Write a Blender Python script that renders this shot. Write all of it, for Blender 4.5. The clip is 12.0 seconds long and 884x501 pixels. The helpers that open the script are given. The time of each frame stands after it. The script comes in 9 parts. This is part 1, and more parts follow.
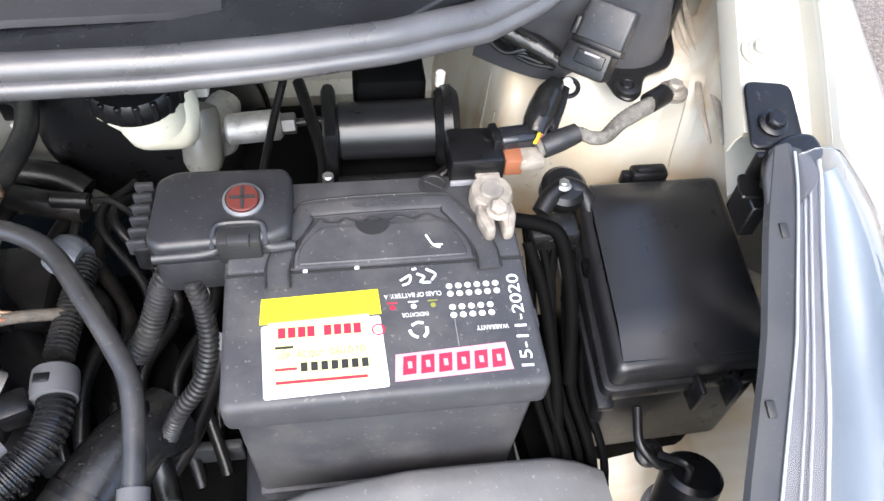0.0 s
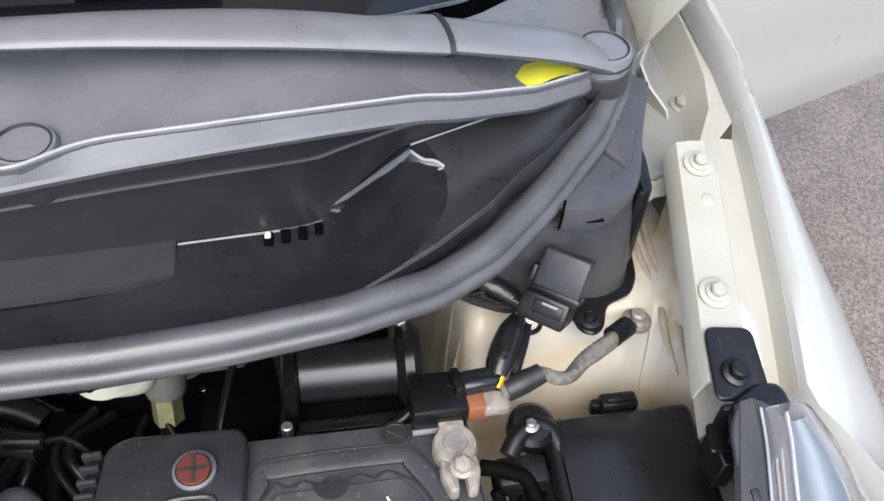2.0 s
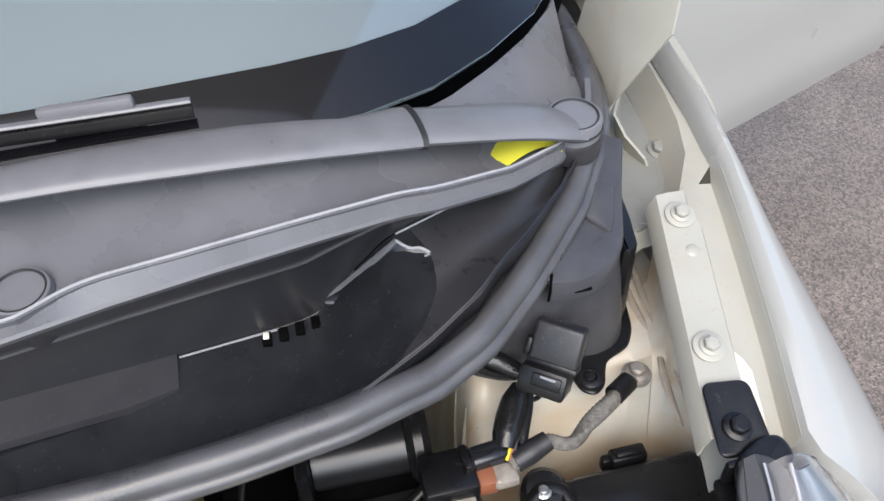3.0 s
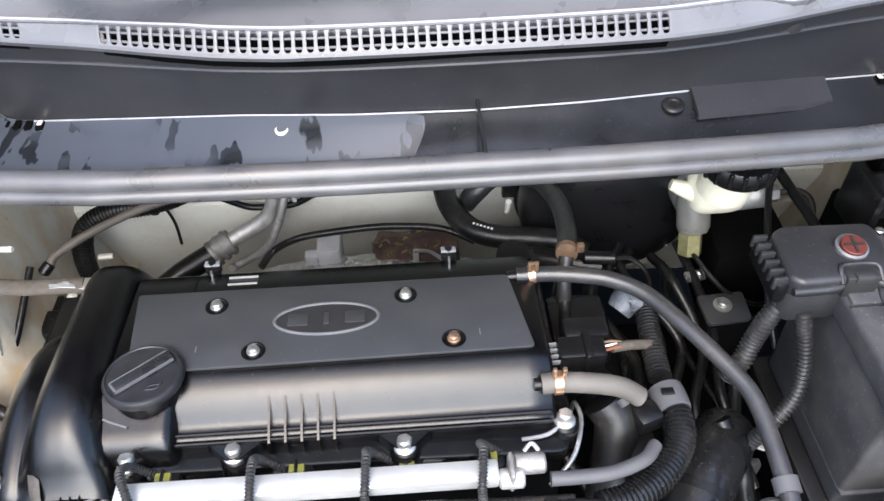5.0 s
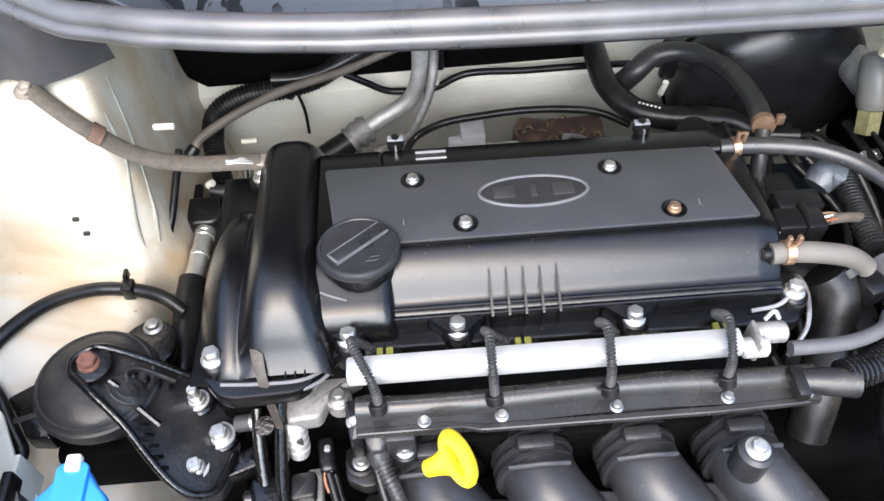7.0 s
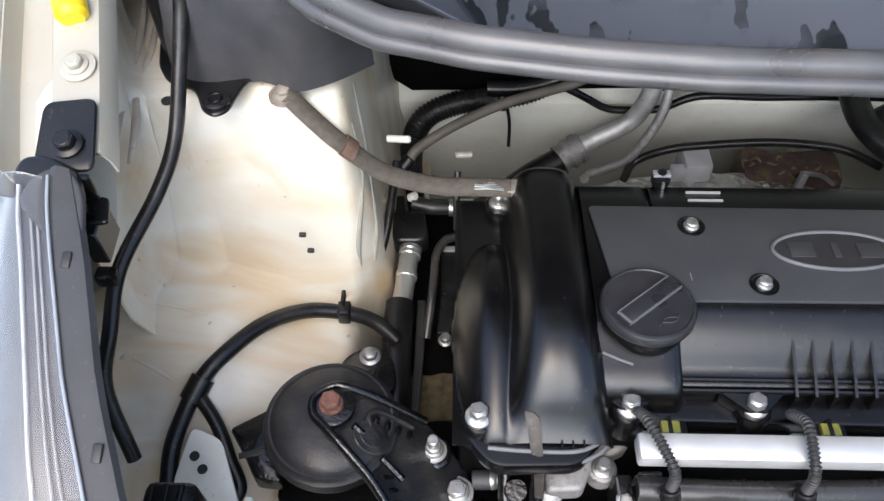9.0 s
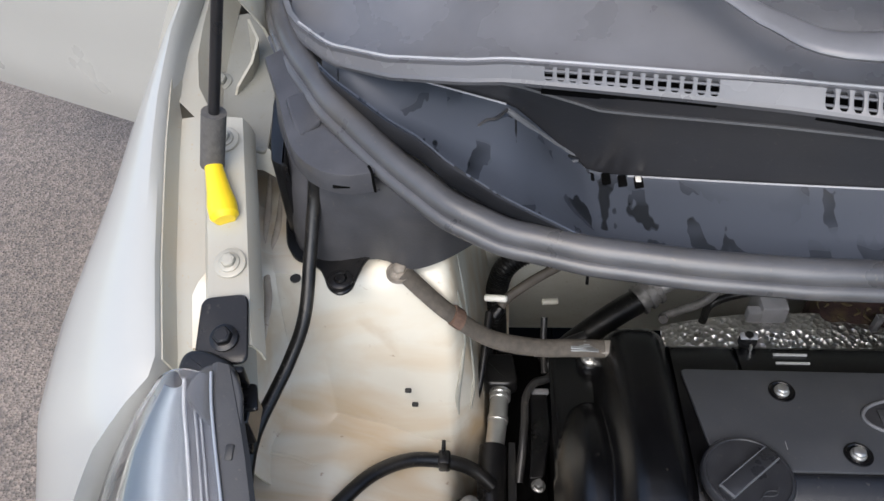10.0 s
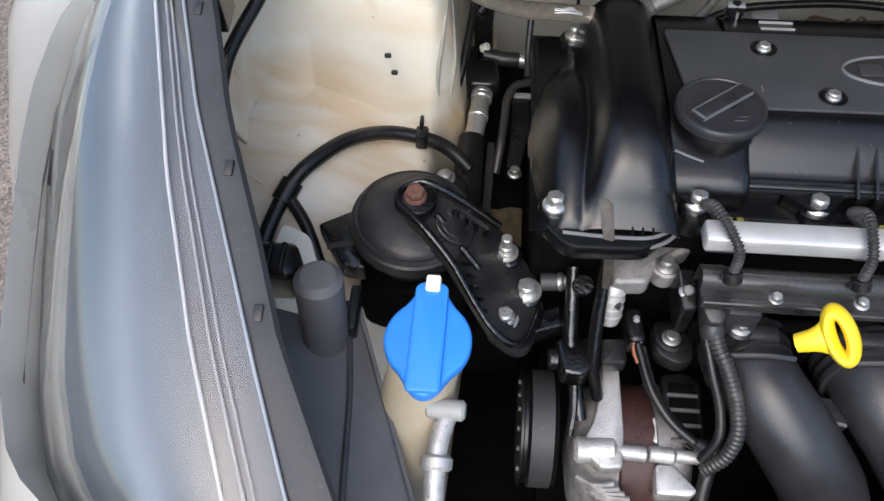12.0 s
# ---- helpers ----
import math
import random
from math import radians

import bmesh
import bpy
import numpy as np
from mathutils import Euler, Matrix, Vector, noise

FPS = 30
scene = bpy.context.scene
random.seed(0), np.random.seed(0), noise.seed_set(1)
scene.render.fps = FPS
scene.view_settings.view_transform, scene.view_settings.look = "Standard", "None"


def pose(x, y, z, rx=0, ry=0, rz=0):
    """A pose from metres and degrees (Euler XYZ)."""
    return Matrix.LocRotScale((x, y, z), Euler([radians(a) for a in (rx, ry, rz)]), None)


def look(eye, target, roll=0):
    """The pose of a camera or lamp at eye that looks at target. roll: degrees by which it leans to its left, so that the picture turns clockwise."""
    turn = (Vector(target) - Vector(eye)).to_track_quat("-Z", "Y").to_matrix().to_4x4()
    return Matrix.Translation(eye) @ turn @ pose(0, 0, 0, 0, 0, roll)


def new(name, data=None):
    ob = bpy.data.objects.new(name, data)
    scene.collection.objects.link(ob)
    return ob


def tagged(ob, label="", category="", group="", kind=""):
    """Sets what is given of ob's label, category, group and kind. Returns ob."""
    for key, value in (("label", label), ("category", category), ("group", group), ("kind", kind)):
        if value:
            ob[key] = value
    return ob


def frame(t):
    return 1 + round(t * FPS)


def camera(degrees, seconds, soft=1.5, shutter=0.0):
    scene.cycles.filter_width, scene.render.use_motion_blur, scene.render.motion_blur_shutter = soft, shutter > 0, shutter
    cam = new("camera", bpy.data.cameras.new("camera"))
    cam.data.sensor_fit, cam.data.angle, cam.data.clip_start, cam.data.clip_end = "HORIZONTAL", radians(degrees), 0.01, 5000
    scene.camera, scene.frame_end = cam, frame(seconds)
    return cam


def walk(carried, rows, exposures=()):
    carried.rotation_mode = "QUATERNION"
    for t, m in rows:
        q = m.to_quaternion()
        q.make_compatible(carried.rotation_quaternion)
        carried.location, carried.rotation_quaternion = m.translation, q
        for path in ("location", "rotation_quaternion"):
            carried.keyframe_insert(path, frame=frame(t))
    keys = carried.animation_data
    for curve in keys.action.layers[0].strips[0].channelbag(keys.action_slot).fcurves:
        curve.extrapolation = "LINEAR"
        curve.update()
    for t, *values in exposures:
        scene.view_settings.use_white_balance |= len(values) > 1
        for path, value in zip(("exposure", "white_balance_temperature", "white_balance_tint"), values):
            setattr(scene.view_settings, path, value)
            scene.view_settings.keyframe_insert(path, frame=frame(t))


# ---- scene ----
cam = camera(60.03, 12.0)
PATH = [
    (0.0, (0.3990, -0.4360, 1.4053), (0.4787, -0.0798, 0.9291), 6.32),
    (0.5, (0.4226, -0.3968, 1.4330), (0.5047, -0.0026, 0.9882), 4.61),
    (1.0, (0.4357, -0.3849, 1.4554), (0.5260, 0.0225, 1.0243), 4.42),
    (1.5, (0.4352, -0.3692, 1.4571), (0.5270, 0.0479, 1.0356), 4.17),
    (2.0, (0.4292, -0.3594, 1.4617), (0.5232, 0.0649, 1.0480), 4.31),
    (2.5, (0.4431, -0.3431, 1.4860), (0.5423, 0.0879, 1.0806), 0.92),
    (3.0, (0.4464, -0.3339, 1.5087), (0.5359, 0.0973, 1.1013), -2.38),
    (3.5, (0.3615, -0.3866, 1.4962), (0.4131, 0.0442, 1.0818), -4.99),
    (3.7, (0.3168, -0.4164, 1.4951), (0.3489, 0.0137, 1.0780), -5.87),
    (5.3, (-0.0764, -0.5267, 1.4841), (-0.0608, -0.1152, 1.0478), -1.55),
    (5.5, (-0.0743, -0.5220, 1.4830), (-0.0610, -0.1149, 1.0425), -1.74),
    (6.0, (-0.1142, -0.5095, 1.4680), (-0.1051, -0.1115, 1.0191), -2.45),
    (6.5, (-0.2148, -0.5163, 1.4820), (-0.2004, -0.1341, 1.0198), -2.60),
    (6.7, (-0.2394, -0.5264, 1.4614), (-0.2204, -0.1457, 0.9980), -2.16),
    (8.3, (-0.3541, -0.4763, 1.3642), (-0.3333, -0.1295, 0.8750), 2.02),
    (8.5, (-0.3862, -0.4624, 1.3639), (-0.3713, -0.1140, 0.8756), 1.91),
    (9.0, (-0.4510, -0.4314, 1.3968), (-0.4633, -0.0632, 0.9232), -0.77),
    (9.5, (-0.4923, -0.4014, 1.4487), (-0.5224, -0.0168, 0.9891), -2.52),
    (10.0, (-0.5053, -0.4042, 1.4913), (-0.5495, 0.0056, 1.0552), -4.10),
    (10.5, (-0.5065, -0.4089, 1.4944), (-0.5581, 0.0112, 1.0691), -4.77),
    (11.0, (-0.4968, -0.4195, 1.4916), (-0.5494, -0.0061, 1.0598), -4.63),
    (11.5, (-0.5079, -0.4776, 1.4324), (-0.5512, -0.0939, 0.9732), -2.63),
    (12.0, (-0.4840, -0.5620, 1.3560), (-0.5208, -0.2229, 0.8624), -1.73),
]
walk(cam, [(t, look(e, a, r)) for t, e, a, r in PATH],
     [(0.0, 1.62), (0.15, 1.35), (0.3, 1.06), (1.0, 0.98), (2.0, 0.91), (2.5, 0.72), (3.2, 0.66), (3.7, 1.0), (5.3, 1.48), (6.5, 1.61), (8.2, 1.72), (8.5, 1.66), (9.0, 0.98), (9.5, 0.72), (10.0, 0.48), (11.3, 0.50), (12.0, 0.62)])

# ---------------------------------------------------------------- light
world = bpy.data.worlds.new("sky")
scene.world = world
world.use_nodes = True
wn = world.node_tree.nodes
sky = wn.new("ShaderNodeTexSky")
sky.sky_type, sky.sun_disc = "NISHITA", False
sky.sun_elevation, sky.sun_rotation = radians(62), radians(200)
sky.air_density, sky.dust_density, sky.ozone_density = 1.0, 2.5, 1.0
world.node_tree.links.new(sky.outputs[0], wn["Background"].inputs[0])
wn["Background"].inputs[1].default_value = 0.21
sun_data = bpy.data.lights.new("sun", "SUN")
sun_data.energy, sun_data.angle, sun_data.color = 1.8, radians(50), (1.0, 0.98, 0.95)
sun = new("sun", sun_data)
sun.matrix_world = look((-0.3, -3.8, 4.2), (0, 0, 1))

# ---------------------------------------------------------------- materials
def mat(name, color, rough=0.5, metal=0.0, var=0.15, scale=40.0, bump=0.02, fine=400.0, coat=0.0,
        dirt=None, dirt_amount=0.0, dirt_scale=9.0, spec=0.5, transmission=0.0, rough_var=0.1, alpha=1.0):
    m = bpy.data.materials.new(name)
    m.use_nodes = True
    nt = m.node_tree
    n, l = nt.nodes, nt.links
    b = n["Principled BSDF"]
    tc = n.new("ShaderNodeTexCoord")
    a = n.new("ShaderNodeTexNoise")
    a.inputs["Scale"].default_value, a.inputs["Detail"].default_value = scale, 6
    f = n.new("ShaderNodeTexNoise")
    f.inputs["Scale"].default_value, f.inputs["Detail"].default_value = fine, 3
    for q in (a, f):
        l.new(tc.outputs["Object"], q.inputs["Vector"])
    r = n.new("ShaderNodeValToRGB")
    lo = [max(0, c * (1 - var)) for c in color]
    hi = [min(1, c * (1 + var)) for c in color]
    r.color_ramp.elements[0].position, r.color_ramp.elements[1].position = 0.3, 0.7
    r.color_ramp.elements[0].color, r.color_ramp.elements[1].color = (*lo, 1), (*hi, 1)
    l.new(a.outputs["Fac"], r.inputs["Fac"])
    out = r.outputs["Color"]
    if dirt:
        d = n.new("ShaderNodeTexNoise")
        d.inputs["Scale"].default_value, d.inputs["Detail"].default_value = dirt_scale, 8
        d.inputs["Roughness"].default_value = 0.65
        l.new(tc.outputs["Object"], d.inputs["Vector"])
        dr = n.new("ShaderNodeValToRGB")
        dr.color_ramp.elements[0].position, dr.color_ramp.elements[1].position = 0.48, 0.72
        dr.color_ramp.elements[1].color = (dirt_amount,) * 3 + (1,)
        l.new(d.outputs["Fac"], dr.inputs["Fac"])
        mx = n.new("ShaderNodeMix")
        mx.data_type = "RGBA"
        l.new(dr.outputs["Color"], mx.inputs[0])
        l.new(out, mx.inputs[6])
        mx.inputs[7].default_value = (*dirt, 1)
        out = mx.outputs[2]
    if dirt:
        d = n.new("ShaderNodeTexNoise")
        d.inputs["Scale"].default_value, d.inputs["Detail"].default_value = 260.0, 2
        l.new(tc.outputs["Object"], d.inputs["Vector"])
        dr = n.new("ShaderNodeMapRange")
        dr.inputs["From Min"].default_value, dr.inputs["From Max"].default_value = 0.66, 0.72
        dr.inputs["To Max"].default_value = min(0.5, 0.12 + dirt_amount)
        l.new(d.outputs["Fac"], dr.inputs["Value"])
        mx = n.new("ShaderNodeMix")
        mx.data_type = "RGBA"
        l.new(dr.outputs["Result"], mx.inputs[0])
        l.new(out, mx.inputs[6])
        mx.inputs[7].default_value = (*dirt, 1)
        out = mx.outputs[2]
    l.new(out, b.inputs["Base Color"])
    mr = n.new("ShaderNodeMapRange")
    mr.inputs["To Min"].default_value, mr.inputs["To Max"].default_value = max(0.02, rough - rough_var), min(1, rough + rough_var)
    l.new(a.outputs["Fac"], mr.inputs["Value"])
    l.new(mr.outputs["Result"], b.inputs["Roughness"])
    b.inputs["Metallic"].default_value = metal
    b.inputs["Specular IOR Level"].default_value = spec
    b.inputs["Coat Weight"].default_value, b.inputs["Coat Roughness"].default_value = coat, 0.06
    b.inputs["Transmission Weight"].default_value, b.inputs["Alpha"].default_value = transmission, alpha
    if bump:
        bp = n.new("ShaderNodeBump")
        bp.inputs["Strength"].default_value, bp.inputs["Distance"].default_value = bump * 10, 0.0006
        l.new(f.outputs["Fac"], bp.inputs["Height"])
        l.new(bp.outputs["Normal"], b.inputs["Normal"])
    return m


DUST = (0.11, 0.097, 0.08)
M = {
    "paint": mat("pearl_white_paint", (0.40, 0.395, 0.365), 0.28, var=0.02, scale=4, bump=0, rough_var=0.02, coat=0.6),
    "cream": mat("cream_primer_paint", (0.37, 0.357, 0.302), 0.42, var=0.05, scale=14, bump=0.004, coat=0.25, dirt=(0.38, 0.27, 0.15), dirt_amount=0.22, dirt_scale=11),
    "black": mat("black_plastic", (0.0060, 0.0060, 0.0066), 0.30, var=0.2, bump=0.02, fine=900, dirt=DUST, dirt_amount=0.07, spec=0.4),
    "satin": mat("satin_black_cover", (0.0032, 0.0032, 0.0036), 0.22, var=0.2, bump=0.02, fine=1400, dirt=DUST, dirt_amount=0.01, spec=0.5),
    "plate": mat("dusty_black_plate", (0.041, 0.043, 0.047), 0.31, var=0.10, scale=18, bump=0.02, fine=1200, dirt=DUST, dirt_amount=0.10, spec=0.4, rough_var=0.03),
    "gloss": mat("glossy_black_tray", (0.014, 0.0148, 0.017), 0.15, var=0.2, bump=0.0, rough_var=0.06, dirt=(0.05, 0.054, 0.06), dirt_amount=0.22, dirt_scale=9),
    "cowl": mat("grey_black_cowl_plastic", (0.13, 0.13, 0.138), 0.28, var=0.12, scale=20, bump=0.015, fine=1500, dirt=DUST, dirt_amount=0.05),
    "wiper": mat("satin_wiper_paint", (0.16, 0.16, 0.168), 0.32, var=0.1, bump=0.01),
    "rubber": mat("black_rubber", (0.068, 0.068, 0.071), 0.30, var=0.25, scale=25, bump=0.02, dirt=DUST, dirt_amount=0.4, dirt_scale=16, spec=0.6),
    "hose": mat("hose_rubber", (0.0055, 0.0055, 0.0058), 0.36, var=0.2, bump=0.03, dirt=DUST, dirt_amount=0.2, dirt_scale=25, spec=0.42),
    "greyhose": mat("weathered_hose_rubber", (0.115, 0.105, 0.092), 0.65, var=0.2, bump=0.04, dirt=DUST, dirt_amount=0.4, dirt_scale=30),
    "battery": mat("dusty_battery_plastic", (0.048, 0.048, 0.052), 0.42, var=0.15, scale=30, bump=0.02, fine=1000, dirt=(0.28, 0.26, 0.22), dirt_amount=0.16, dirt_scale=18, spec=0.3),
    "grey": mat("dark_grey_plastic", (0.085, 0.085, 0.09), 0.55, var=0.1, bump=0.02, dirt=DUST, dirt_amount=0.15, spec=0.35),
    "midgrey": mat("grey_connector_plastic", (0.22, 0.22, 0.23), 0.5, var=0.1, bump=0.02),
    "zinc": mat("zinc_plated_steel", (0.62, 0.61, 0.58), 0.38, metal=0.9, var=0.2, scale=120, bump=0.03, dirt=DUST, dirt_amount=0.3, dirt_scale=60),
    "brass": mat("yellow_zinc_steel", (0.50, 0.33, 0.22), 0.4, metal=0.85, var=0.2, scale=120, bump=0.02, dirt=(0.3, 0.16, 0.08), dirt_amount=0.5, dirt_scale=80),
    "alu": mat("cast_aluminium", (0.60, 0.59, 0.57), 0.55, metal=0.75, var=0.15, scale=60, bump=0.08, fine=700, dirt=DUST, dirt_amount=0.45, dirt_scale=40),
    "rail": mat("brushed_fuel_rail", (0.85, 0.85, 0.84), 0.34, metal=0.7, var=0.06, bump=0.01),
    "rust": mat("rusty_bolt", (0.115, 0.05, 0.036), 0.75, var=0.35, scale=200, bump=0.1),
    "copper": mat("copper_windings", (0.045, 0.017, 0.015), 0.55, var=0.3, scale=150, bump=0.08),
    "lead": mat("oxidised_lead_clamp", (0.30, 0.265, 0.22), 0.6, metal=0.35, var=0.25, scale=90, bump=0.08, dirt=(0.55, 0.50, 0.42), dirt_amount=0.4, dirt_scale=70),
    "braid": mat("braided_grey_cable", (0.13, 0.122, 0.105), 0.7, metal=0.15, var=0.35, scale=220, bump=0.15, fine=600),
    "strap": mat("brown_braided_strap", (0.078, 0.066, 0.052), 0.75, var=0.25, scale=160, bump=0.12, fine=700),
    "white": mat("white_plastic", (0.78, 0.76, 0.68), 0.4, var=0.04, bump=0.01),
    "jug": mat("aged_translucent_white_plastic", (0.80, 0.76, 0.60), 0.38, var=0.08, scale=30, bump=0.01, dirt=(0.55, 0.42, 0.2), dirt_amount=0.4),
    "clearjug": mat("cloudy_grey_plastic", (0.19, 0.185, 0.165), 0.3, var=0.15, scale=30, bump=0.02),
    "yellow": mat("yellow_plastic", (0.85, 0.60, 0.02), 0.35, var=0.04, bump=0.005),
    "tag": mat("yellow_paper_tag", (0.78, 0.74, 0.06), 0.5, var=0.06, bump=0.01),
    "blue": mat("blue_plastic_cap", (0.03, 0.24, 0.80), 0.38, var=0.04, bump=0.005),
    "red": mat("red_brown_plastic", (0.095, 0.018, 0.013), 0.5, var=0.15, bump=0.02),
    "orange": mat("orange_plastic", (0.24, 0.085, 0.04), 0.5, var=0.1, bump=0.01),
    "green": mat("green_connector_clip", (0.22, 0.22, 0.04), 0.5, var=0.1, bump=0.01),
    "foam": mat("grey_foam_sleeve", (0.10, 0.095, 0.09), 0.85, var=0.15, scale=200, bump=0.1, spec=0.2),
    "reflector": mat("silver_lamp_reflector", (0.135, 0.155, 0.175), 0.48, metal=0.5, var=0.05, scale=10, bump=0),
    # near-black that puts the shade of deep gaps into the colour
    "void": mat("near_black_deep_shade", (0.0025, 0.0025, 0.0025), 0.7, var=0.3, bump=0.03, spec=0.05),
    "ink": mat("white_print", (0.72, 0.72, 0.70), 0.5, var=0.05, bump=0),
    "inkgrey": mat("grey_print", (0.32, 0.32, 0.31), 0.5, var=0.1, bump=0),
    "inkred": mat("red_print", (0.55, 0.02, 0.05), 0.45, var=0.05, bump=0),
    "inkpink": mat("pink_print", (0.80, 0.30, 0.40), 0.45, var=0.05, bump=0),
    "inkblack": mat("black_print", (0.02, 0.02, 0.02), 0.5, var=0.05, bump=0),
    "stick_yellow": mat("yellow_sticker", (0.85, 0.82, 0.03), 0.35, var=0.03, bump=0),
    "stick_pale": mat("pale_yellow_sticker", (0.86, 0.80, 0.30), 0.4, var=0.03, bump=0),
    "stick_white": mat("white_sticker", (0.82, 0.82, 0.80), 0.4, var=0.02, bump=0),
    "chalk": mat("white_paint_marker", (0.75, 0.76, 0.76), 0.6, var=0.1, bump=0),
}


M["alu_dull"] = mat("dirty_cast_aluminium", (0.30, 0.29, 0.28), 0.6, metal=0.6, var=0.35, scale=45, bump=0.1, fine=500, dirt=(0.05, 0.04, 0.035), dirt_amount=0.6, dirt_scale=50)


def glass_material(name, tint, rough, transmission):
    m = mat(name, tint, rough, var=0.0, bump=0, rough_var=0.0, transmission=transmission)
    m.node_tree.nodes["Principled BSDF"].inputs["IOR"].default_value = 1.5
    return m


def worn_cream_material():
    """Cream paint with brown smears, grime bands and rust specks."""
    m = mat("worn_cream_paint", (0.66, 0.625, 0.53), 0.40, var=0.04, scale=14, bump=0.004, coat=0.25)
    n, l = m.node_tree.nodes, m.node_tree.links
    b, tc = n["Principled BSDF"], n["Texture Coordinate"]
    col = b.inputs["Base Color"].links[0].from_socket
    for stretch, sc, lo, hi, amount, tint in (((2.2, 9, 5), 2.6, 0.42, 0.68, 0.85, (0.56, 0.42, 0.255)), ((1.2, 1, 1), 9, 0.55, 0.70, 0.55, (0.40, 0.27, 0.14)), ((1, 1, 1), 90, 0.70, 0.76, 0.6, (0.25, 0.14, 0.06))):
        mp = n.new("ShaderNodeMapping")
        mp.inputs["Scale"].default_value = stretch
        l.new(tc.outputs["Object"], mp.inputs["Vector"])
        t = n.new("ShaderNodeTexNoise")
        t.inputs["Scale"].default_value, t.inputs["Detail"].default_value, t.inputs["Distortion"].default_value = sc, 6, 0.6
        l.new(mp.outputs["Vector"], t.inputs["Vector"])
        k = n.new("ShaderNodeMapRange")
        k.inputs["From Min"].default_value, k.inputs["From Max"].default_value, k.inputs["To Max"].default_value = lo, hi, amount
        l.new(t.outputs["Fac"], k.inputs["Value"])
        x = n.new("ShaderNodeMix")
        x.data_type = "RGBA"
        l.new(k.outputs["Result"], x.inputs[0])
        l.new(col, x.inputs[6])
        x.inputs[7].default_value = (*tint, 1)
        col = x.outputs[2]
    l.new(col, b.inputs["Base Color"])
    return m


M["cream_worn"] = worn_cream_material()
M["grime"] = mat("grimy_seam_sealer", (0.44, 0.385, 0.31), 0.7, var=0.3, scale=60, bump=0.08, dirt=(0.16, 0.11, 0.08), dirt_amount=0.5, dirt_scale=30)
# darker copy of the cream: shade in the base colour, dirt on top
M["cream_shade"] = mat("dusty_shaded_cream", (0.36, 0.36, 0.315), 0.5, var=0.08, scale=20, bump=0.01, dirt=(0.24, 0.20, 0.14), dirt_amount=0.5, dirt_scale=14)
M["lens"] = glass_material("clear_lamp_lens", (0.97, 0.98, 1.0), 0.02, 1.0)
M["glass"] = glass_material("windscreen_glass", (0.30, 0.36, 0.38), 0.01, 0.5)
M["glass"].node_tree.nodes["Principled BSDF"].inputs["IOR"].default_value = 2.0


def foil_material():
    m = mat("crinkled_foil_shield", (0.75, 0.74, 0.72), 0.3, metal=0.95, var=0.1, bump=0)
    nt = m.node_tree
    v = nt.nodes.new("ShaderNodeTexVoronoi")
    v.inputs["Scale"].default_value = 130
    tc = nt.nodes["Texture Coordinate"]
    nt.links.new(tc.outputs["Object"], v.inputs["Vector"])
    bp = nt.nodes.new("ShaderNodeBump")
    bp.inputs["Strength"].default_value, bp.inputs["Distance"].default_value = 1.0, 0.006
    nt.links.new(v.outputs["Distance"], bp.inputs["Height"])
    nt.links.new(bp.outputs["Normal"], nt.nodes["Principled BSDF"].inputs["Normal"])
    return m


M["frit"] = mat("black_glass_border", (0.006, 0.006, 0.007), 0.06, var=0.1, bump=0, rough_var=0.02)
M["hose_grey"] = mat("grey_dusted_hose", (0.020, 0.020, 0.021), 0.38, var=0.2, bump=0.03, dirt=DUST, dirt_amount=0.35, dirt_scale=30)
M["foil"] = foil_material()


def asphalt_material():
    m = mat("worn_asphalt", (0.175, 0.15, 0.13), 0.9, var=0.15, scale=3.0, bump=0)
    nt = m.node_tree
    n, l = nt.nodes, nt.links
    tc, b = n["Texture Coordinate"], n["Principled BSDF"]
    v = n.new("ShaderNodeTexVoronoi")
    v.inputs["Scale"].default_value = 150
    l.new(tc.outputs["Object"], v.inputs["Vector"])
    r = n.new("ShaderNodeValToRGB")
    r.color_ramp.elements[0].color, r.color_ramp.elements[1].color = (0.68, 0.68, 0.68, 1), (1.55, 1.5, 1.45, 1)
    r.color_ramp.elements[0].position, r.color_ramp.elements[1].position = 0.2, 0.85
    l.new(v.outputs["Color"], r.inputs["Fac"])
    mx = n.new("ShaderNodeMix")
    mx.data_type, mx.blend_type = "RGBA", "MULTIPLY"
    mx.inputs[0].default_value = 1.0
    old = b.inputs["Base Color"].links[0].from_socket
    l.new(old, mx.inputs[6])
    l.new(r.outputs["Color"], mx.inputs[7])
    l.new(mx.outputs[2], b.inputs["Base Color"])
    bp = n.new("ShaderNodeBump")
    bp.inputs["Strength"].default_value, bp.inputs["Distance"].default_value = 0.9, 0.004
    l.new(v.outputs["Distance"], bp.inputs["Height"])
    l.new(bp.outputs["Normal"], b.inputs["Normal"])
    return m


M["asphalt"] = asphalt_material()

# ---------------------------------------------------------------- building tools
ORIGIN = {}


def thing(name, label, category, at=(0, 0, 0), group="", kind=""):
    ob = new(name)
    ob.empty_display_size = 0.02
    ob.location = at
    ORIGIN[ob.name] = Vector(at)
    return tagged(ob, label, category, group, kind)


def finish(bm, angle=38):
    bmesh.ops.recalc_face_normals(bm, faces=bm.faces)
    for f in bm.faces:
        f.smooth = True
    lim = radians(angle)
    for e in bm.edges:
        if len(e.link_faces) == 2 and e.calc_face_angle(0.0) > lim:
            e.smooth = False
    return bm


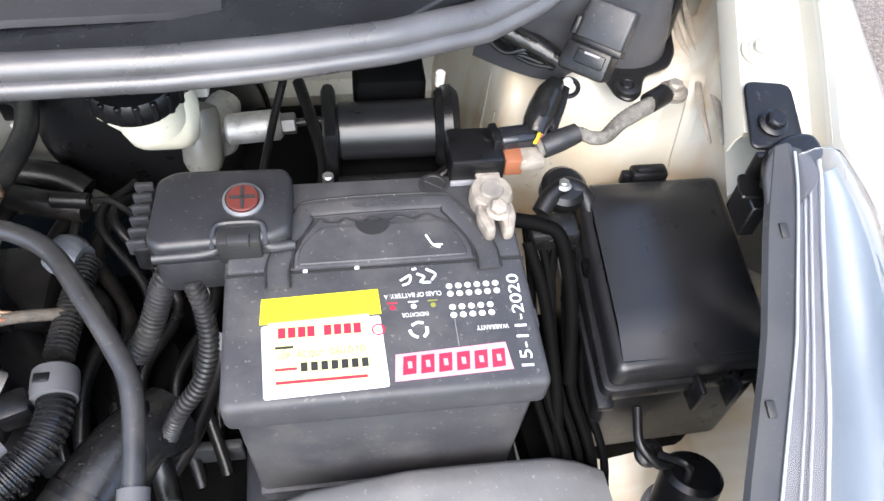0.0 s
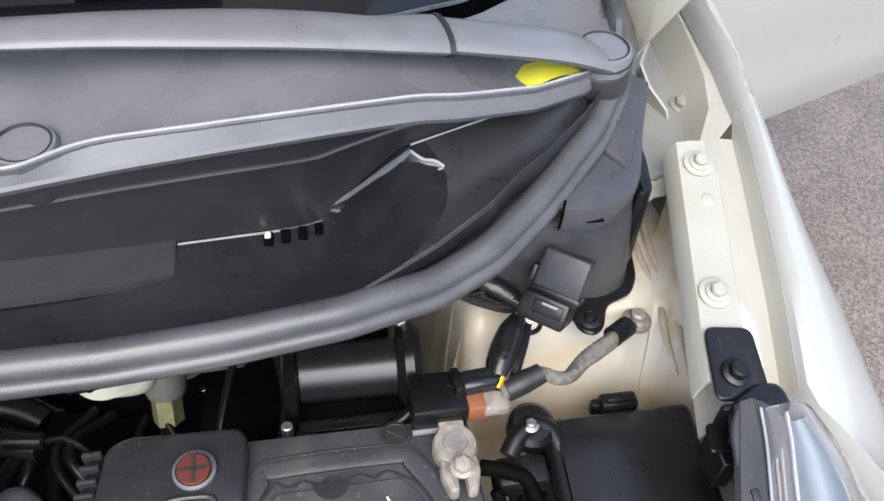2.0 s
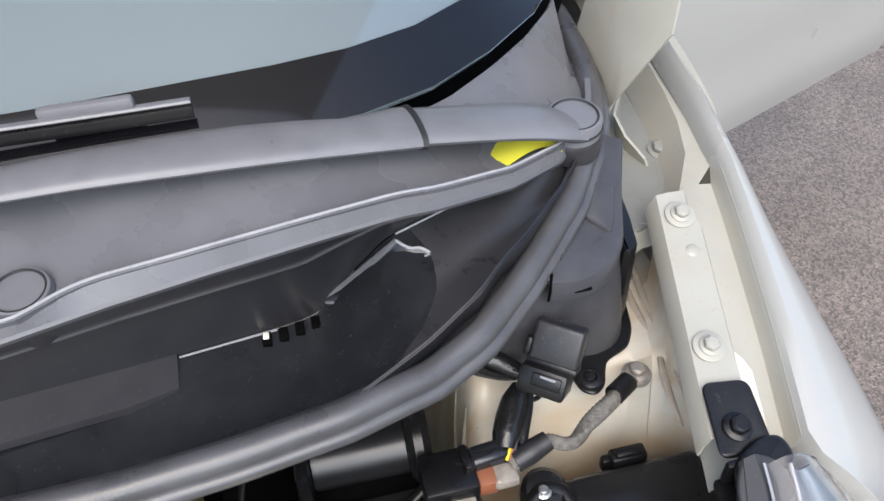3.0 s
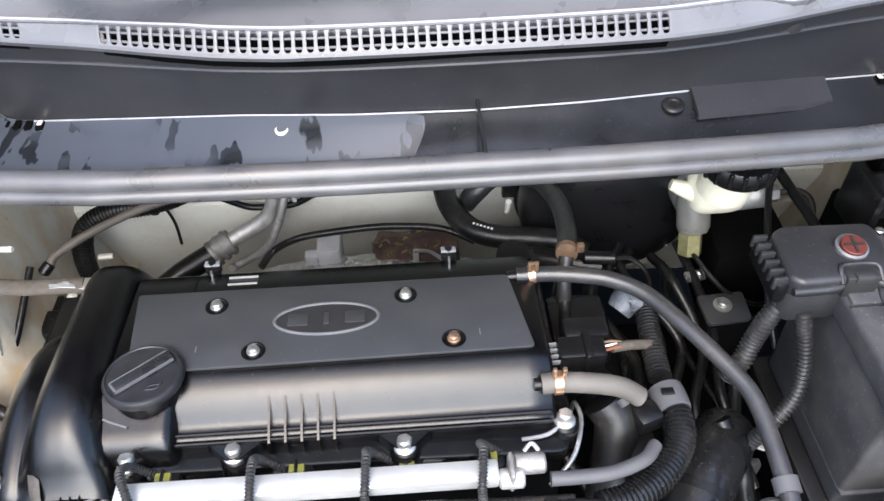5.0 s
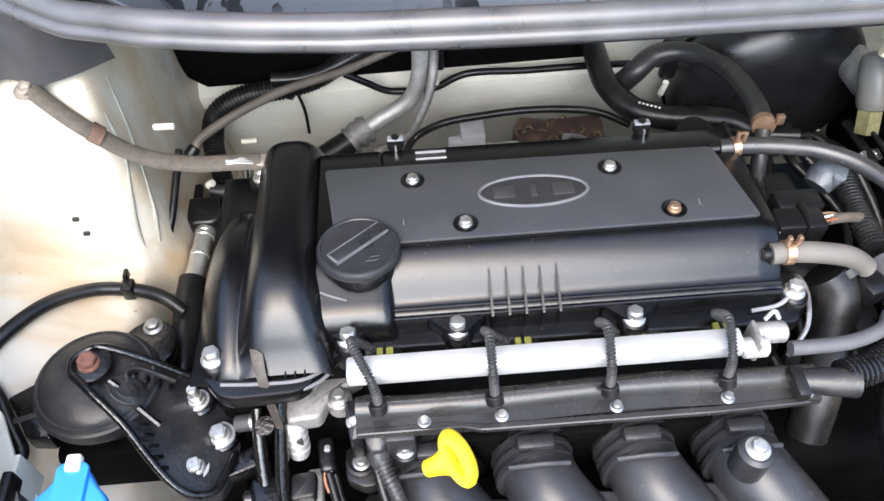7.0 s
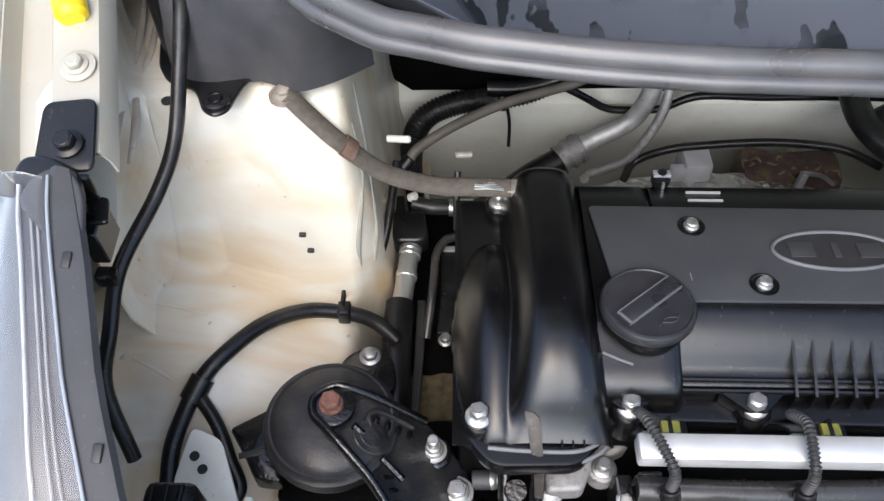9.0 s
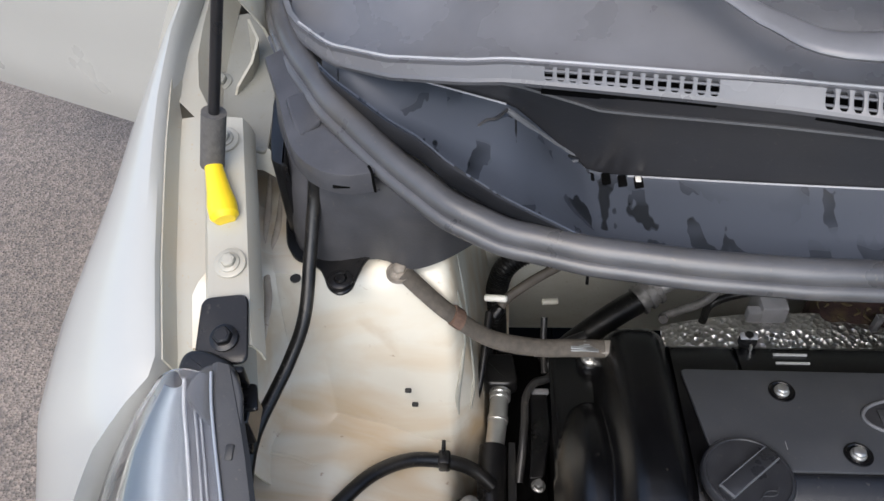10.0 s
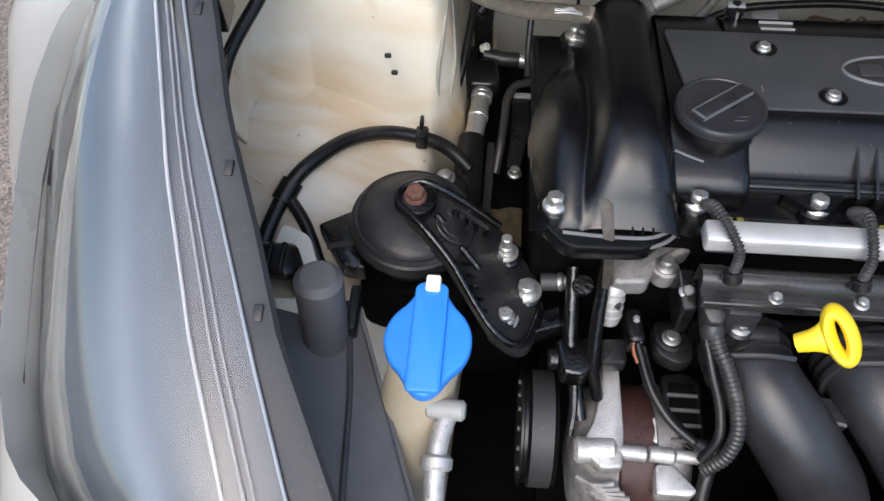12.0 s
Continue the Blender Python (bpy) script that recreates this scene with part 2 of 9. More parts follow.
def part(name, bm, material, parent, label="", angle=38):
    """One mesh object under a thing or a part; bm is in world metres."""
    off = ORIGIN[parent.name]
    bmesh.ops.translate(bm, verts=bm.verts, vec=-off)
    finish(bm, angle)
    me = bpy.data.meshes.new(name)
    bm.to_mesh(me)
    bm.free()
    me.materials.append(M[material] if isinstance(material, str) else material)
    ob = new(name, me)
    ob.parent = parent
    ORIGIN[ob.name] = off
    if label:
        ob["label"] = label
    return ob


def single(name, bm, material, label, category, at, group="", kind="", angle=38):
    """A thing that is one mesh."""
    bmesh.ops.translate(bm, verts=bm.verts, vec=-Vector(at))
    finish(bm, angle)
    me = bpy.data.meshes.new(name)
    bm.to_mesh(me)
    bm.free()
    me.materials.append(M[material])
    ob = new(name, me)
    ob.location = at
    ORIGIN[ob.name] = Vector(at)
    return tagged(ob, label, category, group, kind)


def join(*bms):
    out = bms[0]
    for b in bms[1:]:
        me = bpy.data.meshes.new("tmp")
        b.to_mesh(me)
        b.free()
        out.from_mesh(me)
        bpy.data.meshes.remove(me)
    return out


def bevel(bm, w, seg=2, angle=25):
    es = [e for e in bm.edges if len(e.link_faces) == 2 and e.calc_face_angle(0.0) > radians(angle)]
    if w and es:
        bmesh.ops.bevel(bm, geom=es, offset=w, segments=seg, affect="EDGES", profile=0.5)
    return bm


def box(x0, x1, y0, y1, z0, z1, bev=0.003, seg=2, taper=1.0):
    bm = bmesh.new()
    bmesh.ops.create_cube(bm, size=1)
    c = Vector(((x0 + x1) / 2, (y0 + y1) / 2, (z0 + z1) / 2))
    for v in bm.verts:
        k = taper if v.co.z < 0 else 1.0
        v.co = c + Vector((v.co.x * (x1 - x0) * k, v.co.y * (y1 - y0) * k, v.co.z * (z1 - z0)))
    return bevel(bm, bev, seg)


def turned(bm, rot, about):
    a = Vector(about)
    bm.transform(Matrix.Translation(a) @ Euler([radians(r) for r in rot]).to_matrix().to_4x4() @ Matrix.Translation(-a))
    return bm


def axis_frame(d):
    return Vector(d).normalized().to_track_quat("Z", "Y").to_matrix().to_4x4()


def lathe(profile, at, axis=(0, 0, 1), n=28, squash=(1, 1)):
    """Profile of (radius, height) turned round the axis."""
    bm = bmesh.new()
    m = Matrix.Translation(at) @ axis_frame(axis)
    rings = []
    for r, h in profile:
        if r < 1e-6:
            rings.append([bm.verts.new(m @ Vector((0, 0, h)))])
        else:
            rings.append([bm.verts.new(m @ Vector((r * squash[0] * math.cos(2 * math.pi * i / n), r * squash[1] * math.sin(2 * math.pi * i / n), h))) for i in range(n)])
    for a, b in zip(rings, rings[1:]):
        if len(a) == 1 and len(b) == 1:
            continue
        for i in range(n):
            j = (i + 1) % n
            if len(a) == 1:
                bm.faces.new((a[0], b[i], b[j]))
            elif len(b) == 1:
                bm.faces.new((a[i], a[j], b[0]))
            else:
                bm.faces.new((a[i], a[j], b[j], b[i]))
    for ring in (rings[0], rings[-1]):
        if len(ring) > 1:
            bm.faces.new(ring)
    return bm


def cyl(p0, p1, r, n=20, bev=0.0, r1=None):
    p0, p1 = Vector(p0), Vector(p1)
    h = (p1 - p0).length
    r1 = r if r1 is None else r1
    b = min(bev, r * 0.4, r1 * 0.4)
    prof = [(r - b, 0), (r, b), (r1, h - b), (r1 - b, h)] if b else [(r, 0), (r1, h)]
    return lathe(prof, p0, p1 - p0, n)


def smooth_path(pts, res=8):
    p = [Vector(q) for q in pts]
    p = [2 * p[0] - p[1]] + p + [2 * p[-1] - p[-2]]
    out = []
    for i in range(1, len(p) - 2):
        for k in range(res):
            t = k / res
            a, b, c, d = p[i - 1], p[i], p[i + 1], p[i + 2]
            out.append(0.5 * ((2 * b) + (c - a) * t + (2 * a - 5 * b + 4 * c - d) * t * t + (3 * b - a - 3 * c + d) * t ** 3))
    return out + [p[-2]]


def tube(pts, r, n=12, res=8, ribs=0.0, pitch=0.005, flat=1.0, twist=0.0, wobble=0.0):
    """A hose along a smooth path; ribs: corrugation depth; flat: height over width."""
    path = smooth_path(pts, res)
    if ribs:
        dense, acc = [], [0.0]
        for a, b in zip(path, path[1:]):
            acc.append(acc[-1] + (b - a).length)
        steps = max(4, int(acc[-1] / (pitch / 4)))
        k = 0
        for i in range(steps + 1):
            s = acc[-1] * i / steps
            while k < len(acc) - 2 and acc[k + 1] < s:
                k += 1
            f = (s - acc[k]) / max(1e-9, acc[k + 1] - acc[k])
            dense.append(path[k].lerp(path[k + 1], f))
        path = dense
    bm = bmesh.new()
    up = None
    rings = []
    rr = r if isinstance(r, (list, tuple)) else [r, r]
    for i, p in enumerate(path):
        d = (path[min(i + 1, len(path) - 1)] - path[max(i - 1, 0)]).normalized()
        if up is None:
            up = d.orthogonal() if abs(d.z) > 0.9 else Vector((0, 0, 1))
        up = (up - d * up.dot(d)).normalized()
        side = d.cross(up)
        f = i / (len(path) - 1) * (len(rr) - 1)
        k = min(int(f), len(rr) - 2)
        rad = rr[k] + (rr[k + 1] - rr[k]) * (f - k)
        if ribs:
            rad += ribs * (0.5 if (i % 4) in (1, 2) else -0.5)
        ring = []
        for j in range(n):
            a = 2 * math.pi * j / n + twist * i
            q = rad * (1 + wobble * math.cos(3 * a + twist * i))
            ring.append(bm.verts.new(p + side * (q * math.cos(a)) + up * (q * flat * math.sin(a))))
        rings.append(ring)
    for a, b in zip(rings, rings[1:]):
        for j in range(n):
            k = (j + 1) % n
            bm.faces.new((a[j], a[k], b[k], b[j]))
    bm.faces.new(rings[0])
    bm.faces.new(rings[-1])
    return bm


def prism(outline, z0, z1, bev=0.002, seg=2, tilt=None):
    """A plate from an outline of (x, y); tilt(x, y) is added to z."""
    bm = bmesh.new()
    a = [bm.verts.new((x, y, z0 + (tilt(x, y) if tilt else 0))) for x, y in outline]
    b = [bm.verts.new((x, y, z1 + (tilt(x, y) if tilt else 0))) for x, y in outline]
    n = len(a)
    bm.faces.new(a)
    bm.faces.new(b)
    for i in range(n):
        j = (i + 1) % n
        bm.faces.new((a[i], a[j], b[j], b[i]))
    bmesh.ops.recalc_face_normals(bm, faces=bm.faces)
    return bevel(bm, bev, seg)


def rounded(pts, r, n=5):
    """An outline with its corners rounded."""
    out = []
    m = len(pts)
    for i in range(m):
        p, a, b = Vector(pts[i]), Vector(pts[i - 1]), Vector(pts[(i + 1) % m])
        u, v = (a - p), (b - p)
        k = min(r, u.length * 0.45, v.length * 0.45)
        s, e = p + u.normalized() * k, p + v.normalized() * k
        for j in range(n + 1):
            t = j / n
            q = s.lerp(p, t).lerp(p.lerp(e, t), t)
            out.append((q.x, q.y))
    return out


def circle(cx, cy, rx, ry=None, n=32):
    ry = rx if ry is None else ry
    return [(cx + rx * math.cos(2 * math.pi * i / n), cy + ry * math.sin(2 * math.pi * i / n)) for i in range(n)]


def sheet(rows, thick=0.002, closed=False):
    """A skin through rows of points, given a thickness."""
    bm = bmesh.new()
    vs = [[bm.verts.new(p) for p in row] for row in rows]
    for a, b in zip(vs, vs[1:]):
        m = len(a)
        for i in range(m if closed else m - 1):
            j = (i + 1) % m
            bm.faces.new((a[i], a[j], b[j], b[i]))
    bmesh.ops.recalc_face_normals(bm, faces=bm.faces)
    if thick:
        bmesh.ops.solidify(bm, geom=list(bm.faces), thickness=thick)
    return bm


def hexhead(at, r=0.007, h=0.007, axis=(0, 0, 1), flange=1.45, turn=0.3):
    """A hexagon bolt head on its flange."""
    m = Matrix.Translation(at) @ axis_frame(axis)
    fl = lathe([(r * flange, 0), (r * flange, h * 0.2), (r * 1.05, h * 0.38), (r * 0.9, h * 0.4)], at, axis, 20)
    bm = prism([(r * math.cos(math.pi * i / 3 + turn), r * math.sin(math.pi * i / 3 + turn)) for i in range(6)], h * 0.3, h, r * 0.12, 1)
    top = lathe([(r * 0.7, h), (r * 0.62, h * 1.06), (0, h * 1.06)], (0, 0, 0), (0, 0, 1), 12)
    bm = join(bm, top)
    bm.transform(m)
    return join(fl, bm)


def lerp_table(tab, x):
    x = abs(x)
    for (a, u), (b, v) in zip(tab, tab[1:]):
        if x <= b:
            t = (x - a) / (b - a)
            return u + (v - u) * max(0, t)
    return tab[-1][1]


def words(text, size, at, rot, material, name, parent, depth=0.0003, width=None):
    """Lettering in the built-in font as a mesh part; at is the middle."""
    cu = bpy.data.curves.new(name, "FONT")
    cu.body, cu.size, cu.extrude = text, size, depth
    cu.align_x, cu.align_y = "CENTER", "CENTER"
    tmp = bpy.data.objects.new("tmp", cu)
    scene.collection.objects.link(tmp)
    bpy.context.view_layer.update()
    me = bpy.data.meshes.new_from_object(tmp.evaluated_get(bpy.context.evaluated_depsgraph_get()))
    bpy.data.objects.remove(tmp)
    bm = bmesh.new()
    bm.from_mesh(me)
    bpy.data.meshes.remove(me)
    if width:
        xs = [v.co.x for v in bm.verts]
        k = width / (max(xs) - min(xs))
        for v in bm.verts:
            v.co.x *= k
    bm.transform(Matrix.Translation(at) @ Euler([radians(r) for r in rot]).to_matrix().to_4x4())
    return part(name, bm, material, parent, angle=30)

# ---------------------------------------------------------------- the ground
def build_ground():
    bm = bmesh.new()
    bmesh.ops.create_grid(bm, x_segments=8, y_segments=8, size=300)
    single("ground", bm, "asphalt", "grey-brown weathered asphalt with pale chippings", "asphalt", (0, 0, 0), kind="structure")


build_ground()

# ---------------------------------------------------------------- the car's shell
SEAL = [(0.0, -0.062), (0.10, -0.062), (0.20, -0.060), (0.30, -0.057), (0.37, -0.050), (0.44, -0.038), (0.50, -0.020), (0.54, 0.000), (0.586, 0.040), (0.64, 0.098), (0.686, 0.170), (0.706, 0.230), (0.715, 0.30), (0.72, 0.36)]
LIP = [(0.0, -0.0095), (0.05, -0.0095), (0.10, -0.009), (0.15, -0.0075), (0.20, -0.001), (0.25, 0.011), (0.31, 0.0265), (0.37, 0.039), (0.45, 0.054), (0.53, 0.068), (0.59, 0.086), (0.64, 0.115), (0.68, 0.165), (0.70, 0.22)]
RIDGE = [(0.0, 0.0155), (0.22, 0.0175), (0.29, 0.012), (0.36, 0.0085), (0.55, 0.006), (0.70, 0.006)]
GUTTER = [(-0.30, 0.700), (-0.16, 0.735), (-0.085, 0.750), (-0.02, 0.765), (0.05, 0.778), (0.12, 0.790), (0.2, 0.796), (0.6, 0.80)]


def table(tab, v):
    if v <= tab[0][0]:
        return tab[0][1]
    for (a, p), (b, q) in zip(tab, tab[1:]):
        if v <= b:
            return p + (q - p) * (v - a) / (b - a)
    return tab[-1][1]


def lip_y(x):
    return table(LIP, abs(x))


def ridge(x):
    """Offset of the lip's rear edge from its front edge; it dips round the wiper pivot."""
    dip = math.exp(-((x - 0.258) / 0.026) ** 2)
    return table(RIDGE, abs(x)) - 0.0105 * dip, 0.0165 - 0.0035 * dip - 0.008 * max(0.0, abs(x) - 0.35)


def lip_z(x):
    return 1.172 - 0.12 * max(0.0, abs(x) - 0.5)


def glass_y(x):
    return table([(0, 0.098), (0.30, 0.110), (0.47, 0.126), (0.52, 0.141), (0.56, 0.160), (0.607, 0.198), (0.648, 0.238), (0.69, 0.29), (0.71, 0.33), (0.74, 0.40)], abs(x))


def rail_z(y):
    return 1.068 + 0.30 * y - 0.12 * max(0, y - 0.2)


def rail_in(y):
    return 0.695 + 0.2 * min(y, 0.12)


car = thing("car_body", "pearl white hatchback body with open engine bay and doors ajar", "car", (0, 0.3, 0))


WING = [(0.000, -0.020), (0.002, -0.006), (0.006, 0.002), (0.014, 0.005), (0.028, 0.002), (0.044, -0.006), (0.062, -0.018),
        (0.082, -0.034), (0.102, -0.055), (0.122, -0.084), (0.138, -0.120), (0.150, -0.17), (0.158, -0.26), (0.154, -0.50)]


LAMP_EDGE = [(-0.50, 0.66), (-0.46, 0.71), (-0.435, 0.745), (-0.378, 0.767), (-0.305, 0.778), (-0.25, 0.785), (-0.205, 0.787), (-0.157, 0.780), (-0.125, 0.764), (-0.10, 0.742), (-0.09, 0.738)]


def wing_front_rows(s):
    """Rows of the wing skin carried on forward round the outside of the headlamp."""
    rows = []
    for i in range(27, 0, -1):
        y = -0.09 - i * 0.016
        b, z = table(LAMP_EDGE, y) + 0.009, 1.041 + 0.326 * (y + 0.09)
        g = (0.92 if s > 0 else 1.10) - 0.06 * min(1, (-0.09 - y) / 0.11) - 0.25 * min(1, max(0, (-0.2 - y) / 0.25))
        d0 = max(0.004, (b - table(GUTTER, y)) / g)
        drop, end = (0.9 * table(WING, d0) if d0 > 0.014 else 0.0), WING[-2][0]
        row = [(s * (b - 0.005), y, z - 0.05), (s * (b - 0.002), y, z - 0.012)]
        for dx, dz in WING[2:-1]:
            d = d0 + (end - d0) * (dx - 0.006) / (end - 0.006)
            row.append((s * (b + (d - d0) * g), y, z + table(WING, d) - drop * max(0.0, 1 - (d - d0) / (end - d0)) ** 1.6))
        row.append((s * (b + (end - d0) * g - 0.004), y, z - 0.50))
        rows.append(row)
    return rows


def build_fender(s):
    ys = [-0.09 + i * 0.0372 for i in range(21)]
    rows = wing_front_rows(s)
    for y in ys:
        xi, zr = table(GUTTER, y), rail_z(y)
        k = table([(-0.09, 0.95), (-0.024, 0.81), (0.09, 0.50), (0.24, 0.26), (0.43, 0.18), (0.7, 0.18)], y)
        k = k if s > 0 else table([(-0.09, 1.13), (-0.024, 1.02), (0.09, 0.68), (0.24, 0.34), (0.43, 0.2), (0.7, 0.18)], y)
        rows.append([(s * (xi + min(dx, 0.006) + max(0, dx - 0.006) * (k - 0.03)), y, zr + dz) for dx, dz in WING])
    f = part("fender", sheet(rows, -0.0015 * s), "paint", car, "pearl white front wing, glossy")
    # the inner channel beside the wing's edge
    rows = []
    for y in ys:
        xi, zr, xr = table(GUTTER, y), rail_z(y), rail_in(y) + 0.045
        xr = max(xr, table([(0.10, 0.0), (0.13, 0.768), (0.16, 0.790), (0.20, 0.800), (0.26, 0.806), (0.6, 0.81)], y))
        xi = max(xi, xr + 0.004)
        rows.append([(s * (xr - 0.03), y, zr - 0.055), (s * (xr - 0.012), y, zr - 0.024), (s * (xr + 0.004), y, zr - 0.019), (s * (xi - 0.004), y, zr - 0.021), (s * xi, y, zr - 0.014), (s * (xi + 0.003), y, zr - 0.003)])
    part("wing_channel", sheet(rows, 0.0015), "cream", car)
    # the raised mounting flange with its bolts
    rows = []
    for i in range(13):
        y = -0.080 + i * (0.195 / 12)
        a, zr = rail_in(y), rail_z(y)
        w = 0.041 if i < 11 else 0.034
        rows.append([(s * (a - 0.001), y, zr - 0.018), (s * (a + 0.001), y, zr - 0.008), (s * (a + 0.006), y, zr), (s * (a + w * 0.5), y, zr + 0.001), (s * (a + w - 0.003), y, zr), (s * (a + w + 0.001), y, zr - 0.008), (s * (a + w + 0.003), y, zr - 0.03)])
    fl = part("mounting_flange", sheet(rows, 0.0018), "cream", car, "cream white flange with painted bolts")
    for y, dx in ((-0.018, 0.020), (0.092, 0.022)):
        n = Vector((0, -0.29, 0.957))
        at = Vector((s * (rail_in(y) + dx), y, rail_z(y) + 0.0015))
        part("washer", lathe([(0.0125, 0), (0.0125, 0.0012), (0.0105, 0.002), (0.0, 0.002)], at, n, 28), "cream", fl)
        part("bolt", hexhead(at + n * 0.002, 0.0062, 0.0065, n, 1.35), "cream", fl)
    for pts in ([(0.728, 0.150, 1.008), (0.722, 0.104, 1.000), (0.718, 0.046, 0.995), (0.715, 0.0, 0.991), (0.708, -0.035, 0.986)], [(0.716, 0.135, 0.998), (0.711, 0.090, 0.994), (0.713, 0.050, 0.991), (0.704, 0.010, 0.988), (0.700, -0.03, 0.983)]):
        part("sealed_seam", tube([(s * x, y, z) for x, y, z in pts], [0.0016, 0.0034, 0.0024, 0.0036, 0.0016], 10, 6, flat=0.5), "grime", car)
    part("weld_spot", lathe([(0.006, 0), (0.0045, 0.001), (0, 0.001)], (s * (rail_in(0.06) + 0.026), 0.06, rail_z(0.06) + 0.001), (0, -0.29, 0.957), 16), "cream", fl)


def tower_z(x, y):
    """Height of the inner wing: suspension tower behind, apron sloping to the front."""
    ax = abs(x)
    top = 0.986 + 0.006 * min(0.10, max(0, (ax - 0.62))) / 0.08
    low = 0.812 - 0.46 * max(0.0, 0.665 - ax) + min(0.0, (y + 0.08)) * 0.5
    low = max(low, 0.60)
    low += 0.003 * math.sin((ax - 0.5) * 60 + y * 25) * min(1, max(0, (0.70 - ax) / 0.1))
    yf = 0.012 + 0.020 * math.cos((ax - 0.60) * 9)
    t = min(1, max(0, (y - (yf - 0.03)) / 0.045))
    t = t * t * (3 - 2 * t)
    z = low + (top - low) * t
    if ax < 0.552:
        k = min(1, (0.552 - ax) / 0.042)
        z -= k ** 1.35 * 0.36
    return z


def tower_x(y, z):
    """Distance from the car's middle at which the tower's steep side has height z."""
    a, b = 0.49, 0.552
    for _ in range(30):
        c = (a + b) / 2
        a, b = (c, b) if tower_z(c, y) < z else (a, c)
    return a


def build_tower(s):
    rows = []
    for i in range(45):
        y = -0.40 + i * 0.0175
        wide = (0.36 - 0.10 * min(1, max(0, (y + 0.08) / 0.08))) / 43
        rows.append([(s * (0.49 + j * wide), y, tower_z(0.49 + j * wide, y) + 0.0016 * noise.noise((s * j * 0.35, i * 0.35, 3.0))) for j in range(44)])
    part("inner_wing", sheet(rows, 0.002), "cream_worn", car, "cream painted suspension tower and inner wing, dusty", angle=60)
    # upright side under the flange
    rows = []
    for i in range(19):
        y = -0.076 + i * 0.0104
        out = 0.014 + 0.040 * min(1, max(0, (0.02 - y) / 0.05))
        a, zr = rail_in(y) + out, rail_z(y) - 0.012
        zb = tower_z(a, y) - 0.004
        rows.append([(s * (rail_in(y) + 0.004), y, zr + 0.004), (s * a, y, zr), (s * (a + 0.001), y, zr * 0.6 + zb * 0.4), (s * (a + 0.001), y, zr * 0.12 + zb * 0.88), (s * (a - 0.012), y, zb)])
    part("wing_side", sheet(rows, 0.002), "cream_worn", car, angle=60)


def build_seams(s):
    """Sealed seams, beads and grime lines pressed into the inner wing."""
    lines = (([(0.742, -0.041, 0.812), (0.711, -0.045, 0.812), (0.678, -0.054, 0.812)], 0.0022),
             ([(0.738, -0.095, 0.804), (0.717, -0.104, 0.799), (0.692, -0.116, 0.793), (0.672, -0.122, 0.790)], 0.0024))
    for pts, r in lines:
        part("pressed_bead", tube([(s * x, y, z) for x, y, z in pts], r, 8, 6, flat=0.6), "cream_worn", car)
    for pts, r in (([(0.517, 0.058, 0.945), (0.5265, 0.047, 0.905), (0.5335, 0.030, 0.865), (0.5395, 0.020, 0.825), (0.5455, 0.016, 0.795)], 0.0034), ([(0.508, 0.097, 0.955), (0.5125, 0.078, 0.905), (0.5165, 0.058, 0.862), (0.521, 0.037, 0.822), (0.527, 0.027, 0.79)], 0.003)):
        part("sealant_bead", tube([(s * (tower_x(y, z) + 0.0006), y, z) for x, y, z in pts], [r * 0.4, r * 0.9, r * 0.6, r * 0.9, r * 0.4], 10, 6), "cream_shade", car)


def build_firewall():
    rows = []
    for z, y in ((1.06, 0.10), (1.0, 0.20), (0.93, 0.270), (0.86, 0.296), (0.80, 0.300), (0.786, 0.296), (0.776, 0.280), (0.766, 0.280), (0.70, 0.305), (0.5, 0.36)):
        rows.append([(x, y + 0.006 * noise.noise((x * 6, z * 8, 1)), z) for x in [-0.55 + i * 0.05 for i in range(23)]])
    # bulkhead takes the brightened cream, light put into its colour
    part("firewall", sheet(rows, 0.002), "cream_lit", car, "cream painted bulkhead behind the engine")
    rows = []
    # near-black sheet paints the shade under the scuttle over the bulkhead
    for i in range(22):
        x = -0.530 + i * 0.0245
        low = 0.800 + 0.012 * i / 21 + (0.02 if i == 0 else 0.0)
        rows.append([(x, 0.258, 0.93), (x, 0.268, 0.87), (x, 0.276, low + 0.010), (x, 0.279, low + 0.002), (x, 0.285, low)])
    part("scuttle_underside", sheet(rows, 0.006), "void", car, "near-black sheet for the shaded underside of the scuttle")


def build_windscreen():
    rows = []
    for k in range(9):
        t = k / 8
        row = []
        for i in range(27):
            x = -0.71 + i * (1.42 / 26)
            y0 = glass_y(x)
            row.append((x * (1 - 0.13 * t), y0 + 0.88 * t, 1.213 + 0.55 * t - 0.05 * t * t))
        rows.append(row)
    w = part("windscreen", sheet(rows, 0.005), "glass", car, "tinted windscreen glass reflecting the sky")
    rows = []
    for k in range(3):
        t = k * 0.025
        rows.append([(x * (1 - 0.13 * t), glass_y(x) + 0.88 * t - 0.0012, 1.213 + 0.55 * t + 0.0022) for x in [-0.71 + i * (1.42 / 26) for i in range(27)]])
    part("black_border", sheet(rows, 0.001), "frit", w, "glossy black border along the glass edge")
    # dashboard under the glass
    rows = []
    xs = [-0.74 + i * 0.074 for i in range(21)]
    rows.append([(x, glass_y(x) - 0.012, 1.165) for x in xs])
    for y, z in ((0.34, 1.185), (0.55, 1.20), (0.9, 1.19), (1.0, 1.0)):
        rows.append([(x, y + 0.2 * x * x, z) for x in xs])
    # near-black puts the unlit cabin's shade into the dashboard colour
    part("dashboard", sheet(rows, 0.004), "void", car, "near-black dashboard top under the windscreen, cabin shade in its colour")


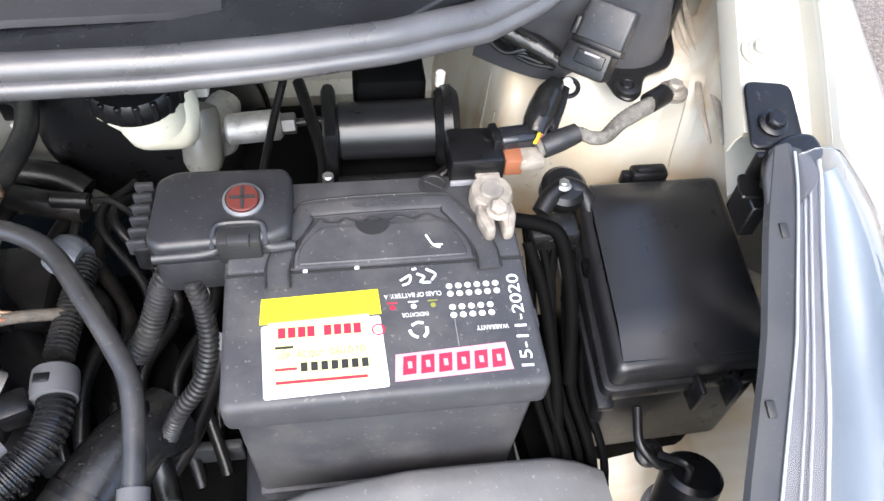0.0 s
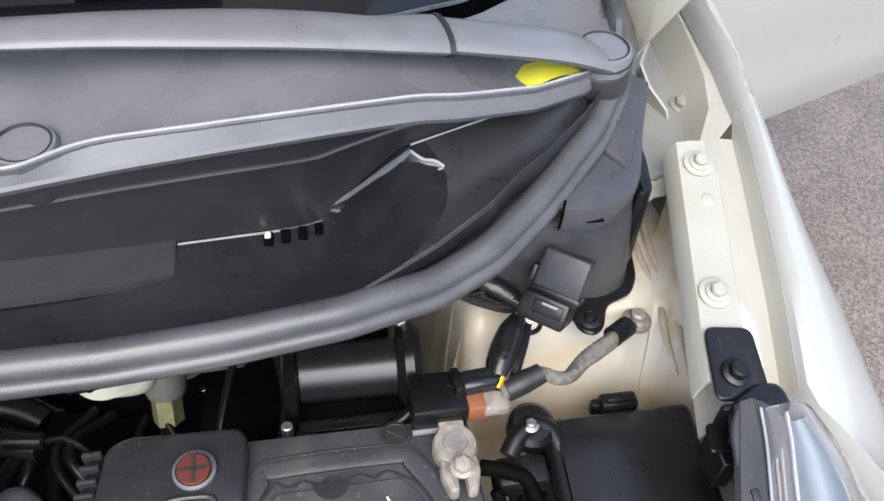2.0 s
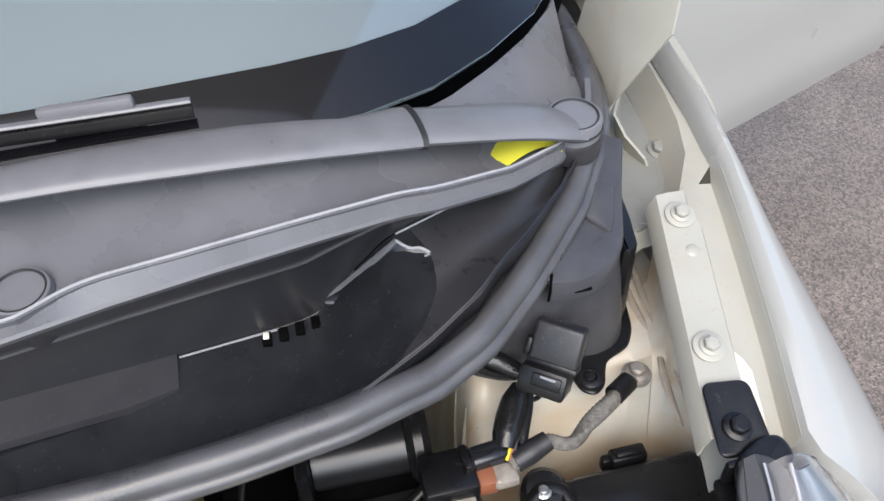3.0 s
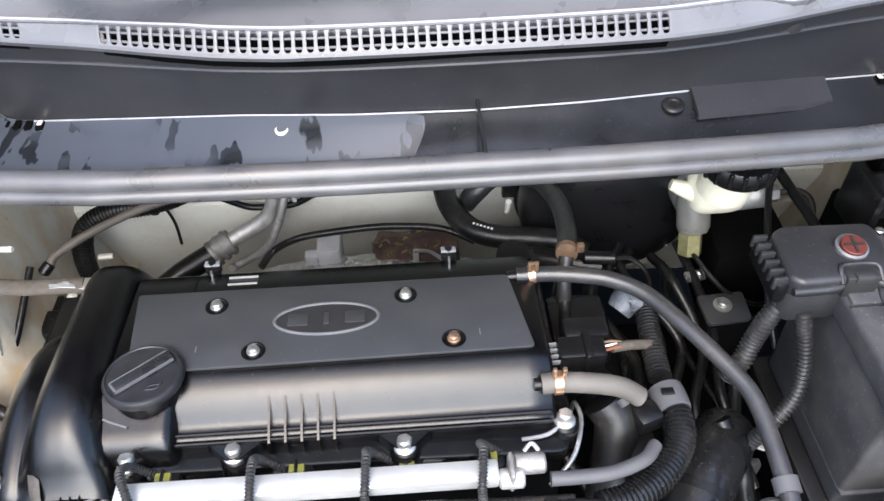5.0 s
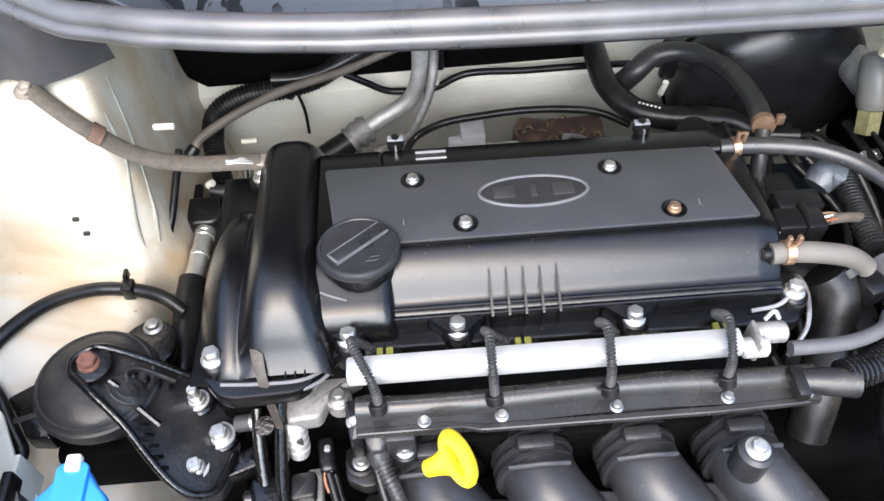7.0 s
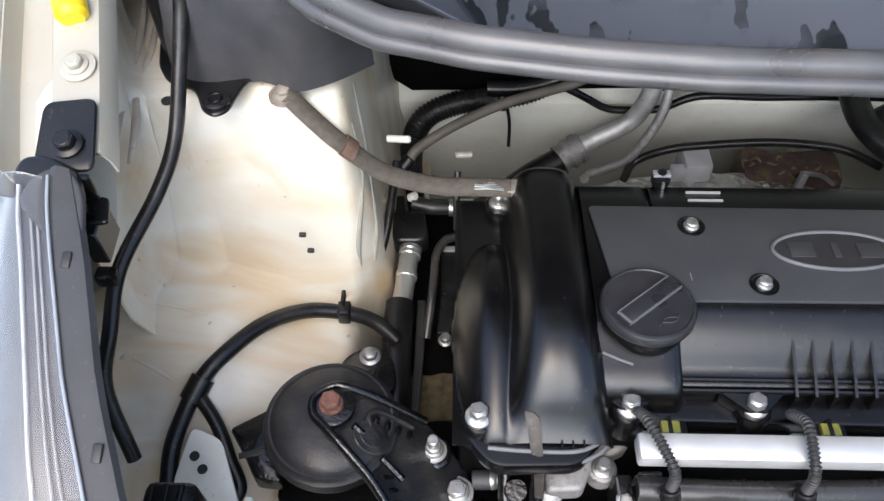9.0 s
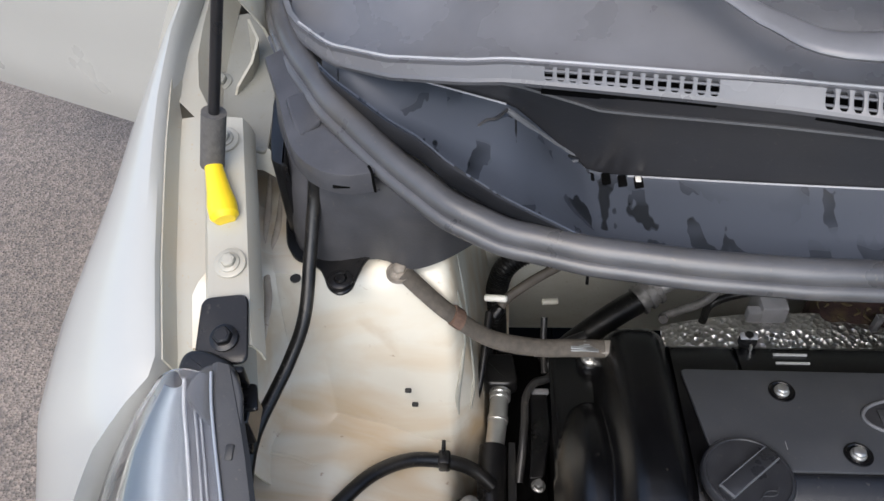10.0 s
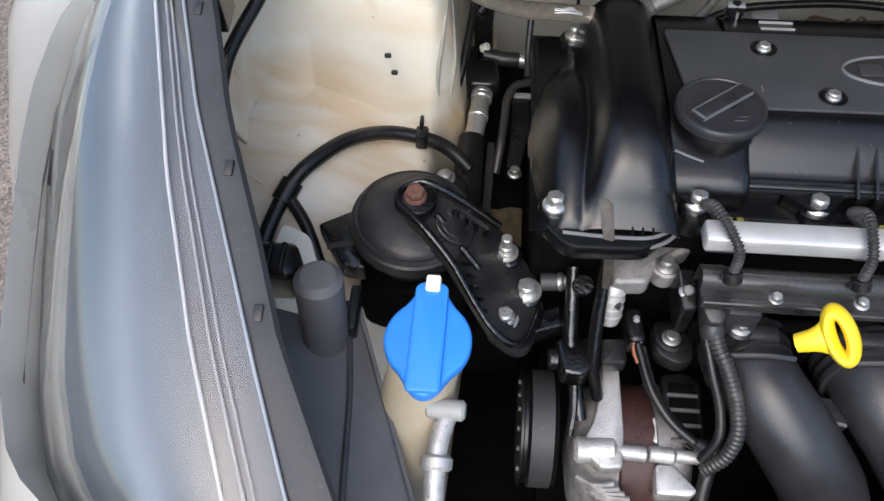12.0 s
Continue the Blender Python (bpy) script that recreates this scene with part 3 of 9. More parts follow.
M["hinge_primer"] = mat("grey_green_primer", (0.21, 0.21, 0.185), 0.5, var=0.08, scale=20, bump=0.01, dirt=(0.16, 0.14, 0.10), dirt_amount=0.4, dirt_scale=14)


def build_hinge(s):
    """Bonnet hinge behind the flange: base plate, folded arm, bolts and rubber trim."""
    h = part("bonnet_hinge", prism(rounded([(s * 0.712, 0.118), (s * 0.772, 0.132), (s * 0.793, 0.180), (s * 0.802, 0.228), (s * 0.812, 0.30), (s * 0.755, 0.31), (s * 0.722, 0.24), (s * 0.714, 0.16)], 0.008), 1.058, 1.062, 0.001, 1, lambda x, y: 0.16 * (y - 0.12)), "hinge_primer", car, "dull grey-green primed bonnet hinge plate")
    part("bolt", hexhead((s * 0.774, 0.207, 1.076), 0.0078, 0.008, (0, -0.27, 0.96)), "hinge_primer", h)
    part("washer", lathe([(0.0125, 0), (0.0122, 0.0015), (0.009, 0.002), (0, 0.002)], (s * 0.774, 0.207, 1.0745), (0, -0.27, 0.96), 22), "hinge_primer", h)
    rows = [[(s * 0.720, 0.222, 1.100), (s * 0.722, 0.212, 1.13), (s * 0.728, 0.205, 1.15)],
            [(s * 0.720, 0.235, 1.095), (s * 0.726, 0.21, 1.19), (s * 0.748, 0.175, 1.215)],
            [(s * 0.722, 0.28, 1.11), (s * 0.732, 0.25, 1.22), (s * 0.764, 0.20, 1.24)],
            [(s * 0.724, 0.32, 1.13), (s * 0.734, 0.29, 1.25), (s * 0.764, 0.24, 1.27)]]
    part("hinge_arm", sheet(rows, 0.003), "cream", h)
    part("hinge_fold", sheet([[(s * 0.757, 0.190, 1.072), (s * 0.753, 0.192, 1.082)], [(s * 0.746, 0.212, 1.075), (s * 0.742, 0.214, 1.094)], [(s * 0.744, 0.232, 1.078), (s * 0.738, 0.234, 1.106)], [(s * 0.752, 0.250, 1.081), (s * 0.748, 0.250, 1.118)]], 0.0025), "cream", h)
    part("seam_step", sheet([[(s * 0.700, 0.112, 1.062), (s * 0.718, 0.128, 1.063), (s * 0.735, 0.122, 1.064)], [(s * 0.697, 0.098, 1.045), (s * 0.716, 0.108, 1.05), (s * 0.735, 0.106, 1.055)]], 0.002), "cream_shade", h)
    # black rubber wedge against the wing
    part("rubber_trim", prism(rounded([(s * 0.797, 0.215), (s * 0.806, 0.238), (s * 0.826, 0.268), (s * 0.838, 0.34), (s * 0.815, 0.36), (s * 0.806, 0.30)], 0.005), 1.066, 1.085, 0.002, 1, lambda x, y: 0.12 * (y - 0.13)), "black", h)


def build_door(s):
    """A front door standing open."""
    rows = []
    a = radians(67)
    for z, out in ((0.435, 0.055), (0.44, 0.02), (0.455, 0.0), (0.50, -0.012), (0.56, -0.020), (0.62, -0.018), (0.70, -0.026), (0.85, -0.034), (1.0, -0.030), (1.10, -0.012)):
        row = []
        for i in range(15):
            u = i / 14 * 1.25
            row.append((s * (0.885 + u * math.sin(a) - out * math.cos(a)), 0.820 + u * math.cos(a) + out * math.sin(a), z))
        rows.append(row)
    part("car_door", sheet(rows, 0.03), "paint", car, "pearl white car door standing open")


def build_pillar(s):
    """Foot of the windscreen pillar behind the hinge."""
    rows = []
    for k in range(9):
        t = k / 8
        x, y, z = 0.722 - 0.10 * t, 0.36 + 0.82 * t, 1.19 + 0.56 * t
        rows.append([(s * (x - 0.012), y, z + 0.012), (s * (x + 0.01), y, z + 0.022), (s * (x + 0.045), y + 0.01, z + 0.012), (s * (x + 0.075), y + 0.03, z - 0.03), (s * (x + 0.085), y + 0.04, z - 0.12)])
    part("windscreen_pillar", sheet(rows, 0.003), "paint", car)


def build_wheel(s, y):
    w = part("wheel", lathe([(0.0, -0.07), (0.19, -0.07), (0.20, -0.085), (0.27, -0.09), (0.295, -0.07), (0.30, 0.0), (0.295, 0.07), (0.27, 0.09), (0.20, 0.085), (0.19, 0.05), (0.0, 0.04)], (s * 0.76, y, 0.30), (s, 0, 0), 40), "rubber", car, "black road tyre")
    part("rim", lathe([(0.0, 0.0), (0.06, 0.004), (0.17, -0.01), (0.185, 0.01), (0.185, -0.04), (0.0, -0.04)], (s * 0.76 + s * 0.075, y, 0.30), (s, 0, 0), 32), "alu", w)


for s in (-1, 1):
    build_wheel(s, 0.12)
    build_wheel(s, 2.62)
    build_pillar(s)
    build_fender(s)
    build_tower(s)
    build_seams(s)
    build_hinge(s)
    build_door(s)
build_windscreen()


def build_cabin():
    """Plain cabin, tail and floor that close the car behind the windscreen."""
    rows = []
    for y, w, z in ((1.20, 0.60, 1.715), (1.45, 0.60, 1.74), (1.8, 0.595, 1.745), (2.2, 0.585, 1.72), (2.55, 0.565, 1.65), (2.95, 0.55, 1.42), (3.15, 0.58, 1.22)):
        rows.append([(-w - 0.03, y, z - 0.05), (-w, y, z - 0.015), (-w * 0.6, y, z + 0.012), (0, y, z + 0.022), (w * 0.6, y, z + 0.012), (w, y, z - 0.015), (w + 0.03, y, z - 0.05)])
    part("roof", sheet(rows, 0.004), "paint", car, "pearl white roof and tailgate")
    for s in (-1, 1):
        rows = []
        for y, low in ((2.05, 0.30), (2.22, 0.34), (2.32, 0.55), (2.46, 0.64), (2.62, 0.66), (2.78, 0.64), (2.92, 0.55), (3.0, 0.36), (3.25, 0.32)):
            top = 1.68 if y < 2.3 else 1.68 - 0.5 * max(0.0, y - 2.45)
            rows.append([(s * 0.84, y, low), (s * 0.87, y, max(low + 0.02, 0.62)), (s * 0.86, y, 0.95), (s * 0.80, y, 1.06), (s * (0.72 if y < 2.6 else 0.70), y, 1.06 + (top - 1.06) * 0.5), (s * 0.625, y, top)])
        part("rear_quarter", sheet(rows, -0.004 * s), "paint", car, "pearl white rear side panel")
        part("sill", box(s * 0.78 - 0.05, s * 0.78 + 0.05, 0.62, 2.08, 0.22, 0.36, 0.02), "paint", car)
        part("centre_post", sheet([[(s * 0.80, 1.50, 0.36), (s * 0.80, 1.60, 0.36)], [(s * 0.79, 1.52, 1.0), (s * 0.79, 1.60, 1.0)], [(s * 0.635, 1.60, 1.69), (s * 0.635, 1.68, 1.69)]], 0.03), "black", car)
    part("tail", sheet([[(-0.82, 3.25, z), (-0.5, 3.30, z), (0, 3.32, z), (0.5, 3.30, z), (0.82, 3.25, z)] for z in (0.32, 0.5, 0.75, 1.0)] + [[(-0.60, 3.14, 1.23), (-0.3, 3.15, 1.23), (0, 3.15, 1.23), (0.3, 3.15, 1.23), (0.60, 3.14, 1.23)]], 0.004), "paint", car, "pearl white tail panel")
    part("floor_pan", box(-0.74, 0.74, 0.62, 3.2, 0.26, 0.30, 0.01), "void", car)


build_cabin()

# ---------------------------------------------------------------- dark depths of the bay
def build_depth_floor():
    # added panels, coloured near-black to stand in for the unlit depth
    t = thing("undertray", "added near-black panels filling the shaded depth below the engine", "undertray", (0, -0.1, 0.40))
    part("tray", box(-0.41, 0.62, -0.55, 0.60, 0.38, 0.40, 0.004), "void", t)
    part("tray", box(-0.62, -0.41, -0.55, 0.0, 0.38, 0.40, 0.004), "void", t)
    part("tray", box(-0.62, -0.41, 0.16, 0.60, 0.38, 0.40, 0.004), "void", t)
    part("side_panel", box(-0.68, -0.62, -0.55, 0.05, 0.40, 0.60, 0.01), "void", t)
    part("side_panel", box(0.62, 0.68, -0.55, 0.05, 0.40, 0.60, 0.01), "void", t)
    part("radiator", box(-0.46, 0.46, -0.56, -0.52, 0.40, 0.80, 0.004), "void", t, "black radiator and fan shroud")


build_depth_floor()

# ---------------------------------------------------------------- cowl
cowl = thing("scuttle_cowl", "black plastic cowl with grilles below the windscreen", "cowl panel", (0, 0.05, 1.08))


def tray_line(x):
    ax = abs(x)
    y = table([(0.0, 0.012), (0.1, 0.0165), (0.2, 0.0305), (0.3, 0.051), (0.4, 0.079), (0.5, 0.117)], ax)
    z = table([(0.0, 1.101), (0.1, 1.100), (0.2, 1.096), (0.3, 1.0845), (0.4, 1.068), (0.5, 1.050)], ax)
    if ax > 0.43:
        t = min(1, (ax - 0.43) / 0.065)
        y = y * (1 - t) + (0.093 + 0.25 * max(0, ax - 0.495)) * t
        z = z * (1 - t) + (1.129 + 0.16 * max(0, ax - 0.495)) * t
    return y, z


def build_cowl():
    xs = [-0.696 + i * 0.012 for i in range(117)]
    inner_xs = [x for x in xs if abs(x) < 0.652]
    # lower tray: from under the seal to the fold line, then the wall up to the lip
    rows = []
    for x in inner_xs:
        ys, yl = table(SEAL, abs(x)), table(LIP, abs(x))
        ty, tz = tray_line(x)
        ty = max(ty, ys + 0.03)
        ax = abs(x)
        base = 1.058 + 0.054 * min(1, max(0, (ax - 0.42) / 0.14))
        rows.append([(x, ys + 0.006, base + 0.040), (x, ys + 0.015, base + 0.014), (x, ys * 0.5 + ty * 0.5, base * 0.5 + tz * 0.5 - 0.001), (x, ty - 0.004, tz - 0.0015), (x, ty, tz)])
    tray = part("lower_tray", sheet(rows, 0.0025), "gloss", cowl, "glossy black lower tray", angle=50)
    def on_tray(x, u):
        i = max(0, min(len(inner_xs) - 2, int((x - inner_xs[0]) / 0.012)))
        k = (x - inner_xs[i]) / 0.012
        j = min(3, int(u * 4))
        a, b = (Vector(r[j]).lerp(Vector(r[j + 1]), u * 4 - j) for r in rows[i:i + 2])
        return a.lerp(b, k)
    edge = [(0.0, 0.480), (0.007, 0.490), (0.013, 0.499), (0.023, 0.5075), (0.033, 0.514), (0.044, 0.5195), (0.055, 0.522), (0.073, 0.522), (0.092, 0.512), (0.12, 0.505)]
    skin = []
    for i in range(25):
        u, x = i / 24, 0.515
        for _ in range(8):
            x = table(edge, on_tray(x, u).y)
        skin.append([on_tray(x + (0.6515 - x) * j / 16, u) + Vector((0, -0.0006, 0.0012)) for j in range(17)])
    dust = []
    for i in range(21):
        u = i / 20
        x = -0.048 + 0.050 * max(0.0, 0.22 - u) / 0.22 + 0.007 * math.sin(u * 11)
        dust.append([on_tray(-0.6515 + (x + 0.6515) * j / 60, u) + Vector((0, -0.0006, 0.0012)) for j in range(61)])
    part("dusty_skin", sheet(dust, 0.001), "tray_dusty", tray, "blue-grey dust with dried water marks", angle=50)
    dust = []
    for j in range(25):
        x = 0.070 + 0.15 * j / 24
        top = 0.10 + 0.42 * (j / 24) ** 0.8 * (1 - (j / 24) ** 9) + 0.05 * math.sin(j * 0.9)
        dust.append([on_tray(x, top * k / 8) + Vector((0, -0.0006, 0.0012)) for k in range(9)])
    part("dusty_skin", sheet(dust, 0.001), "tray_dusty", tray, angle=50)
    part("tray_end", sheet(skin, 0.001), "tray_end", cowl, "dull black end of the lower tray", angle=50)
    rows = []
    for x in inner_xs:
        yl = lip_y(x)
        ty, tz = tray_line(x)
        ty = max(ty, table(SEAL, abs(x)) + 0.03)
        zt = lip_z(x)
        rows.append([(x, ty + 0.0008, tz + 0.0005), (x, ty * 0.72 + yl * 0.28 + 0.006, tz * 0.7 + zt * 0.3), (x, ty * 0.35 + yl * 0.65 + 0.006, tz * 0.35 + zt * 0.65), (x, yl + 0.003, zt)])
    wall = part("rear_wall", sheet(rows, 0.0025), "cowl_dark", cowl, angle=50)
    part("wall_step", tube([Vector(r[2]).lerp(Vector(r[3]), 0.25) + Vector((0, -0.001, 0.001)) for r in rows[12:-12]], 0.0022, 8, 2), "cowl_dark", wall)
    # grille strip and upper panel
    def back_of(x):
        return glass_y(x) + 0.008
    def upper(x):
        ax, yl = abs(x), lip_y(x)
        zt = lip_z(x)
        lo = min(1, max(0, (ax - 0.42) / 0.12))
        dip = math.exp(-((x - 0.258) / 0.035) ** 2)
        back = max(back_of(x), yl + 0.045)
        ry, rz = ridge(x)
        a = (x, yl + 0.002, zt - 0.004)
        b = (x, yl, zt)
        c = (x, yl + 0.0015, zt + 0.0022)
        d = (x, yl + ry, zt + rz)
        e = (x, yl + ry + 0.003, zt + rz - 0.006 - 0.006 * dip - 0.006 * lo)
        f = (x, (yl + ry) * 0.6 + back * 0.4, zt + rz + 0.004 - 0.012 * dip - 0.018 * lo)
        g = (x, back, 1.209 - 0.016 * lo)
        return a, b, c, d, e, f, g
    strips, panel = [], []
    for x in xs:
        a, b, c, d, e, f, g = upper(x)
        strips.append([a, b, c])
        panel.append([d, e, f, g])
    part("front_lip", sheet(strips, 0.0025), "cowl_lip", cowl, angle=50)
    # pale bead paints the highlight along the lip's rear edge
    part("ridge_bead", tube([Vector(upper(x)[3]) + Vector((0, 0, 0.0003)) for x in xs[2:-2]], 0.0011, 8, 2), "pale_edge", cowl, "thin pale bead painting the highlight on the lip's edge")
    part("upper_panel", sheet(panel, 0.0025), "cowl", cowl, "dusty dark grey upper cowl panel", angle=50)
    # grille: plain stretches and barred openings
    groups = ((-0.475, -0.355), (-0.292, 0.152), (0.232, 0.25))
    def inside(x):
        return any(p <= x <= q for p, q in groups[:2])
    run = []
    def flush():
        if len(run) > 1:
            part("plain_strip", sheet([[upper(x)[2], upper(x)[3]] for x in run], 0.0025), "cowl", cowl, angle=50)
        run.clear()
    edges = sorted(xs + [p for g in groups[:2] for p in g])
    for x in edges:
        if inside(x) and x not in (-0.475, -0.292):
            if run and inside((run[-1] + x) / 2):
                flush()
            run.clear()
            if x in (-0.355, 0.152):
                run.append(x)
        else:
            run.append(x)
            if x in (-0.475, -0.292):
                flush()
    flush()
    for p, q in groups[:2]:
        def at(x, t, dz):
            return Vector(upper(x)[2]).lerp(Vector(upper(x)[3]), t) + Vector((0, 0, dz))
        # near-black sheet puts the shade behind the slots into the colour
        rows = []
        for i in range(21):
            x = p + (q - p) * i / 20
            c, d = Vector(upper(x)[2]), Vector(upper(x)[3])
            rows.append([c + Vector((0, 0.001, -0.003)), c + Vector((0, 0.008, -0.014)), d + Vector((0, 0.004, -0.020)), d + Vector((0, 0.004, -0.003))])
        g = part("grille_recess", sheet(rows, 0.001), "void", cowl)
        n = int(round((q - p) / 0.0086))
        half = (q - p) / n / 2
        bm = bmesh.new()
        for i in range(n):
            xc = p + half * (2 * i + 1)
            rim, lip, low = [], [], []
            for k in range(20):
                a = 2 * math.pi * (k + 0.5) / 20
                ca, sa = math.cos(a), math.sin(a)
                m = max(abs(ca), abs(sa))
                hx, ht = math.copysign(abs(ca) ** 0.62, ca), math.copysign(abs(sa) ** 0.62, sa)
                rim.append(bm.verts.new(at(xc + half * ca / m, 0.5 + 0.5 * sa / m, 0)))
                lip.append(bm.verts.new(at(xc + 0.0030 * hx, 0.50 + 0.43 * ht, -0.0002)))
                low.append(bm.verts.new(at(xc + 0.0028 * hx, 0.50 + 0.42 * ht, -0.0030)))
            for k in range(20):
                j = (k + 1) % 20
                bm.faces.new((rim[k], rim[j], lip[j], lip[k]))
                bm.faces.new((lip[k], lip[j], low[j], low[k]))
        part("grille_plate", bm, "cowl", g, "slotted grey-black grille plate", angle=30)
        for t in (0.36, 0.72):
            part("grille_rail", tube([at(p + (q - p) * i / 12, t, -0.0030) for i in range(13)], 0.0011, 8, 3), "cowl", g)
    # bright fold line: a thin bead with the highlight in its pale colour
    for p, q in ((-0.40, 0.19), (0.33, 0.40), (-0.645, -0.50), (0.50, 0.645)):
        pts = []
        for i in range(25):
            x = p + (q - p) * i / 24
            ty, tz = tray_line(x)
            pts.append((x, max(ty, table(SEAL, abs(x)) + 0.03) - 0.001, tz + 0.0008))
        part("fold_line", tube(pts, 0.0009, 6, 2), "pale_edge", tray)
    # slots, hole, rib and screw in the tray
    for s in (-1, 1):
        for i in range(4):
            x = s * (0.392 + i * 0.0125)
            ty, tz = tray_line(x)
            part("drain_slot", box(x - 0.0035, x + 0.0035, ty - 0.013, ty - 0.001, tz - 0.004, tz + 0.002, 0.001), "void", tray)
            # white box paints the glint in the first slot
            if i == 0:
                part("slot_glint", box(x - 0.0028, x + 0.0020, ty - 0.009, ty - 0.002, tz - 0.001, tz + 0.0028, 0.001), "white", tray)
        # scooped pocket at the tray's end
        up = smooth_path([(s * 0.436, 0.0955, 1.0735), (s * 0.455, 0.0965, 1.084), (s * 0.474, 0.093, 1.102), (s * 0.489, 0.0875, 1.1195), (s * 0.499, 0.0865, 1.130)], 6)
        dn = smooth_path([(s * 0.440, 0.092, 1.0735), (s * 0.457, 0.0845, 1.0775), (s * 0.480, 0.0735, 1.096), (s * 0.502, 0.0705, 1.112), (s * 0.522, 0.073, 1.1245)], 6)
        rows = []
        for k in range(9):
            t = k / 8
            rows.append([a.lerp(b, t) + Vector((0, -0.7, 0.8)) * (0.0035 * math.sin(math.pi * t) * math.sin(math.pi * min(1, (i + 1) / len(up)))) for i, (a, b) in enumerate(zip(up, dn))])
        sc = part("scoop", sheet(rows, 0.002), "gloss", tray, angle=60)
        # rib, lip and notch carry the scoop's edge highlight in a lighter colour
        part("scoop_rib", tube(up, [0.0012, 0.0030, 0.0034, 0.0022], 8), "scoop_edge", sc)
        part("scoop_lip", tube(dn, [0.0012, 0.0022, 0.0022, 0.0014], 8), "scoop_edge", sc)
        part("scoop_notch", tube([up[-1], up[-1].lerp(dn[-1], 0.35) + Vector((0, -0.0035, 0)), up[-1].lerp(dn[-1], 0.7) + Vector((0, 0, 0.001)), dn[-1]], 0.0012, 8), "pale_edge" if s > 0 else "tray_end", sc)
    part("drain_grommet", lathe([(0.0060, 0), (0.0060, 0.0022), (0.0048, 0.0030), (0.0036, 0.001)], (-0.163, 0.012, 1.0905), (0, -0.05, 1), 20), "white", tray, "pale drain hole")
    part("drain_bore", lathe([(0.0038, 0.0), (0.0038, 0.0016), (0, 0.0016)], (-0.163, 0.012, 1.0905), (0, -0.05, 1), 16), "inkblack", tray)
    part("divider_rib", box(0.0025, 0.0055, -0.060, 0.014, 1.086, 1.112, 0.001), "gloss", tray)
    part("tray_screw", lathe([(0.010, 0), (0.010, 0.003), (0.008, 0.0045), (0.0055, 0.0045), (0.0045, 0.003), (0, 0.003)], (0.174, 0.014, 1.0915), (0, -0.15, 1), 20), "black", tray)
    # cover strip over the fold
    rows = []
    for i in range(13):
        x = 0.193 + i * (0.136 / 12)
        ty, tz = tray_line(x)
        drop = 0.004 * max(0.0, (i - 9) / 3)
        rows.append([(x, ty - 0.031 + drop, tz - 0.0085), (x, ty - 0.029 + drop, tz - 0.004), (x, ty - 0.002, tz + 0.003), (x, ty + 0.002, tz + 0.004)])
    part("cover_strip", sheet(rows, 0.003), "cowl_dark", tray, "raised dull black cover strip")


# pale grey for painted edge highlights and a lamp trim line
M["pale_edge"] = mat("pale_highlight_and_trim", (0.34, 0.34, 0.35), 0.3, var=0.1, bump=0)
def dusty_tray_material():
    m = mat("dusty_tray_with_drop_marks", (0.012, 0.013, 0.015), 0.2, var=0.2, bump=0.0, rough_var=0.06)
    n, l = m.node_tree.nodes, m.node_tree.links
    b, tc = n["Principled BSDF"], n["Texture Coordinate"]
    vals = []
    for sc, lo, hi, stretch in ((55, 0.42, 0.45, (1, 0.42, 0.42)), (13, 0.45, 0.56, (0.6, 1, 1))):
        mp = n.new("ShaderNodeMapping")
        mp.inputs["Scale"].default_value = stretch
        l.new(tc.outputs["Object"], mp.inputs["Vector"])
        t = n.new("ShaderNodeTexNoise")
        t.inputs["Scale"].default_value, t.inputs["Detail"].default_value = sc, 2
        l.new(mp.outputs["Vector"], t.inputs["Vector"])
        r = n.new("ShaderNodeMapRange")
        r.inputs["From Min"].default_value, r.inputs["From Max"].default_value = lo, hi
        l.new(t.outputs["Fac"], r.inputs["Value"])
        vals.append(r.outputs["Result"])
    big = n.new("ShaderNodeMath")
    big.operation = "MAXIMUM"
    l.new(vals[0], big.inputs[0])
    l.new(vals[1], big.inputs[1])
    mx = n.new("ShaderNodeMix")
    mx.data_type = "RGBA"
    l.new(big.outputs[0], mx.inputs[0])
    mx.inputs[6].default_value, mx.inputs[7].default_value = (0.012, 0.014, 0.017, 1), (0.056, 0.064, 0.080, 1)
    l.new(mx.outputs[2], b.inputs["Base Color"])
    rr = n.new("ShaderNodeMapRange")
    rr.inputs["To Min"].default_value, rr.inputs["To Max"].default_value = 0.14, 0.34
    l.new(big.outputs[0], rr.inputs["Value"])
    l.new(rr.outputs["Result"], b.inputs["Roughness"])
    return m


M["tray_dusty"] = dusty_tray_material()
M["cowl_lip"] = mat("dark_grey_cowl_lip", (0.105, 0.105, 0.112), 0.3, var=0.12, scale=20, bump=0.015, fine=1500, dirt=DUST, dirt_amount=0.12)
M["rule_olive"] = mat("olive_print", (0.42, 0.38, 0.02), 0.5, var=0.1, bump=0)
# tray black lifted to grey to paint the rounded edge's highlight
M["scoop_edge"] = mat("tray_edge_highlight", (0.12, 0.124, 0.132), 0.2, var=0.1, bump=0)
M["tray_end"] = mat("dull_black_tray_end", (0.029, 0.029, 0.031), 0.3, var=0.15, bump=0.01, dirt=DUST, dirt_amount=0.1)
M["loom_black"] = mat("glossy_black_loom_sleeve", (0.009, 0.0092, 0.010), 0.27, var=0.2, bump=0.02, dirt=DUST, dirt_amount=0.12, dirt_scale=25, spec=0.6)
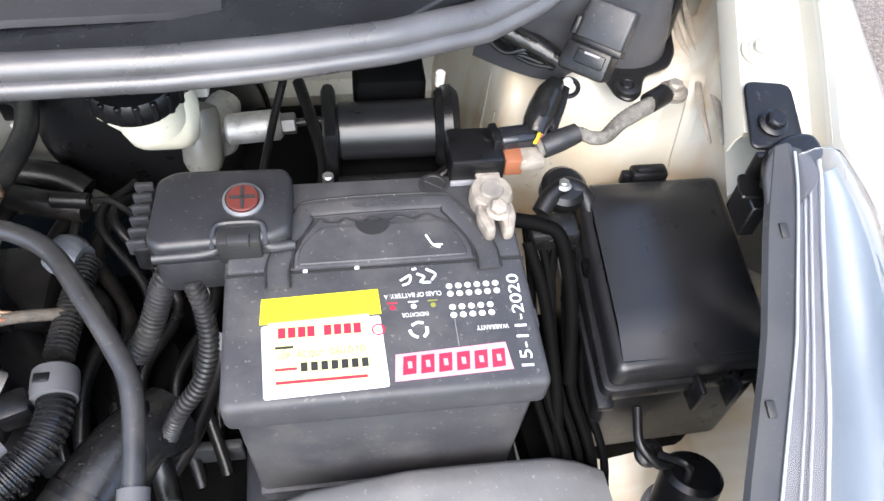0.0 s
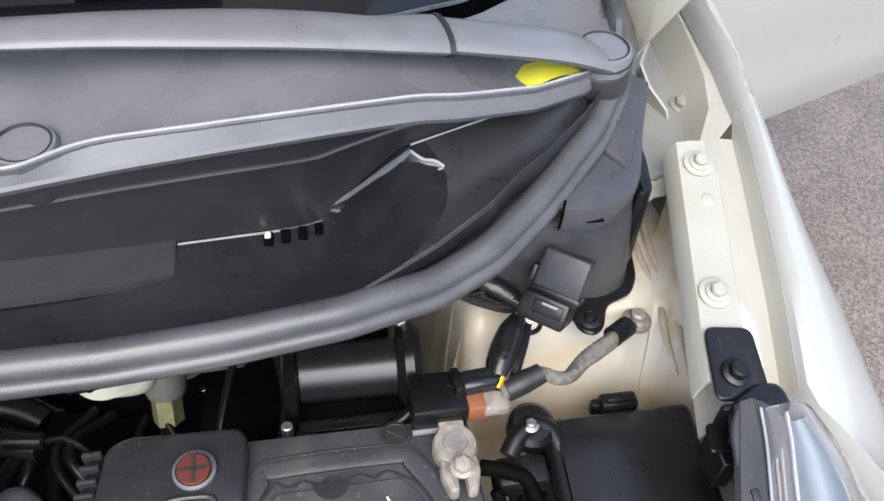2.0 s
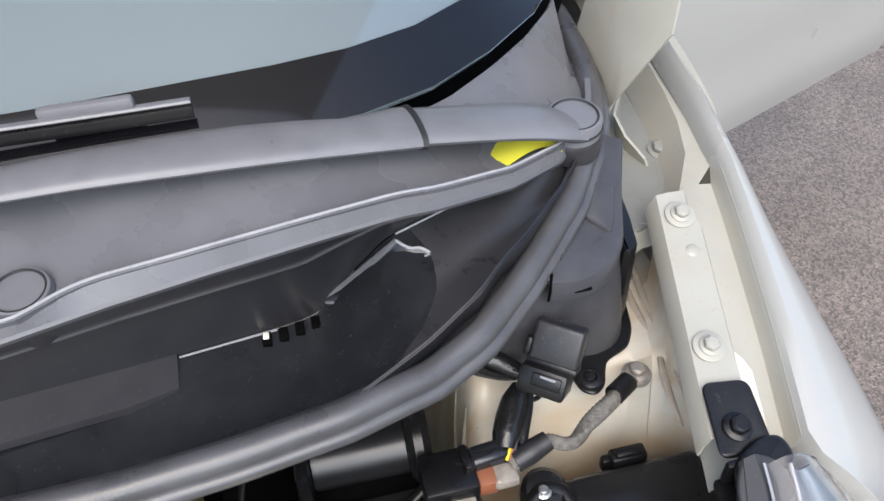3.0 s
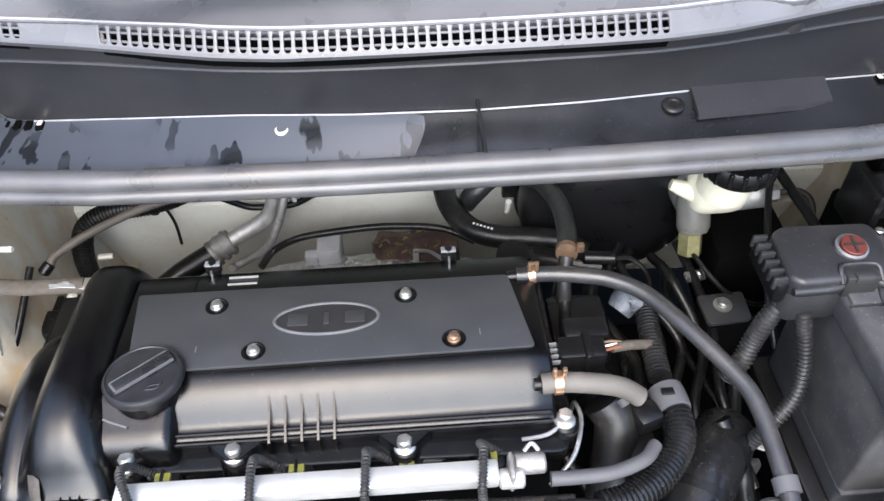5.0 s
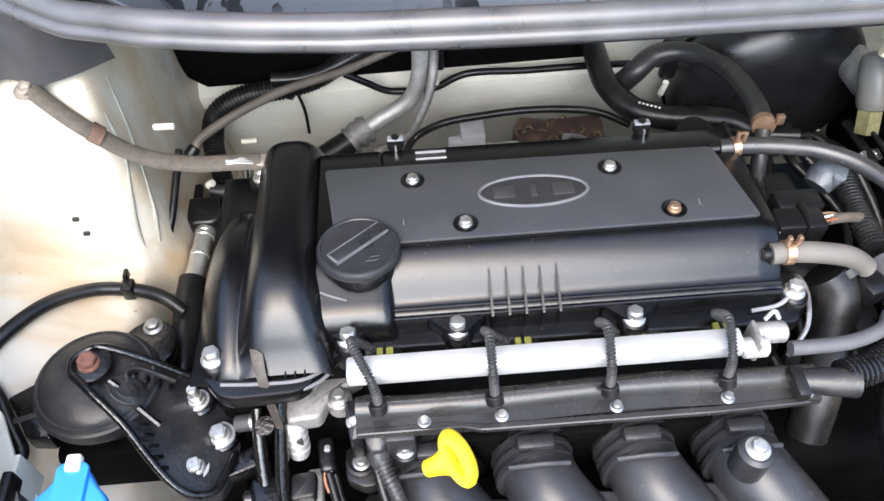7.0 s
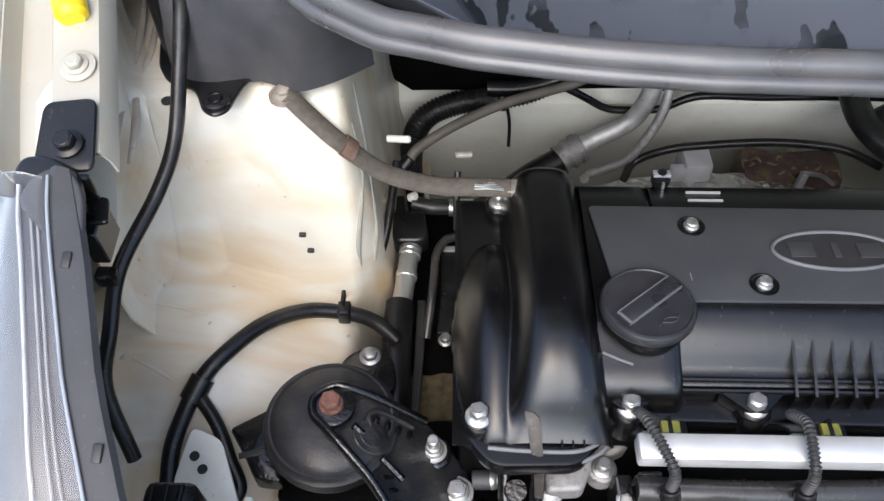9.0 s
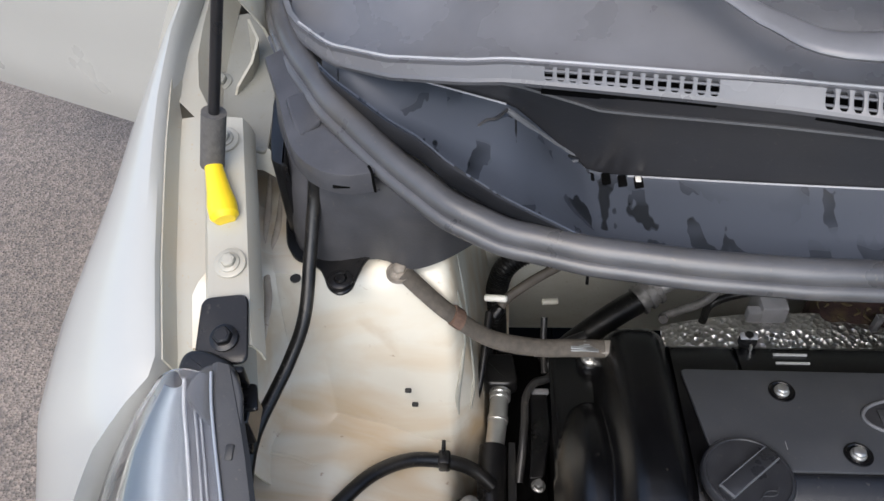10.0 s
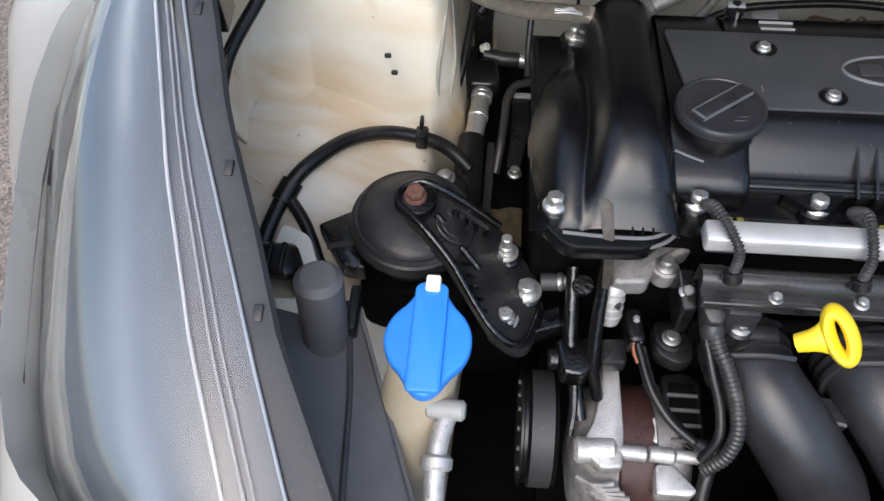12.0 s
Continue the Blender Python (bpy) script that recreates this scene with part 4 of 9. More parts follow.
M["cover_black"] = mat("dark_terminal_cover_plastic", (0.024, 0.0245, 0.027), 0.36, var=0.15, scale=30, bump=0.02, fine=1000, dirt=(0.2, 0.19, 0.17), dirt_amount=0.08, dirt_scale=18, spec=0.45)
M["sheen_hose"] = mat("sheen_rubber_hose", (0.030, 0.030, 0.032), 0.34, var=0.2, bump=0.03, dirt=DUST, dirt_amount=0.35, dirt_scale=25, spec=0.6)
# lit copy of the body cream, raised in colour against the cowl's shade
M["cream_lit"] = mat("brightened_cream_paint", (0.80, 0.79, 0.70), 0.42, var=0.05, scale=10, bump=0.004, coat=0.2, dirt=(0.45, 0.36, 0.24), dirt_amount=0.35, dirt_scale=9)
M["cover"] = mat("grey_black_cover_plastic", (0.058, 0.058, 0.063), 0.32, var=0.15, bump=0.02, dirt=DUST, dirt_amount=0.15, spec=0.35)
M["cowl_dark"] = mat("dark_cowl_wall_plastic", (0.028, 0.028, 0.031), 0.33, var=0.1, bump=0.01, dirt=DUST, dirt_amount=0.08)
build_firewall()
build_cowl()


def build_seal():
    t = thing("weatherstrip", "long black rubber bonnet seal with dusty ridges", "rubber seal", (0, -0.07, 1.08))
    xs = [-0.72, -0.7165, -0.713, -0.71] + [-0.70 + i * 0.02 for i in range(71)] + [0.71, 0.713, 0.7165, 0.72]
    def run(dy, dz, r, name, flat=1.0):
        pts = []
        for x in xs:
            y, ax = table(SEAL, abs(x)), abs(x)
            z = 1.102 + 0.045 * max(0, (ax - 0.50) / 0.2) ** 1.2
            # keep the section square to the run
            slope = (table(SEAL, ax + 0.01) - table(SEAL, max(0, ax - 0.01))) / 0.02
            k = 1 / math.sqrt(1 + slope * slope)
            pts.append((x - math.copysign(1, x) * dy * slope * k, y + dy * k, z + dz))
        part(name, tube(pts, r, 12, 2, flat=flat), "rubber", t)
    run(0.0, 0.0, 0.0105, "bulb")
    run(-0.0095, -0.007, 0.0062, "front_ridge")
    run(0.0115, -0.004, 0.0045, "rear_ridge")


build_seal()


def build_wiper(name, pivot, arm, blade, cap_r, joint, wide=1.0):
    w = thing(name, "black wiper arm with round pivot cap, dusty", "wiper", pivot, group="windscreen wipers")
    p = Vector(pivot)
    part("pivot_cap", lathe([(cap_r, -0.006), (cap_r, 0.0105), (cap_r * 0.94, 0.013), (cap_r * 0.86, 0.0135), (cap_r * 0.82, 0.012), (0, 0.0125)], p, (0, -0.12, 1), 36), "wiper", w)
    n = Vector((0, -0.12, 1)).normalized()
    e = n.cross(Vector((1, 0, 0))).normalized()
    part("cap_groove", tube([p + n * 0.0130 + (Vector((1, 0, 0)) * math.cos(q) + e * math.sin(q)) * (cap_r * 0.83) for q in [2 * math.pi * i / 40 for i in range(41)]], 0.0009, 6, 1), "inkblack", w)
    part("cap_skirt", tube([p + n * 0.0045 + (Vector((1, 0, 0)) * math.cos(q) + e * math.sin(q)) * (cap_r * 1.0) for q in [2 * math.pi * i / 40 for i in range(41)]], 0.0012, 6, 1), "inkblack", w)
    part("pivot_base", lathe([(cap_r * 0.8, -0.02), (cap_r * 0.8, 0.0), (0, 0.0)], p, (0, -0.12, 1), 36), "black", w)
    part("pivot_boss", lathe([(cap_r * 1.1, -0.02), (cap_r * 1.08, -0.005), (cap_r * 1.0, -0.002), (0, -0.002)], p, (0, -0.12, 1), 36), "cowl_dark", w)
    k = joint
    part("arm_head", tube([p + Vector((0.004, 0, 0))] + [Vector(a) for a in arm[:k + 1]], [cap_r * 0.98, cap_r * 0.9 * wide, cap_r * 0.87 * wide, cap_r * 0.87 * wide], 18, 6, flat=0.42 / wide), "wiper", w)
    part("arm", tube([Vector(a) for a in arm[k:]], [cap_r * 0.92 * wide, cap_r * 0.82 * wide, cap_r * 0.60 * wide, cap_r * 0.42, cap_r * 0.34], 18, 6, flat=0.40 / wide), "wiper", w)
    d = (Vector(arm[k + 1]) - Vector(arm[k])).normalized()
    j = Vector(arm[k])
    part("joint_gap", tube([j - d * 0.002, j + d * 0.002], cap_r * 0.95 * wide, 18, 2, flat=0.46 / wide), "inkblack", w)
    b = part("blade", tube(blade, 0.0035, 8, 4, flat=1.6), "black", w, "slim black wiper blade with metal spine")
    off = Vector((0, 0.0, 0.008))
    part("spine", tube([Vector(q) + off for q in blade], 0.0035, 8, 4, flat=0.5), "wiper", b)
    for f in (0.15, 0.5, 0.85):
        q = Vector(blade[0]).lerp(Vector(blade[-1]), f)
        part("yoke", box(q.x - 0.03, q.x + 0.03, q.y - 0.004, q.y + 0.004, q.z + 0.006, q.z + 0.016, 0.003), "wiper", b)
    return w


build_wiper("wiper", (0.654, 0.140, 1.167), [(0.612, 0.130, 1.186), (0.525, 0.126, 1.200), (0.42, 0.112, 1.215), (0.315, 0.101, 1.224), (0.235, 0.094, 1.227), (0.155, 0.099, 1.231), (0.125, 0.115, 1.240), (0.10, 0.121, 1.247)],
            [(0.378, 0.131, 1.2365), (0.29, 0.126, 1.239), (0.20, 0.122, 1.242), (0.10, 0.122, 1.245), (-0.05, 0.130, 1.25)], 0.0225, 1, 1.28)
build_wiper("wiper", (0.262, 0.043, 1.172), [(0.228, 0.050, 1.180), (0.199, 0.054, 1.187), (0.144, 0.059, 1.196), (0.085, 0.060, 1.206), (-0.12, 0.040, 1.222), (-0.28, 0.020, 1.224), (-0.327, 0.046, 1.226), (-0.356, 0.078, 1.230), (-0.40, 0.115, 1.236)],
            [(-0.20, 0.075, 1.240), (-0.313, 0.078, 1.240), (-0.42, 0.115, 1.242), (-0.52, 0.16, 1.246)], 0.0195, 3, 1.12)


def build_tag():
    rows = []
    for i in range(15):
        t = i / 14
        x = 0.581 + 0.056 * t
        round_end = max(0.0, 1 - t / 0.14) ** 2
        lo = 0.106 + 0.022 * t + 0.014 * round_end - 0.012 * t ** 10
        hi = 0.142 - 0.004 * t - 0.019 * round_end - 0.012 * t ** 10
        lift = 0.003 * math.sin(t * 2.6)
        rows.append([(x, lo + (hi - lo) * u, 1.1590 + 2.6 * lift + 0.003 * math.sin(u * 2.5)) for u in (0.0, 0.33, 0.66, 1.0)])
    single("paper_tag", sheet(rows, 0.0006), "tag", "curled yellow paper tag tucked under the wiper pivot", "tag", (0.60, 0.12, 1.16))


build_tag()


# ---------------------------------------------------------------- cowl end covers, flange brackets, headlamps
def build_end_cover(s):
    c = thing("cowl_end_cover", "black plastic cowl end cover screwed to the tower", "plastic cover", (s * 0.62, 0.08, 1.0), group="cowl end covers")
    top = [(0.705, 0.19, 1.125), (0.690, 0.14, 1.122), (0.668, 0.098, 1.118), (0.640, 0.068, 1.108), (0.605, 0.045, 1.098), (0.575, 0.035, 1.092), (0.545, 0.032, 1.09), (0.52, 0.05, 1.085)]
    mid = [(0.712, 0.17, 1.075), (0.702, 0.12, 1.060), (0.682, 0.075, 1.058), (0.650, 0.052, 1.062), (0.610, 0.036, 1.060), (0.578, 0.034, 1.056), (0.548, 0.040, 1.05), (0.522, 0.062, 1.045)]
    low = [(0.712, 0.16, 1.005), (0.700, 0.105, 1.002), (0.683, 0.060, 0.998), (0.655, 0.045, 0.995), (0.612, 0.052, 0.994), (0.582, 0.040, 0.994), (0.552, 0.052, 0.994), (0.522, 0.080, 0.99)]
    rows = [smooth_path([(s * x, y, z) for x, y, z in r], 4) for r in (top, mid, low)]
    mid1 = [a.lerp(b, 0.5) + Vector((0, -0.006, 0)) for a, b in zip(rows[0], rows[1])]
    part("shell", sheet([rows[0], mid1, rows[1], rows[2]], 0.003), "cover", c)
    foot = [(0.706, 0.130), (0.7035, 0.095), (0.697, 0.066), (0.686, 0.048), (0.662, 0.038), (0.656, 0.027), (0.651, 0.014), (0.640, 0.0065), (0.630, 0.013), (0.6265, 0.030), (0.622, 0.048), (0.60, 0.07), (0.66, 0.13)]
    out = rounded([(s * x, y) for x, y in foot], 0.007)
    part("foot_flange", prism(out, 0.9945, 0.9985, 0.0012, 1), "black", c)
    part("screw", lathe([(0.011, 0), (0.011, 0.002), (0.0085, 0.0035), (0.006, 0.0035), (0.005, 0.002), (0.004, 0.004), (0, 0.0045)], (s * 0.6405, 0.0225, 0.9985), (0, 0, 1), 20), "black", c)
    # upper shell with its raised pocket
    rows = []
    for i in range(9):
        t = i / 8
        rows.append([(s * (0.715 - 0.10 * t), 0.20 - 0.145 * t ** 0.8, 1.128 - 0.018 * t), (s * (0.700 - 0.095 * t), 0.215 - 0.15 * t ** 0.8, 1.140 - 0.022 * t), (s * (0.682 - 0.09 * t), 0.215 - 0.145 * t, 1.142 - 0.024 * t)])
    part("upper_shell", sheet(rows, 0.003), "cover", c)
    # ledge outside the seal, with its skirt, slot, seam and folded pocket
    tilt = lambda x, y: 0.30 * max(0.0, y - 0.07)
    arc = [(0.704, 0.150), (0.686, 0.106), (0.672, 0.066), (0.656, 0.043), (0.638, 0.030), (0.619, 0.0255), (0.600, 0.029)]
    arc = [(v.x, v.y) for v in smooth_path([(x, y, 0) for x, y in arc], 4)]
    ledge = part("ledge", prism([(s * x, y) for x, y in arc + [(0.596, 0.040), (0.622, 0.070), (0.652, 0.108), (0.682, 0.165)]], 1.1115, 1.1155, 0.0012, 2, tilt), "cover", c)
    rows = []
    for i, (x, y) in enumerate(arc):
        z = 1.1135 + tilt(x, y)
        rows.append([(s * x, y, z + 0.001), (s * (x + 0.0006), y - 0.0012, z - 0.003), (s * x, y - 0.0004, z - 0.017), (s * (x - 0.003), y + 0.004, z - 0.020)])
    part("skirt", sheet(rows, 0.0015), "cover", c)
    part("slot", box(s * 0.625 - 0.007, s * 0.625 + 0.007, 0.0245, 0.030, 1.103, 1.1055, 0.0008), "void", c)
    part("seam", tube([(s * 0.604, 0.036, 1.1158), (s * 0.6005, 0.0285, 1.1150), (s * 0.6005, 0.0278, 1.1075), (s * 0.600, 0.0285, 1.0965)], 0.0011, 6, 2), "void", c)
    part("pocket", prism(rounded([(s * 0.664, 0.112), (s * 0.647, 0.084), (s * 0.661, 0.066), (s * 0.668, 0.075), (s * 0.680, 0.106)], 0.003), 1.114, 1.1195, 0.0022, 2, tilt), "cover", c)
    part("side_flap", prism(rounded([(s * 0.682, 0.072), (s * 0.696, 0.080), (s * 0.704, 0.115), (s * 0.712, 0.165), (s * 0.706, 0.21), (s * 0.694, 0.20), (s * 0.69, 0.13)], 0.006), 0.998, 1.085, 0.003, 2), "black", c)


def build_bracket(s):
    b = thing("headlamp_bracket", "black folded bracket bolted to the white flange", "bracket", (s * 0.71, -0.08, 1.04), group="headlamp brackets")
    til = lambda x, y: 0.30 * (y + 0.05)
    part("plate", prism(rounded([(s * 0.692, -0.044), (s * 0.727, -0.048), (s * 0.724, -0.098), (s * 0.684, -0.096)], 0.008), 1.0555, 1.0585, 0.001, 1, til), "black", b)
    part("bolt", hexhead((s * 0.704, -0.079, 1.0505), 0.0075, 0.008, (0, -0.29, 0.957), 1.4), "black", b)
    part("fold", box(s * 0.704 - 0.018, s * 0.704 + 0.018, -0.104, -0.098, 1.022, 1.044, 0.002), "black", b)
    part("foot", prism(rounded([(s * 0.682, -0.098), (s * 0.722, -0.100), (s * 0.715, -0.125), (s * 0.676, -0.120)], 0.004), 1.018, 1.022, 0.001, 1), "black", b)
    part("gusset", prism([(s * 0.694, -0.10), (s * 0.684, -0.10), (s * 0.682, -0.13), (s * 0.694, -0.13)], 0.99, 1.02, 0.001, 1), "black", b)


def build_headlamp(s):
    h = thing("headlamp", "clear headlamp unit with black top seal and chrome line", "headlamp", (s * 0.68, -0.28, 0.90), group="headlamps")
    lam = lambda y: 1.036 + 0.326 * (y + 0.163)
    inner = [(-0.118, 0.704), (-0.156, 0.694), (-0.233, 0.671), (-0.309, 0.641), (-0.380, 0.613), (-0.447, 0.585), (-0.50, 0.56)]
    second = [(-0.118, 0.726), (-0.157, 0.715), (-0.27, 0.686), (-0.368, 0.654), (-0.45, 0.621), (-0.50, 0.60)]
    strip = [(-0.105, 0.690), (-0.155, 0.672), (-0.232, 0.650), (-0.304, 0.621), (-0.364, 0.599), (-0.445, 0.557), (-0.50, 0.53)]
    outer = [(-0.10, 0.742), (-0.125, 0.764), (-0.157, 0.780), (-0.205, 0.787), (-0.25, 0.785), (-0.305, 0.778), (-0.378, 0.767), (-0.435, 0.745), (-0.46, 0.71), (-0.50, 0.66)]
    asc = lambda t: sorted(t)
    ys = [-0.112 - i * 0.0194 for i in range(21)]
    # lens
    rows = []
    for y in ys:
        a, b = table(asc(inner), y), table(asc(outer), y)
        b = max(b, a + 0.004)
        row = []
        for j in range(9):
            t = j / 8
            row.append((s * (a + (b - a) * t), y - 0.004 * t * t, lam(y) + 0.010 * math.sin(math.pi * min(1, t * 0.9)) - 0.05 * t ** 3 * (b - a) / 0.12))
        row += [(s * (b + 0.006), y - 0.006, lam(y) - 0.075), (s * (b + 0.006), y - 0.01, lam(y) - 0.16)]
        rows.append(row)
    lens = part("lens", sheet(rows, 0.003), "lens", h, "clear plastic headlamp lens")
    lens.visible_shadow = False
    # reflector bowl with stepped walls
    rows, walls = [], []
    for y in ys:
        a, b = table(asc(second), y), table(asc(outer), y)
        b = max(b - 0.006, a + 0.003)
        d = min(1.0, (b - a) / 0.08)
        rows.append([(s * (a + (b - a) * t), y, lam(y) - 0.006 - dz * d) for t, dz in ((0, 0.0), (0.04, 0.012), (0.12, 0.026), (0.24, 0.038), (0.38, 0.046), (0.52, 0.049), (0.66, 0.045), (0.75, 0.038), (0.80, 0.032))])
        walls.append([(s * (a + (b - a) * t), y, lam(y) - 0.006 - dz * d) for t, dz in ((0.80, 0.034), (0.83, 0.030), (0.88, 0.036), (0.94, 0.046), (0.98, 0.050), (1.0, 0.05))])
    part("reflector", sheet(rows, 0.002), "reflector", h)
    part("lens_seal", tube([(s * (max(table(asc(outer), y), table(asc(inner), y) + 0.004) + 0.007), y - 0.005, lam(y) - 0.052) for y in ys], 0.0024, 8, 2), "grey", h)
    # pale wall colour stands in for the crescent reflected in the lens
    part("outer_wall", sheet(walls, 0.002), "lampwall", h, "pale side wall inside the lens, a reflection in its colour")
    for f, r, m_, dz in ((0.50, 0.0008, "midgrey", 0.0095), (0.66, 0.0009, "midgrey", 0.0085), (0.98, 0.0012, "pale_edge", 0.006)):
        pts = []
        for y in ys:
            a, c = table(asc(inner), y), table(asc(second), y)
            pts.append((s * (a + (c - a) * f), y, lam(y) - dz))
        part("trim_line", tube(pts, r, 8, 3), m_, h)
    rows = []
    for y in ys:
        a, c = table(asc(inner), y), table(asc(second), y)
        rows.append([(s * a, y, lam(y) - 0.006), (s * (a + (c - a) * 0.5), y, lam(y) - 0.012), (s * c, y, lam(y) - 0.008)])
    part("bezel", sheet(rows, 0.002), "lamp_bezel", h)
    # top seal and housing
    rows = []
    for y in [-0.105 - i * 0.0198 for i in range(21)]:
        a, b = table(asc(strip), y), table(asc(inner), y)
        rows.append([(s * (a + 0.022), y, lam(y) - 0.055), (s * a, y, lam(y) - 0.004), (s * (a + 0.003), y, lam(y)), (s * (b - 0.004), y, lam(y) + 0.003), (s * b, y, lam(y) + 0.001), (s * (b + 0.002), y, lam(y) - 0.01)])
    st = part("top_seal", sheet(rows, 0.002), "grey_dark", h, "dull black rubber top seal")
    pts = [(s * (table(asc(inner), y) - 0.0005), y, lam(y) + 0.0035) for y in ys]
    part("chrome_line", tube(pts, 0.0011, 8, 3), "lamp_line", st)
    for y, x in ((-0.163, 0.6885), (-0.268, 0.651), (-0.352, 0.620)):
        part("clip_slot", turned(box(s * (x - 0.006) - 0.0028, s * (x - 0.006) + 0.0028, y - 0.0052, y + 0.0052, lam(y), lam(y) + 0.0030, 0.0008), (18, 0, 0), (s * (x - 0.006), y, lam(y) + 0.0015)), "inkblack", st)
    part("seal_crown", prism(rounded([(s * 0.676, -0.150), (s * 0.681, -0.120), (s * 0.692, -0.104), (s * 0.708, -0.103), (s * 0.718, -0.112), (s * 0.722, -0.126), (s * 0.700, -0.146)], 0.008), 1.040, 1.046, 0.0025, 3, lambda x, y: 0.326 * (y + 0.13)), "grey_dark", st)
    part("mount_ear", prism(rounded([(s * 0.690, -0.100), (s * 0.712, -0.090), (s * 0.730, -0.090), (s * 0.734, -0.108), (s * 0.704, -0.122), (s * 0.682, -0.128)], 0.010), 1.032, 1.046, 0.005, 3, lambda x, y: 0.25 * (y + 0.12)), "black", h)
    part("housing", prism([(s * 0.740, -0.13), (s * 0.755, -0.14), (s * 0.770, -0.3), (s * 0.725, -0.44), (s * 0.66, -0.48), (s * 0.67, -0.42), (s * 0.712, -0.30), (s * 0.735, -0.18)], 0.84, 0.88, 0.004, 1), "black", h)


M["lamp_bezel"] = mat("smooth_grey_lamp_bezel", (0.07, 0.071, 0.075), 0.35, var=0.05, bump=0, rough_var=0.02)
M["lamp_line"] = mat("satin_silver_line", (0.42, 0.43, 0.44), 0.35, metal=0.6, var=0.1, bump=0)
M["lampwall"] = mat("pale_reflection_lamp_wall", (0.27, 0.268, 0.255), 0.5, metal=0.3, var=0.1, scale=20, bump=0)
M["grey_dark"] = mat("dull_black_rubber", (0.032, 0.033, 0.036), 0.55, var=0.12, bump=0.02, dirt=DUST, dirt_amount=0.15)
for s in (-1, 1):
    build_end_cover(s)
    build_bracket(s)
    build_headlamp(s)


# ---------------------------------------------------------------- the open bonnet above
def build_bonnet():
    b = thing("bonnet", "open car bonnet propped up, dark lined underside", "bonnet", (0, 0.3, 1.36))
    def skin(off, inset):
        rows = []
        for i in range(9):
            t = inset + (1 - 2 * inset) * i / 8
            w = (0.70 - 0.06 * t ** 3) * (1 - inset)
            row = []
            for j in range(13):
                u = -1 + 2 * j / 12
                y = 0.34 - 0.30 * t + off * 0.94
                z = 1.36 + 0.88 * t - 0.05 * t * t + off * 0.34
                row.append((u * w, y + 0.05 * (1 - u * u), z))
            rows.append(row)
        return rows
    part("outer_skin", sheet(skin(0.02, 0.0), 0.002), "paint", b, "pearl white outer skin")
    part("liner", sheet(skin(0.0, 0.04), 0.012), "grey_dark", b, "dark grey felt liner")


build_bonnet()

# ---------------------------------------------------------------- engine
ENG = Matrix.Translation((0, -0.02, 0.90)) @ Matrix.Rotation(radians(-5.1), 4, "X")


def eb(bm):
    bm.transform(ENG)
    return bm


def ep(x, y, z):
    return ENG @ Vector((x, y, z))


engine_up = ENG.to_3x3() @ Vector((0, 0, 1))
engine = thing("engine", "black engine top with plastic valve cover and oil cap", "engine", (-0.15, -0.1, 0.70))


